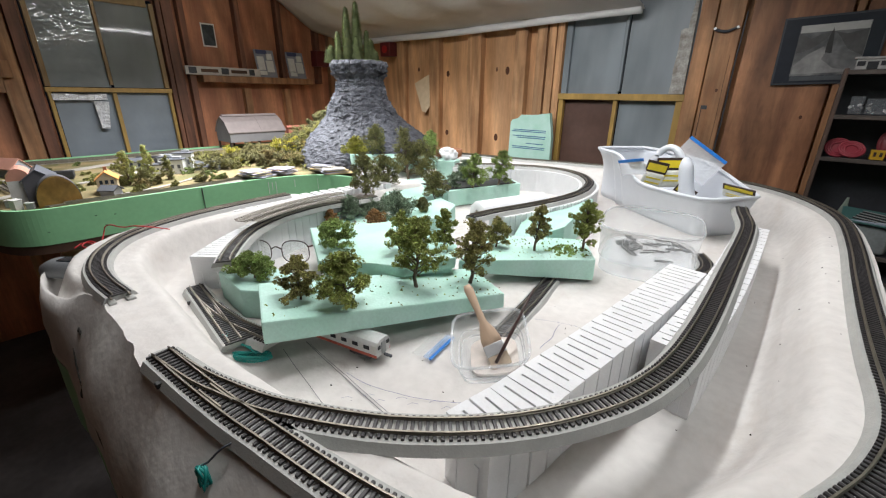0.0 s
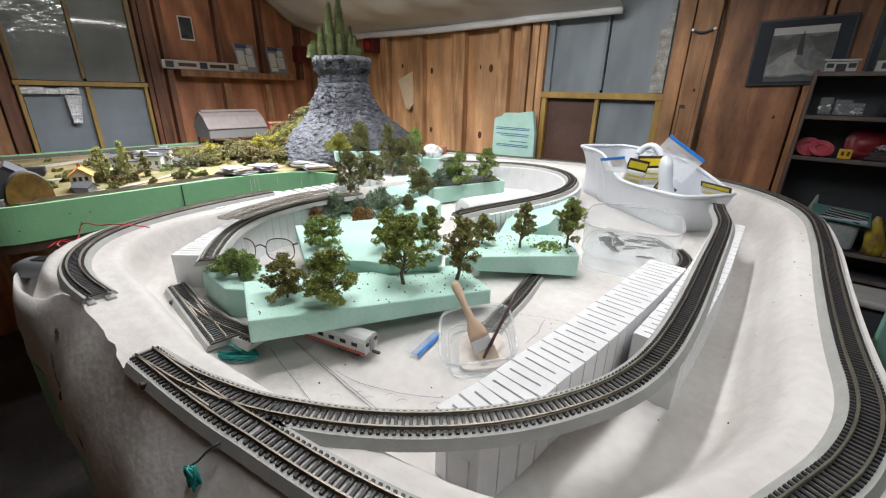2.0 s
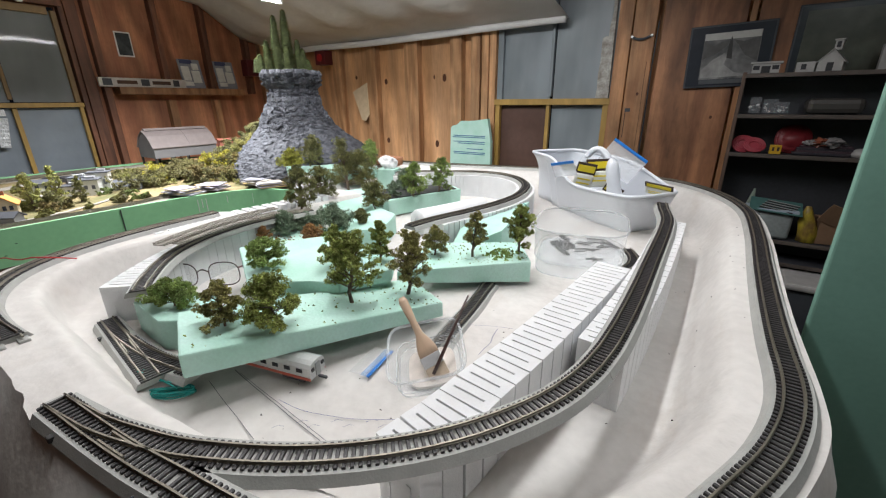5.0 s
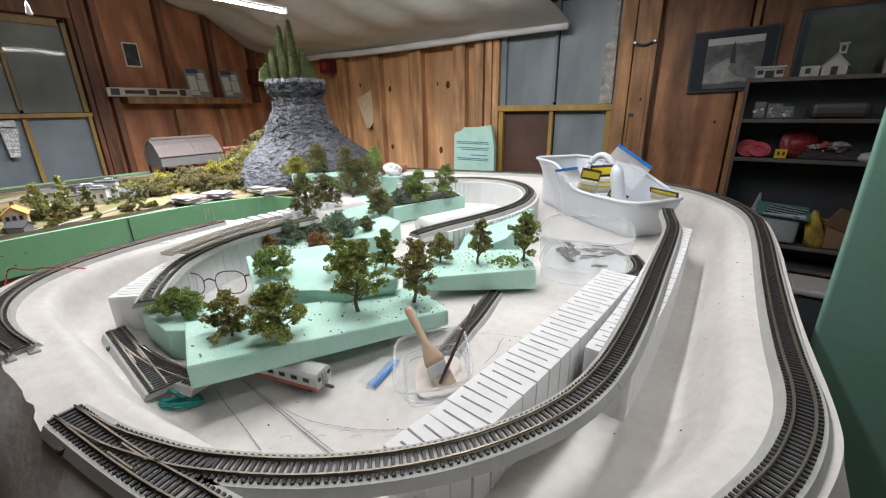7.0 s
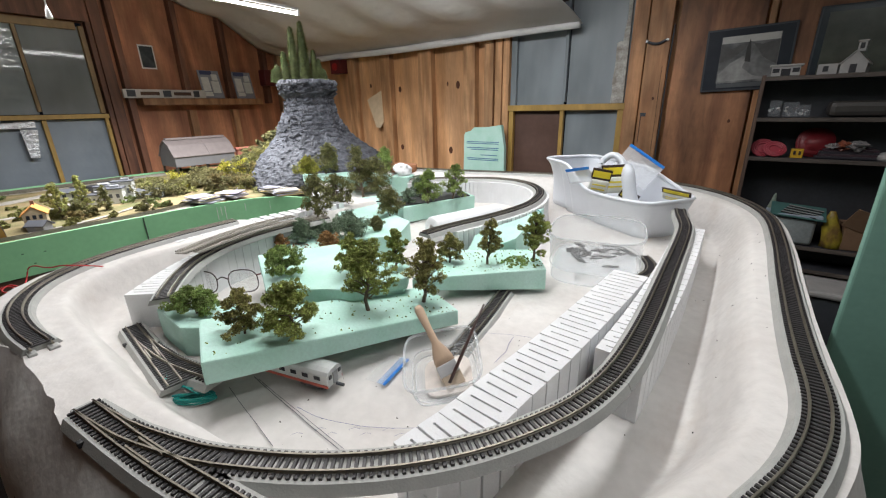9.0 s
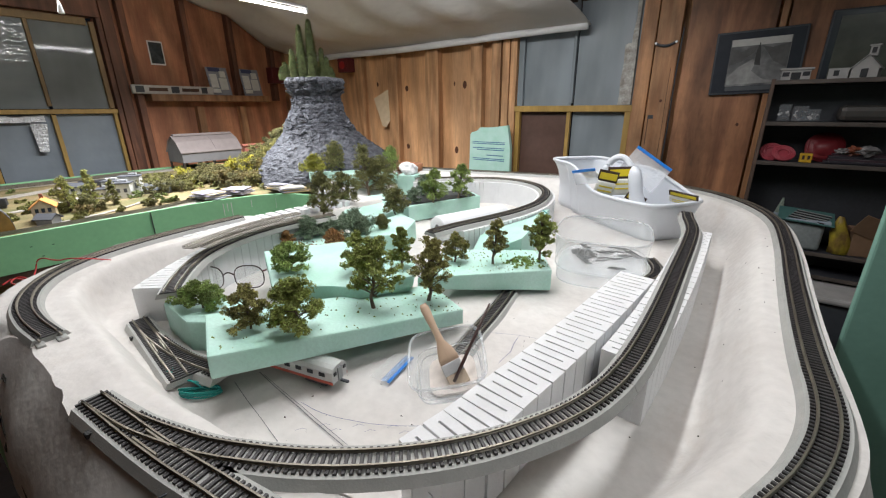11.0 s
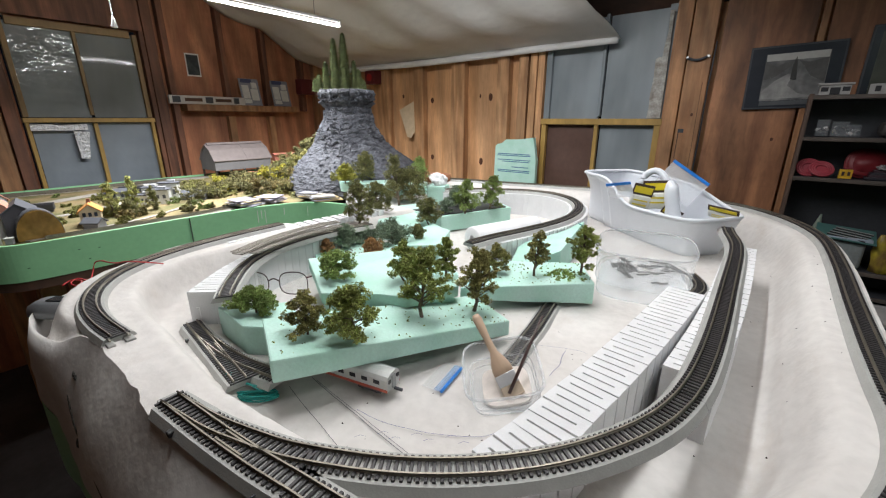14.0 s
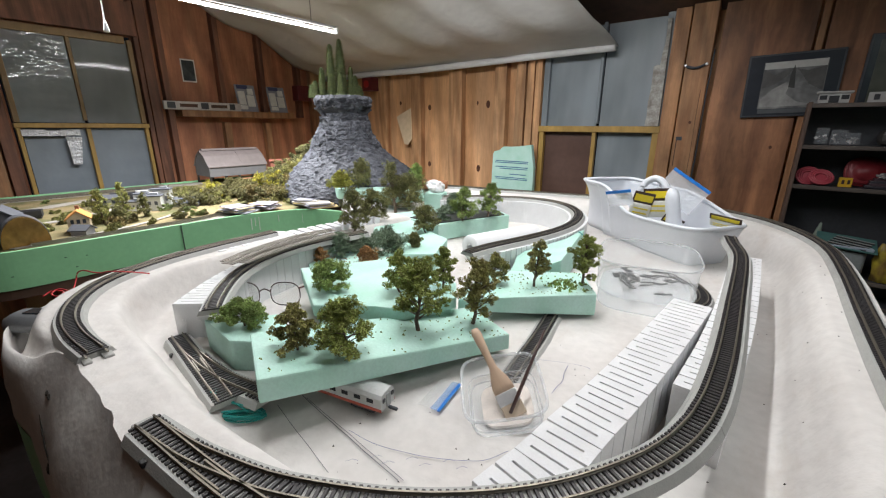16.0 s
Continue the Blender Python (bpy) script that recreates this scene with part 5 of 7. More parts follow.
for k, (x, y, h, w) in enumerate(((-2.00, 1.27, 0.17, 0.10), (-2.06, 1.24, 0.13, 0.09), (-1.99, 1.23, 0.11, 0.08))):
    tree(x, y, hill(x, y) - 0.006, h, w, "brown", 880 + k, "brownish bushy model tree beside the rock", 0.1)
for k, (x, y, w, kd) in enumerate(((-2.00, 1.13, 0.12, "lime"), (-2.05, 1.06, 0.12, "lime"), (-2.12, 1.22, 0.12, "sage"), (-2.10, 1.30, 0.11, "sage"), (-2.03, 1.25, 0.11, "olive"),
                                   (-2.08, 1.38, 0.11, "sage"), (-2.12, 1.42, 0.10, "sage"), (-2.10, 1.50, 0.10, "sage"), (-2.20, 0.88, 0.13, "lime"), (-2.09, 1.33, 0.10, "sage"))):
    bush(x, y, hill(x, y) - 0.006, w, w * 0.8, kd, 700 + k)
for k, (x, y, w, kd) in enumerate(((-1.95, 0.47, 0.07, "deep"), (-1.93, 0.42, 0.06, "brown"), (-1.86, 0.40, 0.045, "olive"), (-1.98, 0.24, 0.05, "olive"), (-2.10, 0.30, 0.05, "olive"), (-1.83, 0.50, 0.04, "olive"), (-1.93, 0.62, 0.04, "olive"),
                                   (-2.35, 0.70, 0.07, "green"), (-1.86, 0.80, 0.04, "olive"), (-2.02, 0.36, 0.06, "olive"))):
    bush(x, y, hill(x, y) - 0.004, w, w * 0.6, kd, 800 + k)
for i, (x, y, h, w) in enumerate(((-1.985, 0.392, 0.150, 0.066), (-1.995, 0.470, 0.180, 0.060), (-1.955, 0.435, 0.075, 0.060), (-2.02, 0.535, 0.12, 0.05))):
    tree(x, y, hill(x, y), h, w, "village" if i < 2 else "deep", 900 + i, "bushy light green model tree in the village" if i < 2 else "dark thin model tree in the village", 0.06, 1.3)
# small things of the village
DARKB = plain("dark_metal_stock", (0.03, 0.03, 0.035), 0.5)
for x, y, rz, mt, lb in ((-2.30, 0.22, 70, DARKB, "black model freight wagon on the village section"), (-2.52, 0.60, 68, DARKB, "black model freight wagon on the village section"), (-2.58, 0.72, 72, PALE, "white model freight wagon on the village section")):
    e = thing("model_wagon", (x, y, hill(x, y) + 0.003), lb, "model wagon", "wagons of the village", "", rz)
    part("wagon_body", boxed((0, 0, 0.020), (0.105, 0.026, 0.024), None, 0.002), mt, e)
    part("wagon_roof", boxed((0, 0, 0.0335), (0.107, 0.022, 0.004), None, 0.0015), DARKB, e)
    for dx in (-0.035, 0.035):
        part("bogie", boxed((dx, 0, 0.005), (0.026, 0.020, 0.010), None, 0.001), DARKB, e)
for k in range(9):
    x, y = -2.22 + 0.045 * k, 0.005
    e = thing("model_fence", (x, y, hill(x, y)), "white picket panel of a small model fence", "model fence", "white fence panels")
    for dz in (0.008, 0.016):
        part("fence_rail", boxed((0.0225, 0, dz), (0.045, 0.002, 0.002)), PALE, e)
    for dx in (0.004, 0.019, 0.034):
        part("fence_post", boxed((dx, 0, 0.010), (0.003, 0.003, 0.020)), PALE, e)
house(-2.16, 0.16, hill(-2.16, 0.16), 0.07, 0.05, 0.035, 0.018, 15, PALE, GREYW, "small white model shed behind the round hall", win[:2])
lay([(-2.02, 0.02), (-2.10, 0.13), (-2.16, 0.28), (-2.22, 0.42), (-2.30, 0.52)], 0.035, "pale dusty model street through the village")
lay([(-1.76, 0.12), (-1.80, 0.22), (-1.84, 0.42), (-1.93, 0.58), (-2.02, 0.70)], 0.022, "narrow pale model footpath in the village")
GREYTIE = plain("weathered_grey_ties", (0.23, 0.205, 0.175), 0.85)
for pts in ([(-1.735, 0.16), (-1.735, 0.45), (-1.76, 0.66), (-1.85, 0.86)], [(-2.55, 0.03), (-2.35, 0.045), (-2.15, 0.06), (-1.98, 0.11), (-1.93, 0.2)]):
    p = smooth_path([(x, y, hill(x, y) + 0.014) for x, y in pts], 0.012)
    e = thing("track_strip", tuple(p[0]), "weathered old track on the village section", "model track")
    for sd in (-0.00825, 0.00825):
        b = bmesh.new()
        sweep(b, p - p[0], [(sd - 0.001, -0.008), (sd + 0.001, -0.008), (sd + 0.001, 0.001), (sd - 0.001, 0.001)])
        part("rail", b, RAIL, e)
    ties_mesh("ties", p - p[0], -0.002, e, wood=GREYTIE)
GREENDARK = plain("scuffed_green", (0.07, 0.15, 0.09), 0.7)
# a seam and paint drips on the green edge board
part("seam", boxed((-1.6830, 0.545, VZ - 0.044), (0.003, 0.003, 0.108)), DARKB, vil, "dark joint in the board")
for y, h in ((0.80, 0.05), (0.815, 0.035), (0.83, 0.055), (0.905, 0.03), (0.99, 0.045)):
    x = float(np.interp(y, edge[8:, 1], edge[8:, 0]))
    part("drip", boxed((x + 0.0065, y, VZ - h / 2 - 0.004), (0.002, 0.0025, h)), PALE, vil, "thin white drip")
for y, z in ((0.22, -0.03), (0.27, -0.035), (0.10, -0.06), (0.24, -0.065)):
    x = float(np.interp(y, edge[8:, 1], edge[8:, 0]))
    part("chip", boxed((x + 0.0062, y, VZ + z), (0.0012, 0.006, 0.003), None, 0.0005), GREENDARK, vil, "dull scuff")
rb = random.Random(23)
for k in range(46):
    x, y = rb.uniform(-2.70, -1.78), rb.uniform(0.04, 1.0)
    if math.hypot(x + 1.765, y - 0.145) < 0.07 or math.hypot(x + 1.905, y - 0.31) < 0.06:
        continue
    w = rb.uniform(0.022, 0.05)
    bush(x, y, hill(x, y) - 0.004, w, w * 0.55, rb.choice(["olive", "sage", "green", "olive"]), 1000 + k)
# papers and kits stacked at the module's edge
PAPER = [plain("print_lilac", (0.30, 0.28, 0.34), 0.6), plain("paper_white", (0.40, 0.37, 0.33), 0.8), plain("card_tan", (0.46, 0.34, 0.16), 0.8), plain("print_grey", (0.24, 0.24, 0.28), 0.6), plain("paper_cream", (0.44, 0.37, 0.24), 0.8)]
rp = random.Random(11)
for (x, y, rz, n) in ((-1.755, 0.79, 12, 7), (-1.765, 0.91, 20, 6), (-1.67, 1.07, 35, 8), (-1.585, 1.075, 60, 6)):
    z = VZ + 0.014
    for k in range(n):
        ob = part("booklet", boxed((0, 0, 0.002), (0.120 - 0.005 * k, 0.085, 0.003), None, 0.0006), PAPER[rp.randrange(5)])
        ob.matrix_basis = pose(x + rp.uniform(-.01, .01), y + rp.uniform(-.01, .01), z + 0.0034 * k, 0, 0, rz + rp.uniform(-18, 18))
        tagged(ob, "thin printed booklet in a loose stack", "booklet", "booklets at the layout's edge")

# ---------------- things on the table ----------------


def squircle(cx, cy, a, b_, n=40, p=3.2, rz=0.0):
    out = []
    for k in range(n):
        t = 2 * math.pi * k / n
        c, s = math.cos(t), math.sin(t)
        x = a * math.copysign(abs(c) ** (2 / p), c)
        y = b_ * math.copysign(abs(s) ** (2 / p), s)
        out.append((cx + x * math.cos(rz) - y * math.sin(rz), cy + x * math.sin(rz) + y * math.cos(rz)))
    return out


# big white tub with a rim that sweeps down at one end
T = (-0.288, 1.480)
TR = radians(-37.5)
CT, STT = math.cos(TR), math.sin(TR)


def tub_rim(x, y):
    """Height of the rim: it drops early along the front and late along the back."""
    front = sum(float(np.interp(x + d, [-0.27, -0.17, -0.12, -0.085, -0.05, 0.0, 0.1, 0.25], [0.187, 0.186, 0.172, 0.143, 0.118, 0.109, 0.110, 0.117])) for d in (-0.02, 0, 0.02)) / 3
    back = sum(float(np.interp(x + d, [-0.3, -0.02, 0.10, 0.22], [0.186, 0.176, 0.147, 0.117])) for d in (-0.03, 0, 0.03)) / 3
    k = sstep((y + 0.05) / 0.08)
    return front * (1 - k) + back * k


def in_tub(x, y, h):
    return (x * CT - y * STT, x * STT + y * CT, h)


def evened(pts, n=260):
    """The same closed outline with its points at even steps."""
    p = np.array([*pts, pts[0]])
    s = np.concatenate([[0], np.cumsum(np.hypot(*np.diff(p, axis=0).T))])
    at = np.linspace(0, s[-1], n + 1)[:-1]
    return list(zip(np.interp(at, s, p[:, 0]), np.interp(at, s, p[:, 1])))


e = thing("storage_tub", (T[0], T[1], 1.0665), "white plastic tub with a swooping rim, filled with bags", "tub")
base = evened(squircle(-0.080, 0.0, 0.270, 0.082, 400, 9))
rimp = evened(squircle(-0.040, -0.010, 0.276, 0.114, 400, 8))
rimp = [(x, y * (1 - (0.30 if y > 0 else 0.02) * sstep((x + 0.02) / 0.24))) for x, y in rimp]
base = [(x, y * (1 - (0.22 if y > 0 else 0.03) * sstep((x + 0.02) / 0.2))) for x, y in base]
rings = []
for k in range(11):
    t = k / 10
    row = []
    for (bx, by), (rx, ry) in zip(base, rimp):
        x, y = bx + (rx - bx) * t, by + (ry - by) * t
        if ry < 0:
            y *= 1 - (0.24 * sstep((-0.195 - x) / 0.010) + 0.07 * sstep((-0.140 - x) / 0.008)) * (1 - t ** 4)
        row.append(in_tub(x, y, tub_rim(rx, ry) * t))
    rings.append(row)
b = bmesh.new()
loft(b, rings, True, True, False)
shell = part("tub_shell", b, TUB_W, e, "", True)
m = shell.modifiers.new("wall", "SOLIDIFY")
m.thickness, m.offset = 0.003, 1
b = bmesh.new()
lip = rings[-1] + [rings[-1][0]]
tube(b, lip, 0.0055, 8, False)
part("rim", b, TUB_W, shell, "rounded white rim", True)

YELLOW, KRAFT = plain("yellow_label", (0.75, 0.60, 0.02), 0.5), plain("white_packet", (0.66, 0.66, 0.60), 0.5)
BROWNP, BLUEZ = plain("dark_brown_print", (0.045, 0.025, 0.02), 0.5), plain("blue_zip_plastic", (0.015, 0.19, 0.62), 0.35)
BAG = mat("clear_bag_film", (0.80, 0.84, 0.88), 0.15, var=0.05, scale=20, fine=60, bump=0.5, bump_dist=0.01, alpha=0.5)


FILM = mat("thin_clear_film", (0.70, 0.74, 0.78), 0.12, var=0.05, scale=20, fine=60, bump=0.5, bump_dist=0.01, alpha=0.16)


BLUEF = mat("blue_tinted_film", (0.10, 0.36, 0.80), 0.15, var=0.1, scale=20, fine=60, bump=0.3, bump_dist=0.004, alpha=0.24)


def packet(x, y, z, w, h, rot, label, thick=0.016):
    """A stuffed packet with a printed header card; it stands in the x-z plane."""
    e = thing("seed_packet", (x, y, z), label, "packet", "packets in the tub")
    e.matrix_basis = pose(x, y, z, *rot)
    b = boxed((0, 0, -h * 0.22), (w, thick, h * 0.56), None, thick * 0.42)
    pouch = part("pouch", b, KRAFT, e, "white filled pouch", True)
    card = part("header_card", boxed((0, 0, h * 0.26), (w * 1.02, 0.004, h * 0.42), None, 0.001), BROWNP, e, "dark brown printed header card")
    part("label_stripe", boxed((0, -0.0026, h * 0.26), (w * 0.88, 0.002, h * 0.24)), YELLOW, card, "yellow printed stripe")
    for k in range(2):
        part("print_bar", boxed((0, -thick / 2 - 0.0004, -h * (0.12 + 0.16 * k)), (w * 0.7, 0.001, h * 0.05)), YELLOW, pouch)
    return e


packet(-0.350, 1.425, 1.205, 0.062, 0.090, (8, 10, 25), "stuffed packet with a yellow and brown header card")
packet(-0.310, 1.450, 1.214, 0.080, 0.095, (-8, -5, 12), "stuffed packet with a yellow and brown header card")
packet(-0.262, 1.430, 1.150, 0.060, 0.070, (20, 24, 20), "stuffed packet with a yellow and brown header card")
packet(-0.116, 1.372, 1.192, 0.078, 0.045, (35, 6, -10), "stuffed packet with a yellow and brown header card")
packet(-0.455, 1.560, 1.212, 0.080, 0.060, (60, -8, -30), "small packet with dark print lying in the tub")


def zip_bag(x, y, z, w, h, rot, label, where="zip bags"):
    e = thing("zip_bag", (x, y, z), label, "plastic bag", where)
    e.matrix_basis = pose(x, y, z, *rot)
    vs, fs = pane_mesh(w, h, 0.006, int(w * 1000))
    o = from_faces("bag_film", vs, fs, BAG if z > 1.1 else FILM, e, True)
    o.matrix_basis = pose(-w / 2, 0, -h)
    part("zip_strip", boxed((0, 0, 0.003), (w, 0.0030, 0.0095 if z > 1.1 else 0.0045), None, 0.001), BLUEZ, e, "bright blue zip strip")
    if z < 1.1:
        part("tinted_band", boxed((0, 0.0004, -0.0045), (w, 0.0016, 0.010), None, 0.0005), BLUEF, e, "see-through blue band below the zip")
    return e


zip_bag(-0.232, 1.50, 1.283, 0.132, 0.085, (-14, 31, -8), "clear plastic bag with a blue zip sticking out of the tub")
zip_bag(-0.416, 1.388, 1.242, 0.086, 0.046, (20, -12, -14), "clear plastic bag with a blue zip hanging over the tub")
e = thing("carry_hoop", (-0.325, 1.50, 1.075), "white plastic carrying hoop standing in the tub", "hoop")
b = bmesh.new()
tube(b, smooth_path([(-0.055, 0, 0.0), (-0.055, 0, 0.13), (-0.045, 0, 0.180), (-0.020, 0, 0.206), (0.005, 0, 0.205), (0.030, -0.01, 0.18), (0.045, -0.02, 0.13), (0.055, -0.03, 0.02)], 0.01), 0.0115, 10)
part("grip", b, TUB_W, e, "", True)
e = thing("plastic_scoop", (-0.240, 1.415, 1.070), "white plastic scoop handle leaning in the tub", "scoop")
b = bmesh.new()
stem = smooth_path([(0.02, 0, 0.0), (-0.004, 0.004, 0.07), (-0.018, 0.010, 0.13), (-0.028, 0.02, 0.175), (-0.036, 0.03, 0.192)], 0.012)
tube(b, stem, [float(np.interp(k / (len(stem) - 1), [0, 0.3, 0.55, 0.8, 0.92, 1], [0.030, 0.028, 0.021, 0.021, 0.019, 0.006])) for k in range(len(stem))], 14)
part("stem", b, TUB_W, e, "", True)


def food_box(name, x, y, z, a, b_, h, rz, label, flare=1.12, power=3.6):
    e = thing(name, (x, y, z), label, "plastic box", "clear boxes")
    r = radians(rz)
    rows = []
    for k, (s, hh) in enumerate(((0.90, 0.0), (0.965, 0.004), (0.985, 0.02 * h / 0.1), (1.0, h * 0.33), (1.015, h * 0.35), (flare - 0.02, h * 0.9), (flare, h * 0.92), (flare, h))):
        rows.append([(x_, y_, hh) for x_, y_ in squircle(0, 0, a * s, b_ * s, 72, power, r)])
    bm = bmesh.new()
    loft(bm, rows, True, True, False)
    shell_ = part("box_shell", bm, CLEAR, e, "", True)
    shell_.visible_shadow = False
    bm = bmesh.new()
    tube(bm, [(*p[:2], h) for p in rows[-1]] + [(*rows[-1][0][:2], h)], 0.0022, 6, False)
    part("rim", bm, CLEAR, shell_, "thickened clear rim", True)
    for k in (1, 4):
        bm = bmesh.new()
        tube(bm, [*rows[k], rows[k][0]], 0.0011, 6, False)
        part("moulded_edge", bm, CLEAR, shell_, "", True)
    return e


crate = food_box("clear_box", -0.224, 0.972, 1.0665, 0.097, 0.110, 0.108, 12, "clear plastic food box holding loose track parts", 1.06)
pot = food_box("clear_pot", -0.270, 0.423, 1.079, 0.046, 0.046, 0.044, 38, "small clear plastic pot tilted over, holding brushes and sand", 1.14, 5.0)
pot.matrix_basis = pose(-0.270, 0.423, 1.079, 17, 0, 0)
# a shallow inner tray, and the loose track bits in it
bm = bmesh.new()
prism(bm, squircle(0, 0, 0.092, 0.105, 48, 3.6, radians(12)), 0.030, 0.0325)
tray = part("inner_tray", bm, CLEAR, crate, "clear inner tray floor")
tray.visible_shadow = False
rt = random.Random(3)
GREYP = plain("grey_track_bits", (0.20, 0.20, 0.20), 0.5)
for k in range(17):
    L = rt.uniform(0.02, 0.05)
    e_ = thing("track_bit", (-0.222 + rt.uniform(-.060, .062), 0.978 + rt.uniform(-.068, .064), 1.1015 + 0.008 * rt.random() + 0.0004 * k), "short grey track piece with ties among others in a box", "track piece", "loose track pieces")
    e_.matrix_basis = pose(*e_.location, rt.uniform(-15, 15), rt.uniform(-15, 15), rt.uniform(0, 180))
    for s in (-0.008, 0.008):
        part("rail", boxed((0, s, 0.002), (L, 0.0015, 0.002)), GREYP, e_)
    for i in range(int(L / 0.006)):
        part("tie", boxed((-L / 2 + 0.003 + 0.006 * i, 0, 0), (0.0019, 0.021, 0.002)), GREYP, e_)
# sand and the brushes in the pot
SAND = mat("beige_sand", (0.80, 0.73, 0.67), 0.95, var=0.2, scale=60, fine=600, bump=0.5)
b = bmesh.new()
prism(b, squircle(0.002, 0.002, 0.034, 0.033, 32, 4, radians(38)), 0.0, 0.005)
tagged(part("sand_fill", b, SAND), "pale sand filling the pot's bottom", "sand").matrix_basis = pose(-0.270, 0.423, 1.080, 17, 0, 0)
WOODH = mat("pale_brush_wood", (0.56, 0.40, 0.28), 0.5, var=0.15, scale=30, fine=160, bump=0.1, stretch=(1, 1, 0.2))


def rod_to(a, c):
    d = Vector(c) - Vector(a)
    return Matrix.Translation(a) @ d.to_track_quat("Z", "X").to_matrix().to_4x4(), d.length


m_, L = rod_to((-0.250, 0.414, 1.086), (-0.330, 0.443, 1.156))
axis = m_.to_3x3().col[2].normalized()
face = Vector((0.27, -0.42, 0.33))
face = (face - axis * face.dot(axis)).normalized()
m_ = Matrix.Translation((-0.250, 0.414, 1.086)) @ Matrix((face.cross(axis), face, axis)).transposed().to_4x4()
e = thing("flat_paintbrush", (0, 0, 0), "flat paintbrush with a pale wooden handle, steel ferrule", "paintbrush")
e.matrix_basis = m_ @ Matrix.Diagonal((1.16, 1.05, 0.92, 1))
b = bmesh.new()
rows = []
for z, w, t in ((0.030, 0.0125, 0.0030), (0.040, 0.0125, 0.0040), (0.052, 0.010, 0.0042), (0.068, 0.0048, 0.0040), (0.090, 0.0044, 0.0042), (0.112, 0.0056, 0.0040), (0.126, 0.0060, 0.0036), (0.134, 0.0042, 0.0028)):
    rows.append([(w * math.cos(a), t * math.sin(a), z) for a in np.linspace(0, 2 * math.pi, 17)[:-1]])
loft(b, rows)
part("handle", b, WOODH, e, "pale wooden handle", True)
part("ferrule", boxed((0, 0, 0.022), (0.026, 0.0075, 0.018), None, 0.001), plain("steel_ferrule", (0.62, 0.62, 0.62), 0.3, 0.4), e, "shiny steel ferrule")
part("bristles", boxed((0, 0, 0.004), (0.025, 0.006, 0.020), None, 0.001), plain("tan_bristles", (0.50, 0.40, 0.30), 0.9), e)
m_, L = rod_to((-0.252, 0.404, 1.090), (-0.256, 0.502, 1.168))
e = thing("round_brush", (0, 0, 0), "thin brush with a dark brown handle", "paintbrush")
e.matrix_basis = m_
b = bmesh.new()
tube(b, [(0, 0, 0), (0, 0, 0.03), (0, 0, 0.09), (0, 0, 0.125)], [0.0024, 0.0026, 0.0022, 0.0014], 8)
part("handle", b, plain("dark_brown_lacquer", (0.05, 0.022, 0.018), 0.3), e, "", True)
zip_bag(-0.352, 0.402, 1.0705, 0.070, 0.030, (89, 0, 100), "clear plastic bag with a blue zip lying on the table")

# passenger car under the slab
e = thing("passenger_car", (-0.398, 0.327, 1.067), "silver passenger car with a red stripe, tucked under foam", "model train car", "", "", 193)
SILVER, REDS = plain("silver_body", (0.55, 0.56, 0.55), 0.35, 0.2), plain("orange_red_stripe", (0.45, 0.085, 0.05), 0.5)
b = bmesh.new()
pr = [(-0.016, 0.011), (0.016, 0.011), (0.016, 0.029), (0.013, 0.034), (0.006, 0.0365), (-0.006, 0.0365), (-0.013, 0.034), (-0.016, 0.029)]
loft(b, [[(x, y, z) for y, z in pr] for x in (0.0, 0.20)])
part("body", b, SILVER, e)
for s in (-1, 1):
    part("stripe", boxed((0.10, s * 0.0163, 0.0125), (0.20, 0.0012, 0.004)), REDS, e, "orange red stripe")
    for k in range(9):
        part("window", boxed((0.018 + 0.021 * k, s * 0.0164, 0.024), (0.010, 0.001, 0.006)), plain("dark_car_glass", (0.03, 0.03, 0.035), 0.2), e)
part("end_door", boxed((-0.001, 0, 0.022), (0.002, 0.009, 0.020)), plain("grey_door", (0.30, 0.31, 0.31)), e)
for s in (-1, 1):
    part("end_window", boxed((-0.001, s * 0.0105, 0.026), (0.0016, 0.005, 0.005)), plain("dark_end_glass", (0.03, 0.03, 0.035), 0.2), e)
for x in (0.035, 0.165):
    bogie = part("bogie", boxed((x, 0, 0.006), (0.040, 0.024, 0.009), None, 0.001), BLACK, e)
    for dx in (-0.012, 0.012):
        b = bmesh.new()
        tube(b, [(x + dx, -0.011, 0.0045), (x + dx, 0.011, 0.0045)], 0.0045, 12)
        part("wheelset", b, BLACK, bogie)
part("coupler", boxed((-0.008, 0, 0.010), (0.014, 0.004, 0.004), None, 0.001), BLACK, e, "black hook coupler")

# spectacles
e = thing("spectacles", (-0.835, 0.396, 1.070), "thin metal framed glasses with dark red arms lying open", "glasses", "", "", 40)
e.scale = (1.18, 1.18, 1.3)
WIRE = plain("gunmetal_wire", (0.14, 0.11, 0.11), 0.35, 0.8)
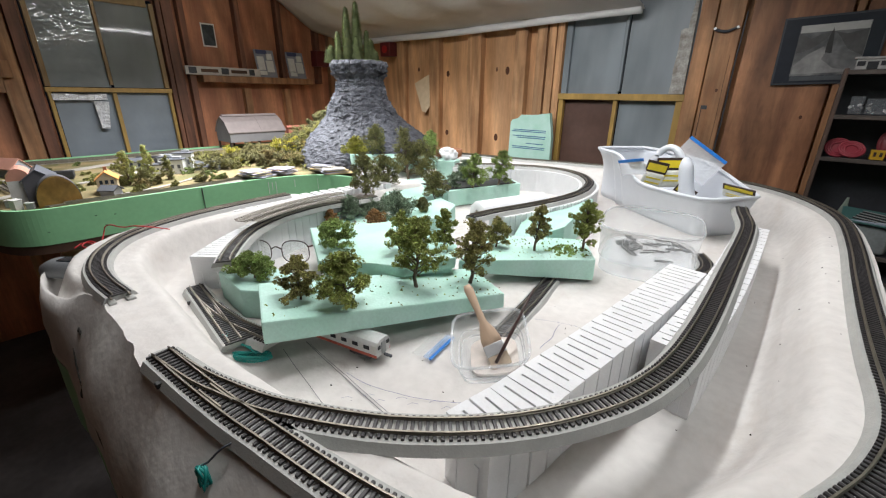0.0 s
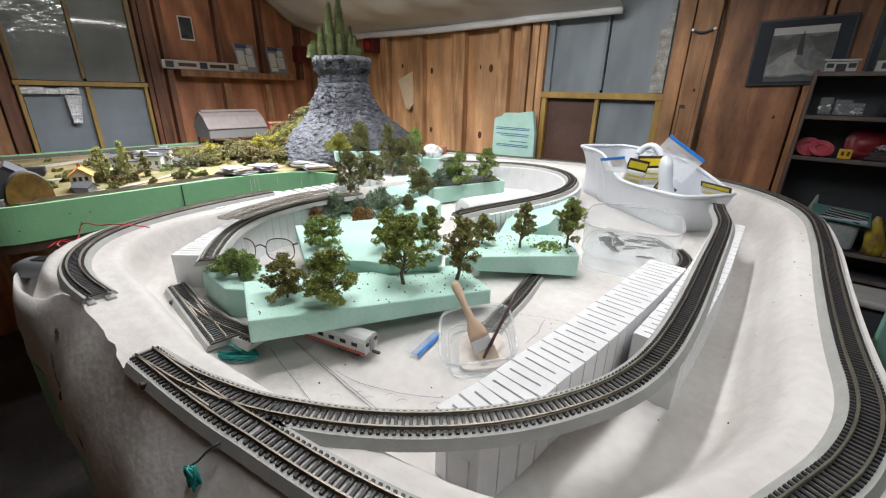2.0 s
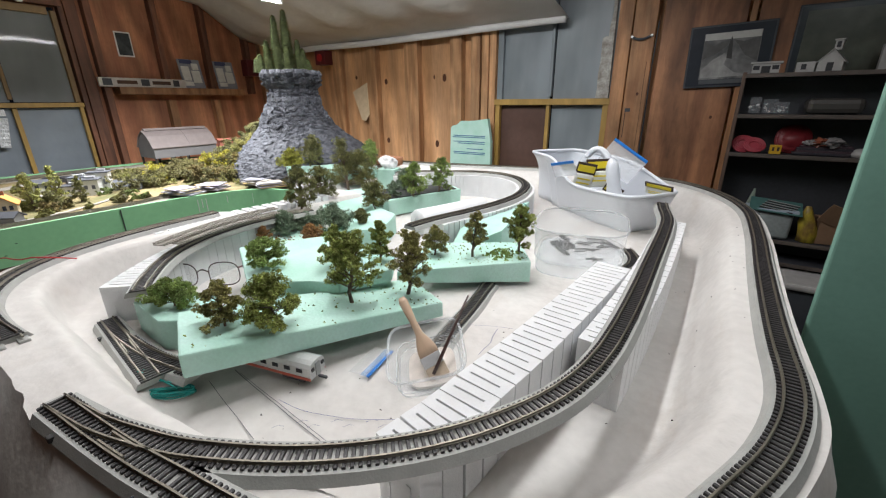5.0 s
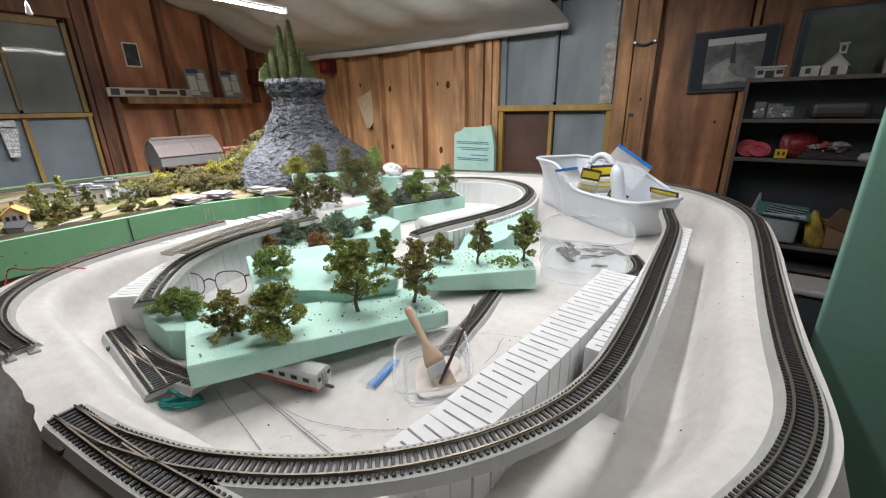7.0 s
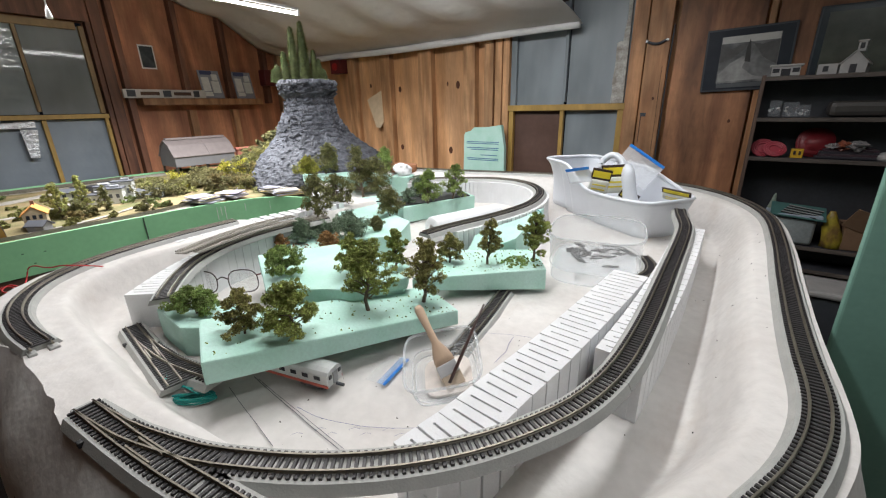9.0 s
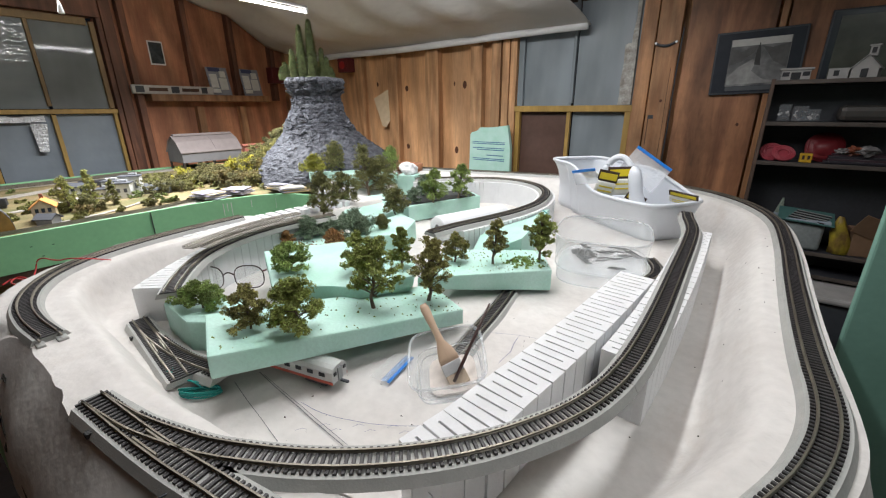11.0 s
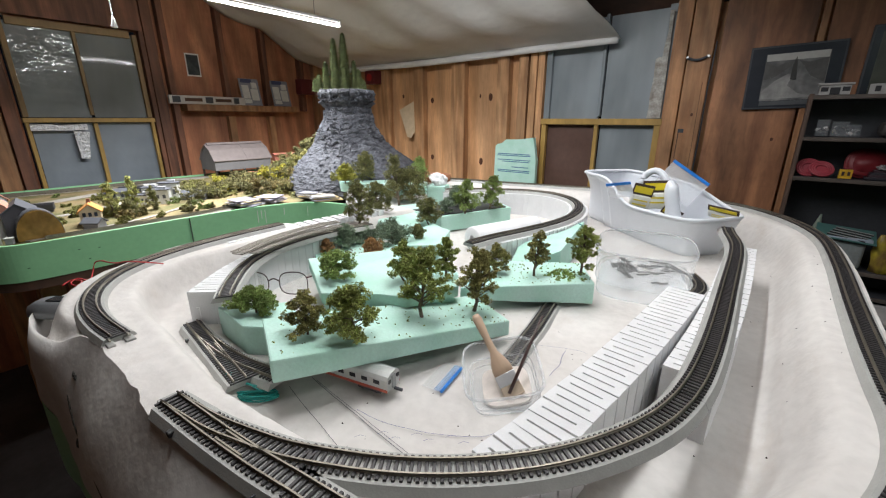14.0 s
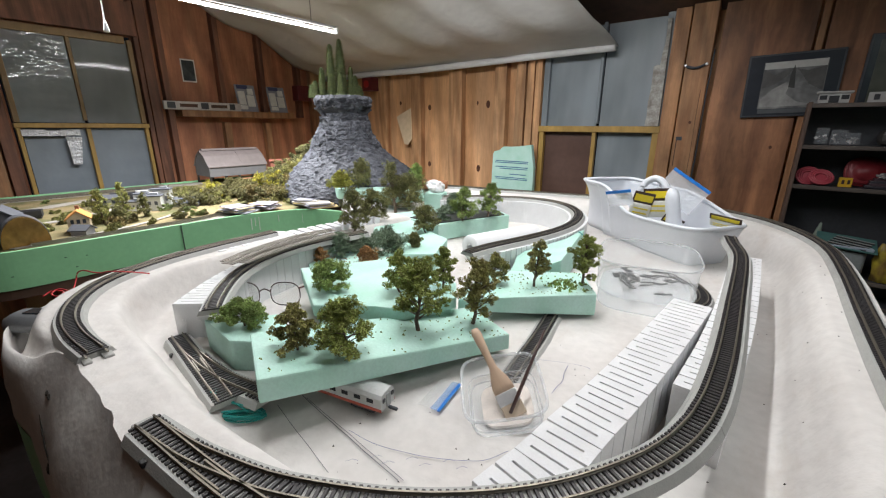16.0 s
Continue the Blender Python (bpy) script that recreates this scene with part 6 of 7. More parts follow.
for s in (-1, 1):
    b = bmesh.new()
    tube(b, [(s * 0.036 + x, 0, 0.026 + y) for x, y in squircle(0, 0, 0.026, 0.020, 28, 2.7)] + [(s * 0.036 + squircle(0, 0, 0.026, 0.020, 28, 2.7)[0][0], 0, 0.026)], 0.0010, 6, False)
    lens_rim = part("lens_rim", b, WIRE, e)
    b = bmesh.new()
    prism(b, squircle(0, 0, 0.0255, 0.0195, 28, 2.7), -0.0005, 0.0005)
    bmesh.ops.rotate(b, verts=b.verts, cent=(0, 0, 0), matrix=Euler((radians(90), 0, 0)).to_matrix())
    bmesh.ops.translate(b, verts=b.verts, vec=(s * 0.036, 0, 0.026))
    o = part("lens", b, mat("spectacle_lens", (0.9, 0.92, 0.95), 0.05, var=0.02, bump=0.0, alpha=0.12), lens_rim)
    o.visible_shadow = False
    b = bmesh.new()
    tube(b, smooth_path([(s * 0.062, 0, 0.036), (s * 0.066, 0.03, 0.030), (s * 0.064, 0.09, 0.018), (s * 0.058, 0.125, 0.004)], 0.01), 0.0014, 6)
    part("arm", b, plain("dark_red_arm", (0.16, 0.03, 0.035), 0.4), e, "dark red arm")
b = bmesh.new()
tube(b, smooth_path([(-0.010, 0, 0.030), (0, -0.001, 0.035), (0.010, 0, 0.030)], 0.004), 0.0012, 6)
part("bridge", b, WIRE, e)

# roll of white foam
e = thing("foam_roll", (-0.690, 0.945, 1.0665), "white foam tube lying beside the far track", "foam roll", "", "", 72)
b = bmesh.new()
n = 32
rows = []
for x, r in ((0.0, 0.013), (0.0, 0.036), (0.004, 0.0385), (0.26, 0.0385), (0.264, 0.036), (0.264, 0.013)):
    rows.append([(x, r * math.cos(2 * math.pi * k / n), 0.0385 + r * math.sin(2 * math.pi * k / n)) for k in range(n)])
rows.append(rows[0])
loft(b, rows, True, False, False)
part("tube", b, FOAM_W, e, "", True)
# ring of mint foam, crumpled plaster cloth and a cardboard round by the rock
RINGP = (-1.405, 1.262)
e = thing("foam_ring", (RINGP[0], RINGP[1], 1.128), "oval wall of mint foam staves holding small trees", "foam ring", "", "", 24.5)
for k in range(46):
    a = radians(180 + 180 * (k - 3) / 39)
    ob = part("foam_stave", boxed((0, 0, 0.024), (0.010, 0.0135, 0.046), None, 0.002), MINT, e)
    ob.matrix_basis = pose(0.205 * math.cos(a), 0.078 * math.sin(a), 0, 0, 0, math.degrees(math.atan2(math.sin(a) / 0.078, math.cos(a) / 0.205)))
b = bmesh.new()
prism(b, squircle(0, 0, 0.200, 0.074, 48, 2.0), 0.001, 0.044)
part("foam_core", b, MINT, e)
slab([(-1.16, 1.285), (-1.085, 1.31), (-1.11, 1.38), (-1.19, 1.36)], 1.08, 1.178, "upright mint green foam block under crumpled cloth")
b = bmesh.new()
bmesh.ops.create_icosphere(b, subdivisions=4, radius=0.034)
for v in b.verts:
    v.co *= 1 + 0.45 * noise.noise(v.co * 40) + 0.2 * noise.noise(v.co * 90)
    v.co.z *= 0.8
tagged(part("plaster_cloth", b, FOAM_W, None, "", True), "crumpled white plaster cloth on a foam block", "plaster cloth").matrix_basis = pose(-1.135, 1.335, 1.200)
b = bmesh.new()
n = 40
rows = []
for z, r in ((0.0, 0.075), (0.036, 0.078), (0.036, 0.072), (0.003, 0.070)):
    rows.append([(r * math.cos(2 * math.pi * k / n), 0.7 * r * math.sin(2 * math.pi * k / n), z) for k in range(n)])
loft(b, rows, True, True, True)
tagged(part("cardboard_round", b, plain("brown_card", (0.30, 0.13, 0.06), 0.7), None, "", True), "brown cardboard hoop beside the far track", "cardboard hoop").matrix_basis = pose(-1.335, 1.565, 1.151)

# grey plastic shell at the table's corner
e = thing("plastic_shell", (-0.958, 0.066, table_z(-0.958, 0.066) + 0.001), "grey moulded plastic shell with a dark opening", "plastic shell", "", "", 35)
rows = []
for z, s in ((0.0, 1.0), (0.008, 1.0), (0.016, 0.92), (0.022, 0.70), (0.025, 0.55)):
    rows.append([(x - 0.004 * (1 - s), y, z) for x, y in squircle(0, 0, 0.048 * s, 0.026 * s, 32, 2.8)])
b = bmesh.new()
loft(b, rows)
part("shell", b, plain("mid_grey_plastic", (0.17, 0.18, 0.19), 0.4), e, "", True)
part("opening", boxed((0.006, 0, 0.026), (0.030, 0.020, 0.003), None, 0.001), plain("dark_smoked_plastic", (0.03, 0.035, 0.04), 0.2), e, "dark smoked panel")


# wires
def wire(pts, r, material, label):
    p = smooth_path(pts, 0.006)
    b = bmesh.new()
    tube(b, p - p[0], r, 6)
    ob = part("wire", b, material, None, "", True)
    ob.matrix_basis = pose(*p[0])
    return tagged(ob, label, "wire", "loose wires")


RED, TEAL = plain("red_insulation", (0.50, 0.02, 0.025), 0.4), plain("teal_insulation", (0.01, 0.28, 0.25), 0.4)
wire([(-1.055, 0.124, 1.130), (-1.080, 0.138, 1.135), (-1.098, 0.147, 1.145), (-1.099, 0.153, 1.160), (-1.081, 0.161, 1.166), (-1.048, 0.167, 1.168), (-1.025, 0.175, 1.170), (-1.008, 0.185, 1.174), (-0.985, 0.201, 1.174), (-0.990, 0.221, 1.166), (-0.994, 0.244, 1.156)], 0.0013, RED, "red wire crossing the track at the corner")
wire([(-1.105, 0.095, 1.125), (-1.113, 0.111, 1.130), (-1.082, 0.123, 1.132), (-1.067, 0.112, 1.130), (-1.079, 0.105, 1.134), (-1.089, 0.118, 1.138), (-1.066, 0.128, 1.136), (-1.050, 0.130, 1.132)], 0.0014, RED, "coiled red wire at the table's corner")
part_c = [(-0.536 + 0.0200 * math.cos(a) - 0.0045 * math.sin(a) + 0.002 * math.sin(a * 0.37), 0.1965 + 0.0190 * math.cos(a) + 0.0050 * math.sin(a), 1.0710 + 0.00016 * a + 0.0015 * math.sin(a * 2.3)) for a in np.linspace(0, 15 * math.pi, 110)]
wire(part_c, 0.0012, TEAL, "teal wire wound into a flat skein")
wire([(-0.595, 0.188, 1.094), (-0.580, 0.186, 1.090), (-0.560, 0.192, 1.086), (-0.535, 0.206, 1.083), (-0.521, 0.213, 1.078)], 0.0012, TEAL, "teal wire leading off the turnout")
wire([(-0.590, 0.180, 1.096), (-0.572, 0.190, 1.089), (-0.548, 0.196, 1.085), (-0.530, 0.200, 1.081)], 0.0012, TEAL, "teal wire leading off the turnout")
wire([(-0.452, 1.16, 1.150), (-0.436, 1.14, 1.152), (-0.42, 1.12, 1.148), (-0.41, 1.10, 1.138)], 0.0016, TEAL, "teal wire end by the far track")
wire([(-0.305, 0.088, 1.157), (-0.307, 0.076, 1.157), (-0.316, 0.066, 1.143), (-0.316, 0.060, 1.143)], 0.0010, BLACK, "thin dark wire hanging down the table's side")
coil = [(-0.316 + 0.006 * math.cos(a) + 0.001 * math.sin(a * 0.4), 0.060 + 0.003 * math.sin(a * 1.3), 1.130 + 0.013 * math.sin(a)) for a in np.linspace(0, 12 * math.pi, 90)]
wire(coil, 0.0012, TEAL, "teal wire bundle hanging at the table's side")


# pencil lines and crumbs
def line_on_floor(pts, w, material, label):
    p = smooth_path(pts, 0.008)
    vs, fs = [], []
    for i, q in enumerate(p):
        d = p[min(i + 1, len(p) - 1)] - p[max(i - 1, 0)]
        d = d / np.linalg.norm(d)
        for s in (-w / 2, w / 2):
            x, y = q[0] + d[1] * s, q[1] - d[0] * s
            vs.append((x, y, table_z(x, y) + 0.0022))
        if i:
            fs.append((2 * i - 2, 2 * i - 1, 2 * i + 1, 2 * i))
    return tagged(from_faces("pencil_line", vs, fs, material), label, "drawn line", "drawn lines on the table")


INK, PENCIL = plain("blue_pencil", (0.10, 0.12, 0.25), 0.8), plain("grey_pencil", (0.16, 0.16, 0.18), 0.8)
line_on_floor([(-0.530, 0.240), (-0.454, 0.226), (-0.377, 0.212)], 0.0009, PENCIL, "dark pencil line ruled on the white table")
line_on_floor([(-0.523, 0.275), (-0.415, 0.264), (-0.307, 0.253)], 0.0011, PENCIL, "dark pencil line ruled on the white table")
line_on_floor([(-0.513, 0.276), (-0.408, 0.267), (-0.303, 0.257)], 0.0008, PENCIL, "dark pencil line ruled on the white table")
line_on_floor([(-0.413, 0.271), (-0.367, 0.276), (-0.313, 0.295), (-0.255, 0.331), (-0.233, 0.368)], 0.0007, INK, "thin blue pencil curve on the white table")
line_on_floor([(-0.307, 0.571), (-0.268, 0.592), (-0.232, 0.607), (-0.215, 0.605)], 0.0006, INK, "thin blue pencil curve on the white table")
line_on_floor([(-0.239, 0.508), (-0.240, 0.528), (-0.239, 0.548), (-0.245, 0.568), (-0.248, 0.592)], 0.0009, INK, "short pencil squiggle on the white table")
for k in range(7):
    x, y = -0.375 + 0.018 * k, 0.235 + 0.012 * k + 0.01 * (k % 2)
    line_on_floor([(x, y), (x + 0.004, y + 0.009), (x + 0.010, y + 0.010)], 0.0005, INK, "short blue pencil mark on the white table")


def crumbs(name, pts_fn, n, size, material, label, seed):
    rnd = np.random.default_rng(seed)
    vs, fs = [], []
    for k in range(n):
        p = np.array(pts_fn(rnd))
        s = size * (0.4 + rnd.random())
        q = [p + np.array(d) * s * (0.6 + 0.6 * rnd.random()) for d in ((1, 0, 0), (-.6, .8, 0), (-.6, -.8, 0), (0, 0, 1.1))]
        i = len(vs)
        vs += q
        fs += [(i, i + 1, i + 3), (i + 1, i + 2, i + 3), (i + 2, i, i + 3), (i, i + 2, i + 1)]
    return tagged(from_faces(name, vs, fs, material), label, "crumbs", "", "stuff")


def on_a(r):
    u, v = r.random(), r.random()
    f0, f1 = np.array((-0.484, 0.195, 1.152)), np.array((-0.343, 0.563, 1.106))
    b0, b1 = np.array((-0.622, 0.264, 1.157)), np.array((-0.405, 0.602, 1.108))
    p = (f0 * (1 - u) + f1 * u) * (1 - v) + (b0 * (1 - u) + b1 * u) * v
    return p + np.array((0, 0, 0.0003))


def on_b2(r):
    u, v = r.random(), r.random()
    p = np.array((-0.480, 0.600)) * (1 - u) + np.array((-0.274, 0.797)) * u
    q = np.array((-0.530, 0.780)) * (1 - u) + np.array((-0.345, 0.905)) * u
    p = p * (1 - v) + q * v
    return (p[0], p[1], 1.1198)


def on_mid(r):
    return (-0.94 + 0.22 * r.random(), 0.585 + 0.15 * r.random(), 1.112)


def on_right(r):
    x, y = -0.30 + 0.42 * r.random(), 0.45 + 0.9 * r.random()
    return (x, y, table_z(x, y) + 0.001)


def on_floor_(r):
    x, y = -0.42 + 0.28 * r.random(), 0.22 + 0.45 * r.random()
    return (x, y, table_z(x, y) + 0.001)


def on_heap(r):
    d = r.normal(0, 0.028, 2)
    return (-0.345 + 0.7 * d[0], 0.800 + d[1] * 0.7, 1.1205 + 0.003 * r.random())


crumbs("foliage_crumbs", on_heap, 110, 0.0045, LEAF["green"], "green foliage scraps heaped beside a tree", 6)
crumbs("foliage_crumbs", on_a, 150, 0.0022, LEAF["olive"], "olive foliage crumbs scattered over a foam slab", 1)
crumbs("foliage_crumbs", on_b2, 190, 0.0026, LEAF["olive"], "olive foliage crumbs scattered over a foam slab", 2)
crumbs("foliage_crumbs", on_mid, 140, 0.0035, LEAF["rust"], "rusty foliage crumbs scattered over a foam slab", 3)
crumbs("dirt_crumbs", on_right, 60, 0.0013, plain("dark_dirt", (0.06, 0.05, 0.045), 0.9), "dark dirt specks on the white plaster", 4)
crumbs("dirt_crumbs", on_floor_, 60, 0.0014, plain("dark_dirt", (0.06, 0.05, 0.045), 0.9), "dark dirt specks on the white table", 5)

# ---------------- round the room ----------------
# sheet of mint foam leaning at the back wall
e = thing("foam_board", (-1.36, 2.375, 0.0), "mint foam board with blue print, propped at the wall", "foam board")
b = bmesh.new()
out = [(-0.145, 0.85), (0.165, 0.85), (0.160, 1.20), (0.135, 1.338), (0.09, 1.332), (0.04, 1.325), (-0.02, 1.322), (-0.06, 1.322), (-0.085, 1.300), (-0.125, 1.290), (-0.135, 1.275)]
loft(b, [[(x, y, z) for x, z in out] for y in (0.0, 0.03)])
part("board", b, MINT, e)
PRINT = plain("blue_print", (0.05, 0.15, 0.32), 0.7)
for z, w in ((1.232, 0.235), (1.222, 0.24), (1.195, 0.235), (1.184, 0.20), (1.150, 0.12), (1.128, 0.235), (1.118, 0.23)):
    part("print_bar", boxed((0.005 + (0.235 - w) * 0.4, -0.001, z), (w, 0.0015, 0.0042)), PRINT, e)
part("prop", boxed((0, 0.015, 0.425), (0.25, 0.03, 0.85)), STUD, e)
# panel at the right
e = thing("foam_sheet", (0.205, 0.93, 0.0), "large dull green foam panel standing upright beside the table", "foam panel", "", "", -6)
part("panel", boxed((0.42, 0.02, 1.0), (0.84, 0.04, 2.0), None, 0.004), mat("dull_green_panel", (0.22, 0.42, 0.34), 0.8, var=0.12, scale=5, fine=90, bump=0.1), e)

# lamp with its pull cord
e = thing("tube_lamp", (-2.03, 0.97, 1.925), "long lit fluorescent tube lamp hanging under the roof", "ceiling lamp")
part("housing", boxed((0, 0, 0.028), (0.014, 1.22, 0.014), None, 0.004), plain("grey_enamel", (0.42, 0.42, 0.42), 0.5), e, "greyish enamel housing")
for s in (-1, 1):
    part("end_cap", boxed((0, s * 0.605, 0.012), (0.022, 0.012, 0.032), None, 0.003), WHITE, e)
b = bmesh.new()
tube(b, [(0, -0.595, 0.006), (0, 0.595, 0.006)], 0.0070, 12)
part("lit_tube", b, TUBE_ON, e, "glowing white tube", True)
for y in (-0.45, 0.45):
    b = bmesh.new()
    tube(b, [(0, y, 0.038), (0, y, roof_z(0.97 + y) - 1.925 + 0.02)], 0.0015, 5)
    part("hanger", b, BLACK, e)
e = thing("pull_cord", (-1.945, 0.515, 1.765), "white pull cord with a bell-shaped end", "pull cord")
b = bmesh.new()
tube(b, [(0, 0, 0.02), (0.004, 0.003, 0.35), (0.0, 0.0, roof_z(0.515) - 1.765 + 0.13)], 0.0022, 5)
part("cord", b, HEM, e)
b = bmesh.new()
tube(b, [(0, 0, -0.012), (0, 0, -0.008), (0, 0, 0.012), (0, 0, 0.024)], [0.009, 0.010, 0.006, 0.003], 10)
part("pull", b, WHITE, e, "", True)

# left wall: photo, level, booklets, red box
e = thing("wall_photo", (XP + 0.004, 1.338, 1.81), "small dark photograph with a white border", "photograph")
part("border", boxed((0, 0, 0), (0.003, 0.092, 0.150)), HEM, e)
part("picture", boxed((0.002, 0, 0), (0.002, 0.078, 0.132)), mat("dark_photo", (0.05, 0.06, 0.065), 0.25, var=0.5, scale=14, fine=60, bump=0.0), e)
e = thing("spirit_level", (XL + 0.028, 1.375, 1.545), "aluminium spirit level resting on the ledge", "spirit level")
part("beam", boxed((0, 0, 0.028), (0.022, 0.52, 0.055), None, 0.002), plain("brushed_aluminium", (0.58, 0.56, 0.54), 0.4, 0.3), e)
for y, w in ((-0.215, 0.05), (0.0, 0.05), (0.195, 0.04)):
    part("vial_block", boxed((0.0115, y, 0.029), (0.003, w, 0.040), None, 0.001), BLACK, e)
for y in (-0.105, 0.10):
    part("hand_hole", boxed((0.0115, y, 0.029), (0.002, 0.115, 0.022), None, 0.0009), DARKWOOD, e)
BLUEP = plain("navy_print", (0.06, 0.075, 0.16), 0.6)
for y in (1.700, 1.955):
    e = thing("stone_set_card", (XL + 0.03, y, 1.546), "grey carded kit with pale moulded shapes, leaning on the wall", "carded kit", "carded kits on the ledge")
    e.matrix_basis = pose(XL + 0.035, y, 1.546, 0, -12, 0)
    part("card", boxed((0, 0, 0.10), (0.004, 0.155, 0.20), None, 0.001), plain("grey_card", (0.26, 0.27, 0.31), 0.7), e)
    part("header", boxed((0.003, -0.02, 0.183), (0.002, 0.085, 0.028)), BLUEP, e)
    for k, (dy, z, w, h) in enumerate(((-0.038, 0.10, 0.055, 0.10), (0.030, 0.08, 0.060, 0.085), (0.035, 0.15, 0.045, 0.045), (-0.035, 0.030, 0.06, 0.03))):
        part("moulded_piece", boxed((0.005, dy, z), (0.008, w, h), None, 0.003), PALE, e)
e = thing("red_box", (XL + 0.05, 2.17, 1.645), "dark red box fixed high on the wall", "box")
part("case", boxed((0, 0, 0.06), (0.08, 0.13, 0.12), None, 0.004), plain("dark_red_case", (0.10, 0.012, 0.014), 0.5), e)
e = thing("red_box", (-2.70, YB - 0.045, 1.715), "dark red box with a round dial under the tarp", "box")
part("case", boxed((0, 0, 0.05), (0.11, 0.08, 0.10), None, 0.004), plain("dark_red_case", (0.10, 0.012, 0.014), 0.5), e)
b = bmesh.new()
tube(b, [(0, -0.046, 0.05), (0, -0.038, 0.05)], 0.028, 16)
part("dial", b, plain("red_dial", (0.35, 0.02, 0.02), 0.4), e)

# back wall: torn paper, strap hinge
b = bmesh.new()
prism(b, [(-2.455, 1.515), (-2.300, 1.578), (-2.292, 1.352), (-2.335, 1.302), (-2.375, 1.310)], -0.002, 0.0)
bmesh.ops.rotate(b, verts=b.verts, cent=(0, 0, 0), matrix=Euler((radians(90), 0, 0)).to_matrix())
tagged(part("paper_scrap", b, plain("beige_paper", (0.62, 0.48, 0.32), 0.8)), "torn beige paper scrap pinned on the plywood", "paper").matrix_basis = pose(0, YB - 0.002, 0)
e = thing("strap_hinge", (-0.415, YB - 0.016, 1.735), "dark iron strap bolted across the post", "strap")
b = bmesh.new()
tube(b, smooth_path([(-0.045, 0, 0.0), (-0.02, -0.004, -0.010), (0.01, -0.004, -0.012), (0.045, 0, 0.004)], 0.01), 0.006, 8)
part("strap", b, BLACK, e)
for x in (-0.045, 0.045):
    b = bmesh.new()
    tube(b, [(x, -0.008, 0.002), (x, 0.004, 0.002)], 0.006, 10)
    part("bolt", b, plain("steel_bolt", (0.5, 0.5, 0.5), 0.3, 1.0), e)
KNOT = plain("dark_knot", (0.09, 0.03, 0.012), 0.7)
for x, z, w, h in ((-1.635, 1.591, 0.030, 0.05), (-2.157, 1.582, 0.028, 0.042), (-2.16, 1.16, 0.03, 0.04), (-1.90, 1.78, 0.02, 0.02), (-1.70, 1.155, 0.03, 0.05), (-2.46, 1.62, 0.02, 0.03), (-1.72, 1.60, 0.012, 0.03), (-0.40, 1.47, 0.012, 0.016), (-0.06, 1.36, 0.012, 0.016)):
    b = bmesh.new()
    prism(b, squircle(0, 0, w / 2, h / 2, 18, 2.0), -0.0008, 0.0008)
    bmesh.ops.rotate(b, verts=b.verts, cent=(0, 0, 0), matrix=Euler((radians(90), 0, 0)).to_matrix())
    yy = YP if x < -0.5 else (YB - 0.0125 if x < -0.35 else YB + 0.0105)
    part("knot", b, KNOT, wall_back).matrix_basis = pose(x, yy - 0.0012, z)
b = bmesh.new()
line = [(-0.352 + 0.006 * noise.noise((z * 3, 1.0, 5.0)) + 0.003 * noise.noise((z * 11, 2.0, 5.0)), YB - 0.004, z) for z in np.linspace(0.95, 1.80, 40)]
tube(b, line, 0.0030, 5)
part("gap", b, BLACK, wall_back, "dark uneven gap beside the post")
for x, z0, z1 in ((-0.378, 0.95, 1.62),):
    b = bmesh.new()
    tube(b, [(x + 0.002 * noise.noise((z * 5, x * 9, 1.0)), YB - 0.0122, z) for z in np.linspace(z0, z1, 16)], 0.0009, 4)
    part("crack", b, DARKWOOD, wall_back, "thin crack in the post")
# peeling trim beside the back window, and a mortise in the post
PEEL = mat("peeling_grey_paint", (0.50, 0.49, 0.46), 0.8, var=0.5, scale=22, fine=110, bump=0.6, colour2=(0.25, 0.22, 0.19))
b = bmesh.new()
prism(b, [(-0.611, 1.453), (-0.545, 1.453), (-0.546, 1.60), (-0.549, 1.76), (-0.551, 1.96), (-0.570, 1.96), (-0.566, 1.86), (-0.574, 1.80), (-0.577, 1.75), (-0.590, 1.752), (-0.606, 1.743), (-0.604, 1.64), (-0.610, 1.57), (-0.607, 1.50)], -0.003, 0.003)
bmesh.ops.rotate(b, verts=b.verts, cent=(0, 0, 0), matrix=Euler((radians(90), 0, 0)).to_matrix())
bmesh.ops.translate(b, verts=b.verts, vec=(0, YB - 0.003, 0))
part("trim_board", b, PEEL, wall_back, "weathered grey trim with peeling paint")
part("mortise", boxed((-0.437, YB - 0.0118, 1.392), (0.026, 0.004, 0.018)), BLACK, wall_back, "dark notch in the post")
part("groove", boxed((-0.447, YB - 0.0118, 1.318), (0.004, 0.003, 0.13)), DARKWOOD, wall_back)
# papers taped to the left window
CRUMPLED = mat("crumpled_shiny_paper", (0.62, 0.63, 0.66), 0.28, 0.35, var=0.15, scale=30, fine=55, bump=0.9, bump_dist=0.012)
e = thing("taped_paper", (XL + 0.003, 0.40, 1.40), "crumpled white paper strips taped over the window", "paper")
for y0, z, w, h, r in ((0.0, 0.0, 0.10, 0.035, 0), (0.09, 0.0, 0.10, 0.032, 1), (0.165, 0.0, 0.09, 0.034, -1), (0.172, -0.165, 0.075, 0.16, 4)):
    vs, fs = pane_mesh(w, h, 0.004, int(w * 999 + y0 * 100))
    if h > 0.1:
        vs = [(x * (0.55 + 0.45 * zz / h) + 0.018 * (1 - zz / h), yy, zz) for x, yy, zz in vs]
    o = from_faces("paper_strip", vs, fs, CRUMPLED, e, True)
    o.matrix_basis = pose(0, y0, z - 0.02, 0, 0, 90) @ pose(0, 0, 0, 0, r, 0)

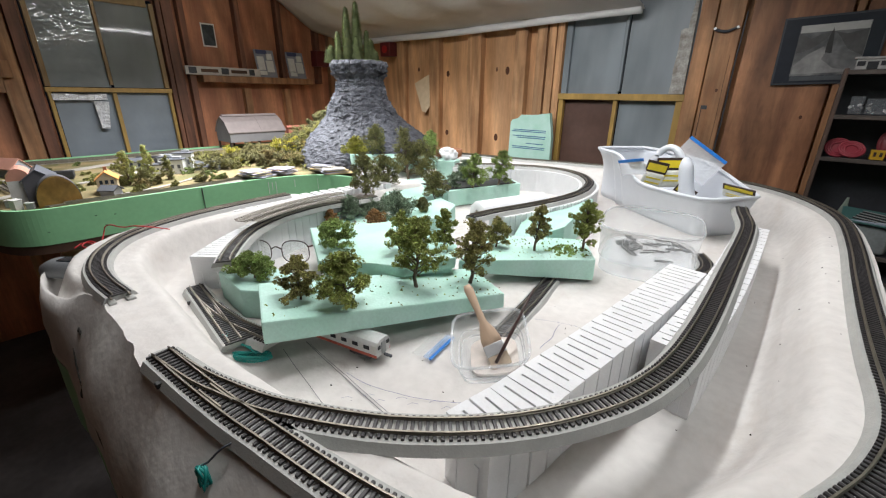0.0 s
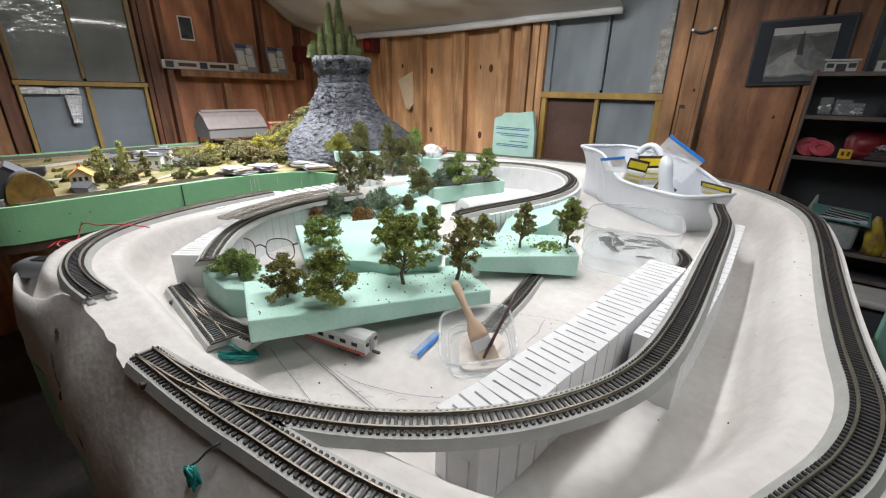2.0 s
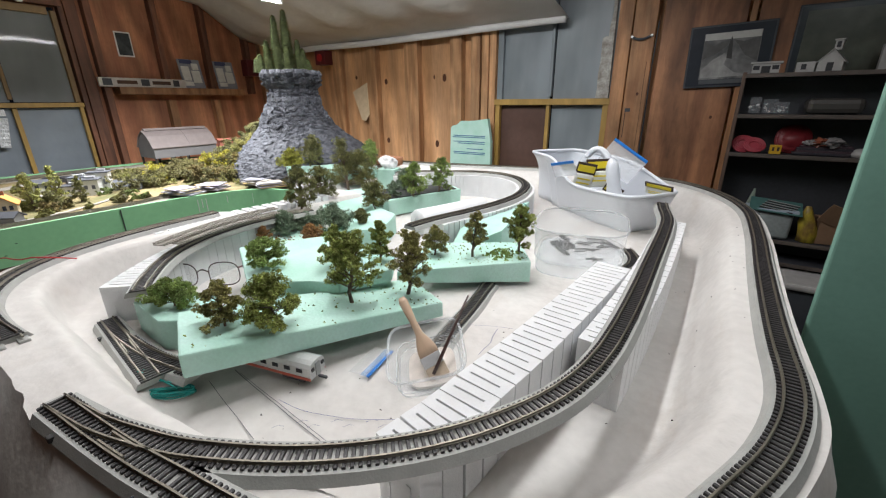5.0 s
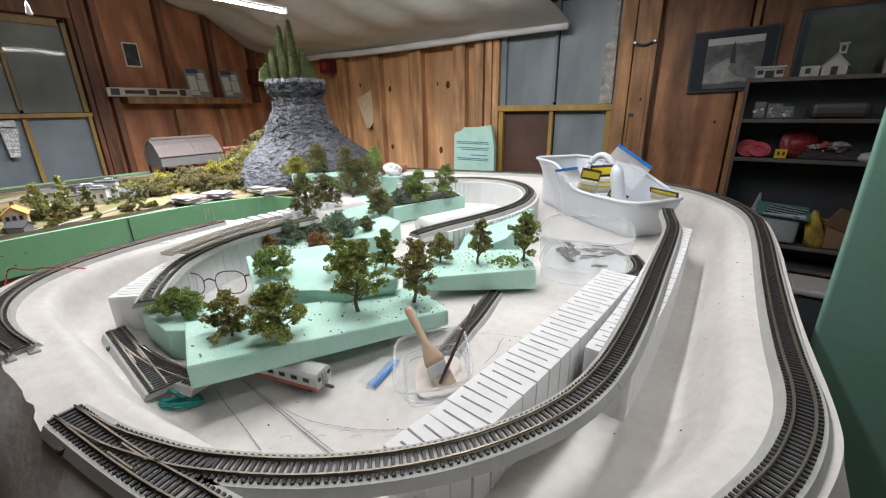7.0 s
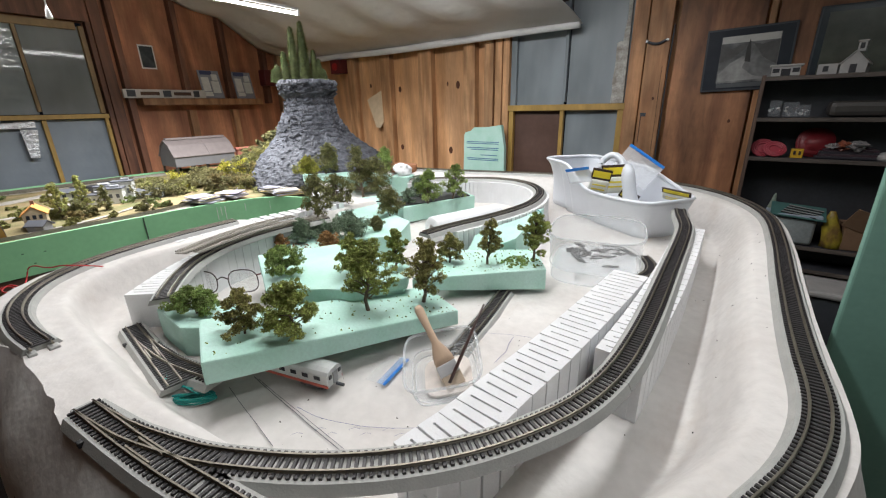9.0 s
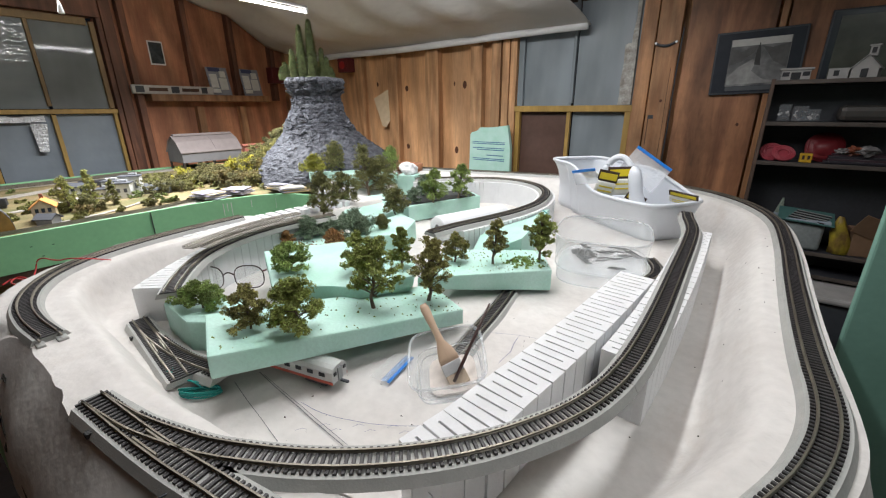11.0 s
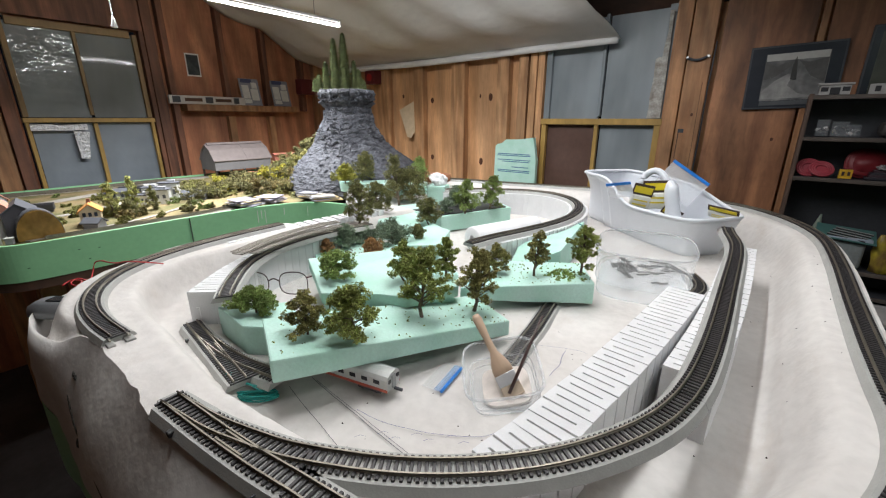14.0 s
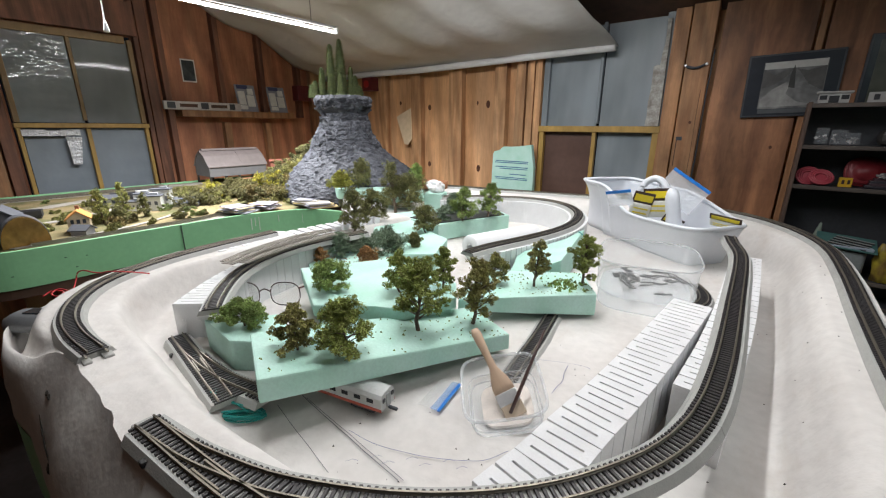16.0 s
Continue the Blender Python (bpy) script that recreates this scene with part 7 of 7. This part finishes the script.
# framed pictures
def picture(x, z, w, h, label, border=0.055):
    e = thing("framed_picture", (x, YB + 0.002, z), label, "picture", "framed pictures")
    part("frame", boxed((0, 0, 0), (w, 0.018, h), None, 0.002), BLACK, e, "black wooden frame")
    part("mount", boxed((0, -0.0095, 0), (w - 0.016, 0.003, h - 0.016)), plain("dark_slate_mount", (0.032, 0.038, 0.05), 0.25), e, "dark slate mount board")
    return e


e = picture(-0.040, 1.628, 0.325, 0.265, "black framed landscape photograph in a dark mount")
e.matrix_basis = pose(-0.040, YB + 0.002, 1.628, 0, -1.5, 0)
PH = mat("grey_landscape_print", (0.28, 0.28, 0.28), 0.3, var=0.6, scale=9, fine=40, bump=0.0, colour2=(0.06, 0.065, 0.07))
part("photograph", boxed((0.005, -0.0115, 0.0), (0.215, 0.002, 0.195)), PH, e, "grey landscape photograph")
# grey strip on the mount, just below the photograph
part("lower_strip", boxed((0.0, -0.0112, -0.108), (0.20, 0.002, 0.018)), plain("grey_reflection_print", (0.12, 0.13, 0.14), 0.2), e)
part("photo_sky", boxed((0.005, -0.0128, 0.083), (0.21, 0.001, 0.028)), plain("pale_sky_print", (0.55, 0.55, 0.53), 0.3), e)
for name_, pts_, depth_, tone in (("photo_hill", [(-0.10, 0.069), (-0.10, -0.01), (-0.055, 0.005), (-0.012, 0.040), (0.0, 0.066), (-0.03, 0.060), (-0.06, 0.045)], 0.0130, 0.14),
                                  ("photo_hill", [(0.11, 0.069), (0.11, -0.03), (0.06, 0.0), (0.03, 0.045), (0.012, 0.066), (0.05, 0.055)], 0.0130, 0.12),
                                  ("photo_spire", [(-0.006, -0.01), (-0.004, 0.05), (0.004, 0.082), (0.010, 0.05), (0.016, -0.015)], 0.0138, 0.07),
                                  ("photo_river", [(-0.098, -0.09), (-0.098, -0.055), (-0.06, -0.015), (-0.015, 0.012), (0.0, 0.0), (-0.012, -0.035), (0.03, -0.07), (0.10, -0.088)], 0.0134, 0.38)):
    b = bmesh.new()
    prism(b, pts_, 0.0, 0.0006)
    bmesh.ops.rotate(b, verts=b.verts, cent=(0, 0, 0), matrix=Euler((radians(90), 0, 0)).to_matrix())
    part(name_, b, mat(name_ + "_print", (tone, tone, tone * 0.98), 0.3, var=0.35, scale=18, fine=60, bump=0.0), e).matrix_basis = pose(0, -depth_, 0)
e = picture(0.43, 1.655, 0.50, 0.30, "dark framed picture partly hidden by the shelf's models")
part("print", boxed((0, -0.0115, 0), (0.44, 0.002, 0.25)), mat("murky_print", (0.10, 0.105, 0.08), 0.3, var=0.5, scale=5, fine=20, bump=0.0), e)

# shelf unit
e = thing("shelf_unit", (0, 0, 0), "tall dark shelf unit crowded with hobby supplies", "shelf")
SHELFB = mat("dull_black_shelf", (0.045, 0.047, 0.055), 0.5, var=0.3, scale=8, fine=90, bump=0.05)
SX0, SX1, SY0, SY1 = 0.045, 1.35, 2.29, 2.44
for z in (0.10, 0.42, 0.74, 0.84, 1.21, 1.372, 1.533):
    part("shelf_board", boxed(((SX0 + SX1) / 2, (SY0 + SY1) / 2, z), (SX1 - SX0, SY1 - SY0, 0.015), None, 0.002), SHELFB, e)
    part("shelf_edge", boxed(((SX0 + SX1) / 2, SY0 - 0.003, z), (SX1 - SX0, 0.006, 0.016), None, 0.001), mat("worn_brown_edge", (0.13, 0.105, 0.09), 0.6, var=0.5, scale=14, fine=90, stretch=(0.3, 1, 1)), e, "worn greyish front edge")
for x in (SX0 - 0.006, SX1):
    part("side_board", boxed((x, (SY0 + SY1) / 2, 0.775), (0.014, SY1 - SY0 + 0.004, 1.545), None, 0.002), mat("brown_side_board", (0.15, 0.095, 0.07), 0.6, var=0.4, scale=8, fine=60, stretch=(1, 1, 0.3)), e)
part("back_board", boxed(((SX0 + SX1) / 2, SY1 + 0.004, 0.775), (SX1 - SX0, 0.006, 1.54)), SHELFB, e)


def on_shelf(name, x, z, label, cat, y=2.36, rz=0):
    return thing(name, (x, y, z + 0.0095), label, cat, "", "", rz)


WH = plain("white_model_card", (0.44, 0.43, 0.42), 0.6)
DARKP = plain("dark_openings", (0.02, 0.02, 0.025), 0.5)
e = on_shelf("model_porch_house", 0.105, 1.533, "white flat-roofed model house on the shelf", "model house", 2.33)
part("wall", boxed((0, 0, 0.018), (0.092, 0.05, 0.036), None, 0.001), WH, e)
part("roof", boxed((0, 0, 0.040), (0.108, 0.06, 0.008), None, 0.002), WH, e)
part("door", boxed((0, -0.0258, 0.014), (0.030, 0.002, 0.026)), DARKP, e)
for s in (-1, 1):
    part("window", boxed((s * 0.032, -0.0258, 0.021), (0.022, 0.002, 0.016), None, 0.0008), DARKP, e)
e = on_shelf("model_church", 0.295, 1.533, "white model church with a square belfry", "model church", 2.35, -15)
bw, br = bmesh.new(), bmesh.new()
gable(bw, br, 0.075, 0.075, 0.035, 0.042)
o = part("wall", bw, WH, e)
o.matrix_basis = pose(0.02, 0, 0, 0, 0, 90)
o = part("roof", br, WH, e)
o.matrix_basis = pose(0.02, 0, 0, 0, 0, 90)
part("belfry", boxed((0.03, -0.02, 0.092), (0.024, 0.024, 0.034), None, 0.001), WH, e)
part("belfry_roof", boxed((0.03, -0.02, 0.111), (0.032, 0.032, 0.006), None, 0.002), WH, e)
part("belfry_opening", boxed((0.03, -0.0325, 0.094), (0.012, 0.002, 0.020)), DARKP, e)
part("annex", boxed((-0.055, -0.01, 0.019), (0.06, 0.04, 0.038), None, 0.001), WH, e)
part("door", boxed((0.02, -0.0385, 0.016), (0.02, 0.002, 0.030)), DARKP, e)
part("window", boxed((-0.060, -0.031, 0.020), (0.016, 0.002, 0.020)), DARKP, e)
e = on_shelf("white_block", 0.475, 1.533, "pale blue and white upright packet", "packet", 2.36)
part("packet", boxed((0, 0, 0.045), (0.05, 0.03, 0.09), None, 0.002), WH, e)
GLASSJ = mat("jar_glass", (0.25, 0.27, 0.29), 0.1, var=0.1, scale=30, fine=100, bump=0.1, alpha=0.35)
rj = random.Random(9)
for x, w, h in ((0.100, 0.040, 0.066), (0.152, 0.050, 0.058), (0.196, 0.040, 0.046)):
    e = on_shelf("parts_bag", x, 1.372, "clear bag of small dark and silver parts", "plastic bag", 2.335)
    vs, fs = pane_mesh(w, h, 0.007, int(x * 500))
    film_ = from_faces("film", vs, fs, FILM, e, True)
    film_.matrix_basis = pose(-w / 2, -0.010, 0.002, -12, 0, 0)
    film_.visible_shadow = False
    for k in range(12):
        part("bit", boxed((0, 0, 0), (rj.uniform(0.005, 0.016), 0.005, rj.uniform(0.004, 0.012)), None, 0.001), (DARKP, GREYP, DARKP, WH)[k % 4], e).matrix_basis = pose(rj.uniform(-0.42, 0.42) * w, rj.uniform(-0.004, 0.012), 0.005 + rj.random() * h * 0.6, rj.uniform(-40, 40), rj.uniform(-60, 60), 0)
e = on_shelf("domed_box", 0.36, 1.372, "low dark box with a rounded lid", "box", 2.37)
part("lid", boxed((0, 0, 0.03), (0.18, 0.10, 0.06), None, 0.02), plain("olive_dark_lid", (0.06, 0.055, 0.05), 0.5), e)
REDP, PINKP = plain("red_plastic", (0.20, 0.018, 0.024), 0.45), plain("pink_plastic", (0.36, 0.05, 0.07), 0.45)
for x, y, r, tilt in ((0.090, 2.335, 0.040, 62), (0.130, 2.312, 0.038, 48)):
    e = on_shelf("coiled_strap", x, 1.21, "pinkish red coiled strap standing on the shelf", "coil", y)
    e.matrix_basis = pose(x, y, 1.2195 + r * 0.85, tilt, 0, 12)
    for k, rr in enumerate((r, r * 0.80, r * 0.60)):
        b = bmesh.new()
        ringp = [(rr * math.cos(a), rr * 0.92 * math.sin(a), 0.0) for a in np.linspace(0, 2 * math.pi, 29)]
        tube(b, ringp, 0.0048, 6, False)
        part("turn", b, PINKP, e, "", True)
    b = bmesh.new()
    prism(b, squircle(0, 0, r * 0.95, r * 0.88, 28, 2.0), -0.005, -0.002)
    part("backing", b, PINKP, e)
# large round tub lid with stepped ridges, leaning back
e = on_shelf("round_red_lid", 0.262, 1.21, "large round red plastic lid leaning at the shelf's back", "tray", 2.37)
e.matrix_basis = pose(0.262, 2.372, 1.2195 + 0.058, 74, 0, 4)
for z0, s in ((-0.004, 1.0), (0.002, 0.86), (0.004, 0.60)):
    b = bmesh.new()
    prism(b, squircle(0, 0, 0.064 * s, 0.060 * s, 36, 2.4), z0, z0 + 0.006)
    bmesh.ops.bevel(b, geom=list(b.edges), offset=0.0015, segments=1, affect="EDGES")
    part("disc", b, REDP, e, "", True)
e = on_shelf("flat_box", 0.365, 1.21, "stack of flat dark printed boxes", "box stack", 2.36)
for k in range(4):
    part("box", boxed((0.004 * (k % 2), 0, 0.005 + 0.0095 * k), (0.20 - 0.012 * k, 0.09, 0.009), None, 0.0012), plain("dark_box_print", (0.035 + 0.02 * (k % 2), 0.03, 0.04), 0.4), e)


def crumple(r, amount, seed, flat=0.7):
    b = bmesh.new()
    bmesh.ops.create_icosphere(b, subdivisions=3, radius=r)
    for v in b.verts:
        o = v.co / r * 2.2 + Vector((seed, seed * 2, 0))
        v.co *= 1 + amount * noise.noise(o) + amount * 0.6 * noise.noise(o * 2.7)
        v.co.z *= flat
    return b


for x, r, mt, lb in ((0.345, 0.030, plain("orange_film", (0.26, 0.075, 0.04), 0.35), "crumpled orange printed wrapper"), (0.385, 0.034, plain("white_film", (0.24, 0.23, 0.23), 0.3), "crumpled white wrapper on flat boxes"), (0.318, 0.024, plain("white_film", (0.24, 0.23, 0.23), 0.3), "crumpled white wrapper on flat boxes")):
    ob = part("wrapper", crumple(r, 0.55, x * 40, 0.55), mt, None, "")
    ob.matrix_basis = pose(x, 2.325, 1.2195 + 0.038 + r * 0.40)
    tagged(ob, lb, "wrapper", "crumpled wrappers")
e = on_shelf("yellow_box", 0.205, 1.21, "small yellow printed box at the shelf's edge", "box", 2.305)
part("carton", boxed((0, 0, 0.018), (0.040, 0.022, 0.036), None, 0.001), plain("yellow_carton", (0.62, 0.36, 0.02), 0.5), e)
for dx in (-0.008, 0.009):
    part("print_bar", boxed((dx, -0.0115, 0.020), (0.008, 0.001, 0.016)), BROWNP, e)
e = on_shelf("white_bowl", 0.49, 1.21, "upturned white bowl on the shelf", "bowl", 2.33)
b = bmesh.new()
bmesh.ops.create_uvsphere(b, u_segments=20, v_segments=10, radius=0.045, matrix=Matrix.Diagonal((1, 1, 0.5, 1)) @ Matrix.Translation((0, 0, 0.022)))
part("bowl", b, WH, e, "", True)
e = on_shelf("storage_box", 0.250, 0.84, "clear storage box with a pale lid and track pieces on top", "storage box", 2.345)
part("box", boxed((0, 0, 0.06), (0.16, 0.10, 0.12), None, 0.014), mat("cloudy_box", (0.30, 0.33, 0.33), 0.3, var=0.2, scale=20, fine=80, bump=0.1), e, "", True)
part("lid", boxed((0, 0, 0.126), (0.19, 0.12, 0.014), None, 0.004), plain("pale_blue_lid", (0.36, 0.42, 0.50), 0.4), e, "pale blue lid")
e = thing("cutting_mat", (0.262, 2.335, 0.9875), "small teal cutting mat with loose track on it", "cutting mat")
e.matrix_basis = pose(0.262, 2.330, 0.990, 20, 4, 0)
part("mat", boxed((0, 0, 0), (0.19, 0.11, 0.005), None, 0.002), plain("teal_mat", (0.06, 0.15, 0.14), 0.6), e)
for k in range(4):
    part("track_piece", boxed((0.005 + 0.006 * k, -0.035 + 0.020 * k, 0.005), (0.12, 0.010, 0.005), None, 0.001), TIE, e).rotation_euler = (0, 0, radians(-8))
    part("rail", boxed((0.005 + 0.006 * k, -0.035 + 0.020 * k, 0.0085), (0.118, 0.002, 0.002)), WH, e).rotation_euler = (0, 0, radians(-8))
e = on_shelf("cardboard_flap", 0.475, 0.84, "bent brown cardboard box with an open flap", "cardboard box", 2.36, 8)
CARD = plain("kraft_card", (0.22, 0.13, 0.075), 0.8)
part("box", boxed((0, 0, 0.055), (0.12, 0.09, 0.11), None, 0.002), CARD, e)
part("flap", boxed((0, 0, 0.04), (0.12, 0.004, 0.09), None, 0.001), CARD, e).matrix_basis = pose(-0.02, -0.05, 0.09, 24, 20, 0)
e = on_shelf("yellow_bag", 0.395, 0.84, "crumpled yellow and brown plastic bag", "bag", 2.32)
e.scale = (0.75, 0.85, 1.25)
b = bmesh.new()
rows = []
for z, a in ((0, 0.045), (0.03, 0.05), (0.07, 0.038), (0.10, 0.025), (0.125, 0.012)):
    rows.append([(a * math.cos(t) * (1 + 0.2 * math.sin(3 * t + z * 60)) - z * 0.25, 0.6 * a * math.sin(t), z) for t in np.linspace(0, 2 * math.pi, 19)[:-1]])
loft(b, rows)
part("bag", b, mat("yellow_bag_film", (0.42, 0.33, 0.03), 0.4, var=0.6, scale=22, fine=70, bump=0.4, colour2=(0.20, 0.12, 0.04)), e, "", True)
e = on_shelf("wrapped_shade", 0.165, 0.84, "upright greyish green paper cone", "paper cone", 2.40)
b = bmesh.new()
tube(b, [(0, 0, 0), (0.005, 0, 0.10), (0.012, 0, 0.20)], [0.035, 0.022, 0.004], 10)
part("cone", b, plain("grey_green_paper", (0.22, 0.27, 0.22), 0.7), e, "", True)
e = thing("lidded_bin", (0.46, 2.25, 0.10), "dark storage bin with a white lid, below the shelves", "storage bin")
part("bin", boxed((0, 0, 0.30), (0.22, 0.26, 0.58), None, 0.02), plain("smoky_bin", (0.05, 0.055, 0.065), 0.4), e, "", True)
part("lid", boxed((0, 0, 0.605), (0.25, 0.29, 0.03), None, 0.010), WH, e, "white rounded lid")
